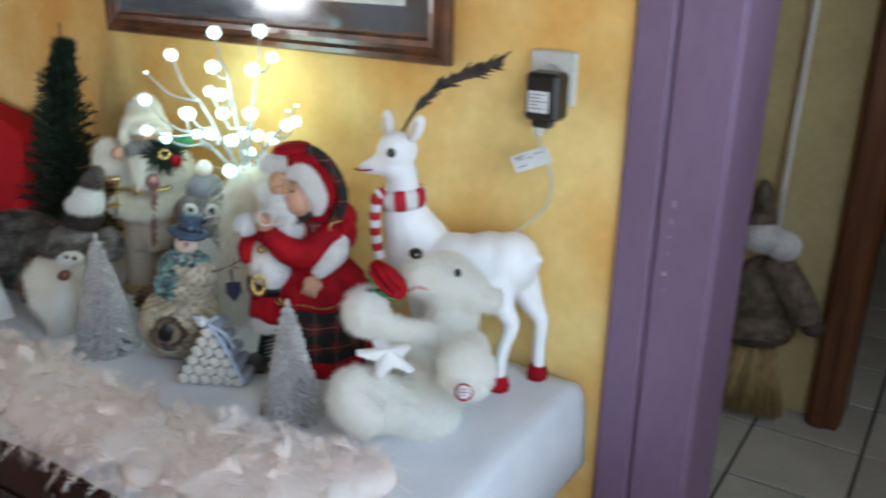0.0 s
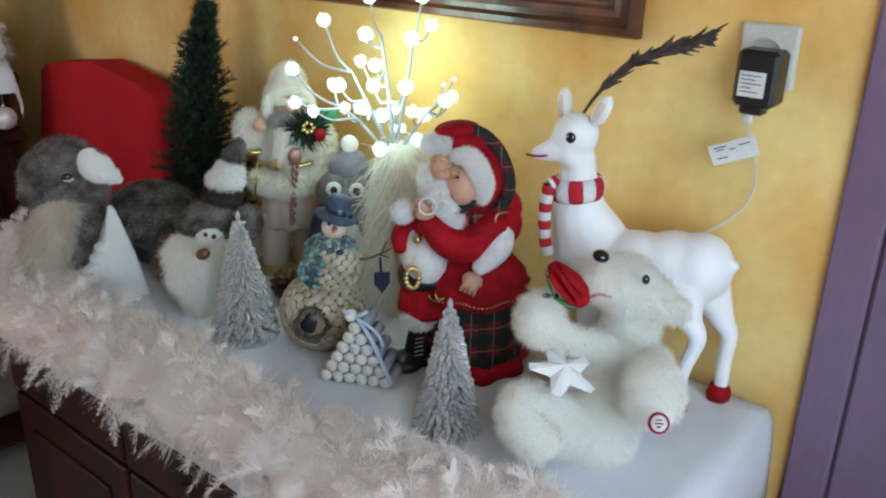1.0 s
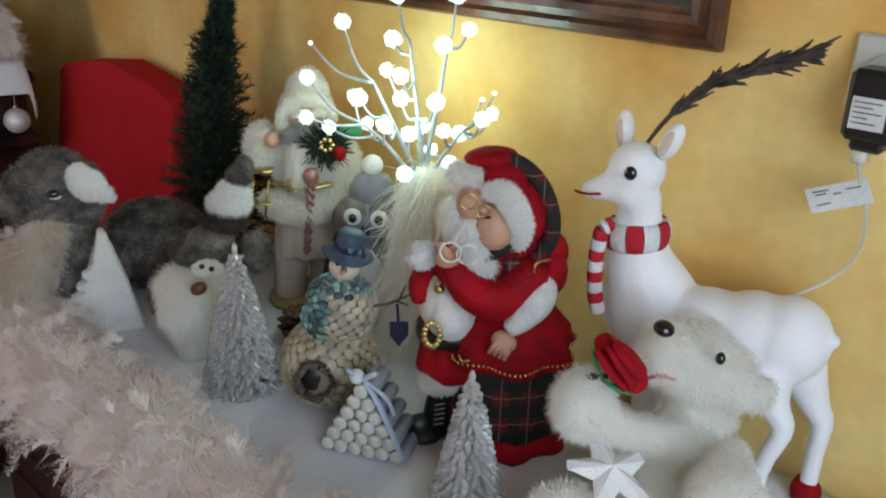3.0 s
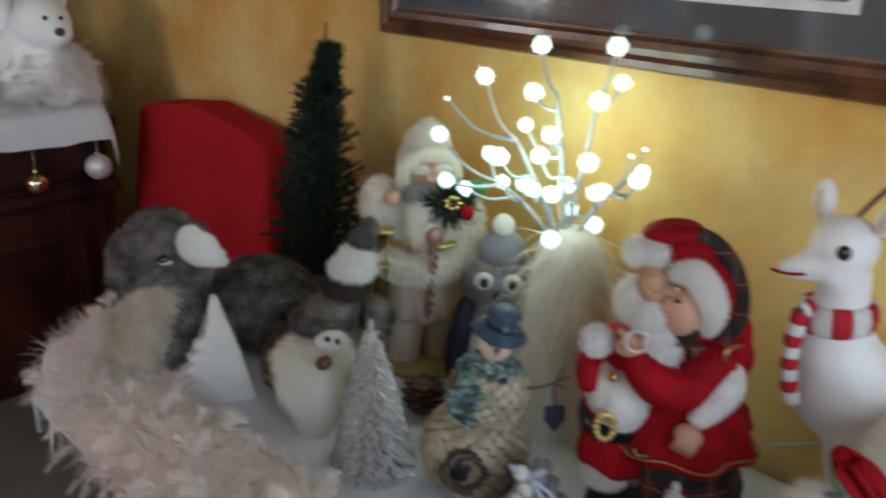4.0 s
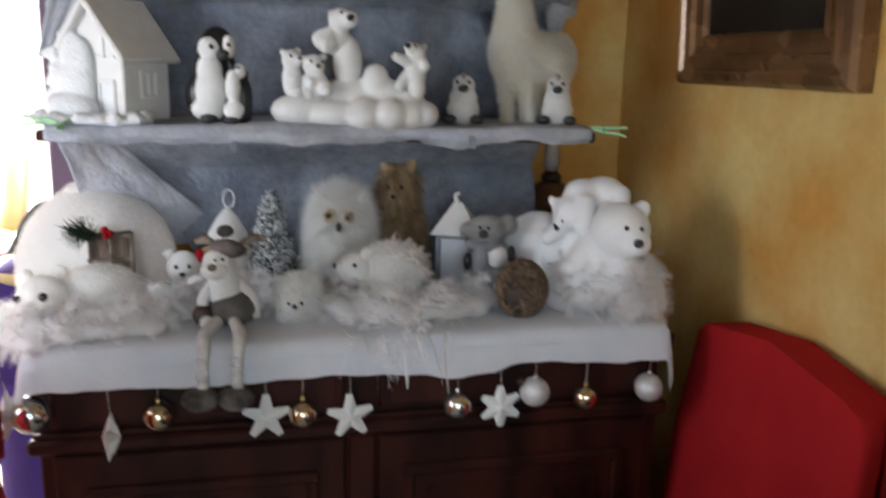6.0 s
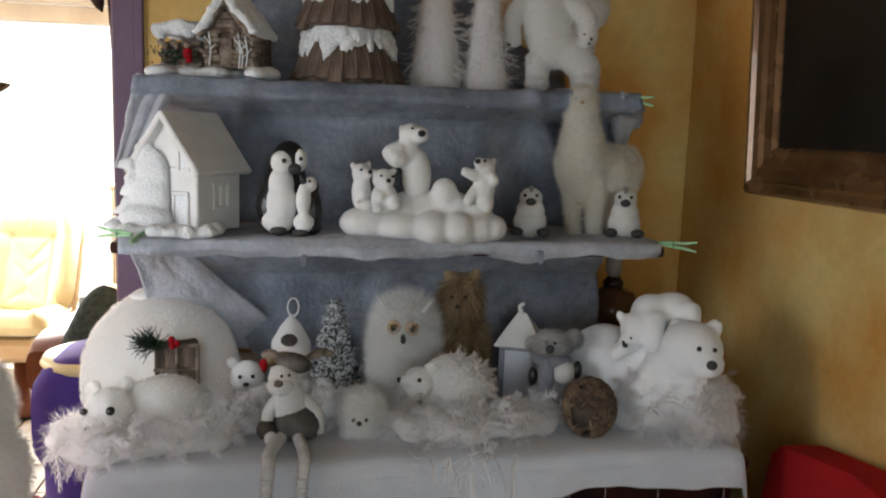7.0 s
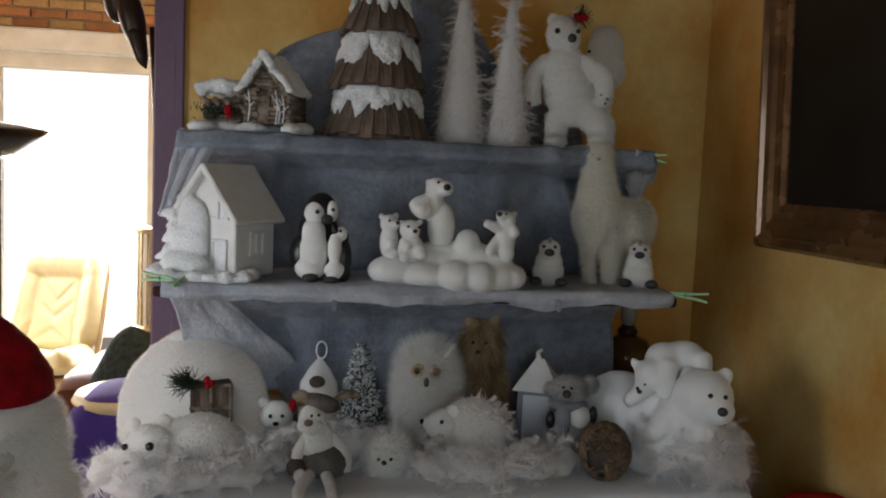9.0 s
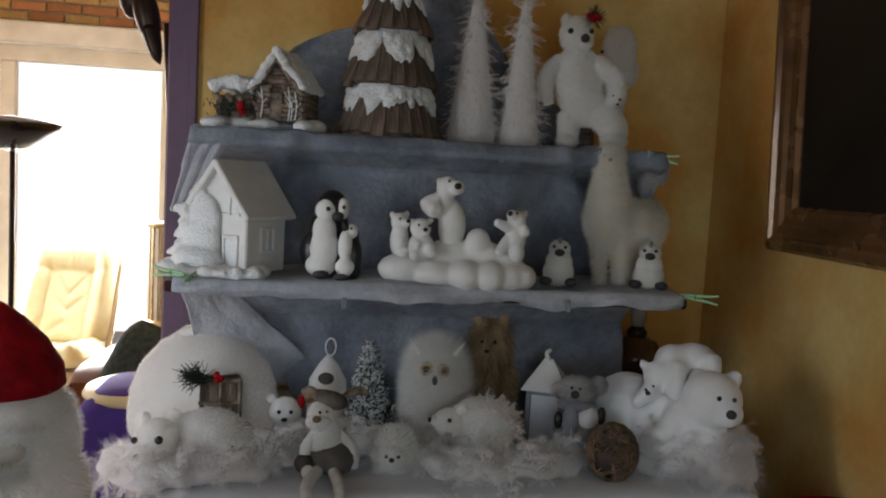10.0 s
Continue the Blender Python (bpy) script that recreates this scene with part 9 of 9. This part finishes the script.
ht = thing("glass_heater", "round upright heater with pale slats and brass rims", "heater", -3.9, -2.075, 0.0, 0)
for k in range(20):
    a = 2 * math.pi * k / 20
    Shape("brass_rim" if k % 3 == 0 else "metal_white").box((0.098, -0.011, 0.79), (0.106, 0.011, 1.345), 0.002).build("slat", ht, "", False, at=pose(0, 0, 0, 0, 0, math.degrees(a)))
Shape("metal_white").lathe([(0.080, 0.78), (0.080, 1.35)], (0, 0, 0), 28).build("drum", ht)
for z0, z1 in ((0.745, 0.795), (1.340, 1.372)):
    Shape("brass_rim").lathe([(0.02, z0), (0.108, z0), (0.124, z0 + 0.010), (0.124, z1 - 0.010), (0.112, z1), (0.02, z1)], (0, 0, 0), 28).build("rim", ht)
Shape("brass_rim").lathe([(0.15, 0.0), (0.15, 0.02), (0.03, 0.04), (0.03, 0.745)], (0, 0, 0), 24).build("stand", ht)

ac = thing("club_chair", "brown leather armchair with plaid cushion on it", "armchair", -2.45, -1.66, 0, 84)
cushion((0, 0.30, 0.62), (0.36, 0.10, 0.30), (-8, 0, 0), "leather_brown", ac, "backrest", 0.2)
cushion((0, -0.05, 0.38), (0.30, 0.10, 0.32), (-90, 0, 0), "leather_brown", ac, "seat", 0.2)
for x in (-0.36, 0.36):
    cushion((x, -0.02, 0.78), (0.09, 0.12, 0.36), (-90, 0, 0), "leather_brown", ac, "armrest", 0.1)
Shape("dark_wood").box((-0.40, -0.36, 0.02), (0.40, 0.34, 0.28), 0.02).build("base", ac, "", False)
material("plaid_green", (0.050, 0.085, 0.095), (0.020, 0.035, 0.050), 40, 0.9, 0.5, 300)
cushion((0, 0, 0), (0.15, 0.07, 0.17), (-20, 12, 80), "plaid_green", None, "plaid_cushion", 0.5).matrix_basis = pose(-2.18, -1.83, 0.90, -24, 22, 86)
tagged(bpy.data.objects["plaid_cushion"], "dark green plaid cushion leaning in the armchair", "cushion")
pf = thing("purple_pouffe", "round purple fabric seat with pale rim", "seat", -1.62, -1.72, 0.0, 0)
cushion((0, 0, 0.80), (0.20, 0.19, 0.20), (-90, 0, 0), "fabric_purple", pf, "seat", 0.1)
Shape("fabric_purple").lathe([(0.18, 0.0), (0.20, 0.06), (0.20, 0.76), (0.19, 0.80)], (0, 0, 0), 28).build("body", pf)
Shape("leather_cream").lathe([(0.195, 0.955), (0.205, 0.965), (0.195, 0.985), (0.1, 0.99)], (0, 0, 0), 28).build("rim", pf)

bd = thing("bronze_mask", "dark carved bird sculpture hung on the purple post", "wall sculpture", WX - 0.09, -1.625, 2.13, 90)
s = Shape("bronze").ball((-0.05, -0.02, 0.16), (0.06, 0.05, 0.16), (0, 10, 0)).ball((-0.03, -0.05, 0.02), (0.035, 0.03, 0.09), (0, -14, 0)).tube([(-0.02, -0.05, -0.02), (0.0, -0.06, -0.09), (0.012, -0.06, -0.12)], [0.028, 0.018, 0.002], 10)
s.tube([(0.02, 0, 0.0), (0.03, 0.0, -0.20), (0.03, 0, -0.32)], [0.014, 0.012, 0.006], 8)
s.build("carving", bd)

# ---- floor tiles ----
floor_ob = bpy.data.objects["floor"]
T = 0.345
tile_me = Shape("tile_floor").box((0, 0, -0.008), (T - 0.012, T - 0.012, 0.0), 0.003).build("tile", floor_ob, "", False)
first = True
far_tiles = Shape("tile_floor")
count = 0
for i in range(-16, 10):
    for j in range(-17, 13):
        x, y = 1.694 + i * T, 1.145 + j * T
        if not (-4.7 < x < 3.5 and -4.3 < y < 4.1):
            continue
        near = (1.0 < x < 2.9 and 0.2 < y < 3.6) or (-0.6 < x < 1.0 and -2.2 < y < 0.0)
        if near and count < 280:
            count += 1
            if first:
                tile_me.matrix_basis = pose(x, y, 0)
                first = False
                continue
            o = bpy.data.objects.new("tile", tile_me.data)
            scene.collection.objects.link(o)
            o.parent = floor_ob
            o.matrix_basis = pose(x, y, rng.normal(0, 0.0006))
        else:
            far_tiles.box((x, y, -0.008), (x + T - 0.012, y + T - 0.012, 0.0), 0.003)
far_tiles.build("tiles", floor_ob, "", False, kind="stuff")
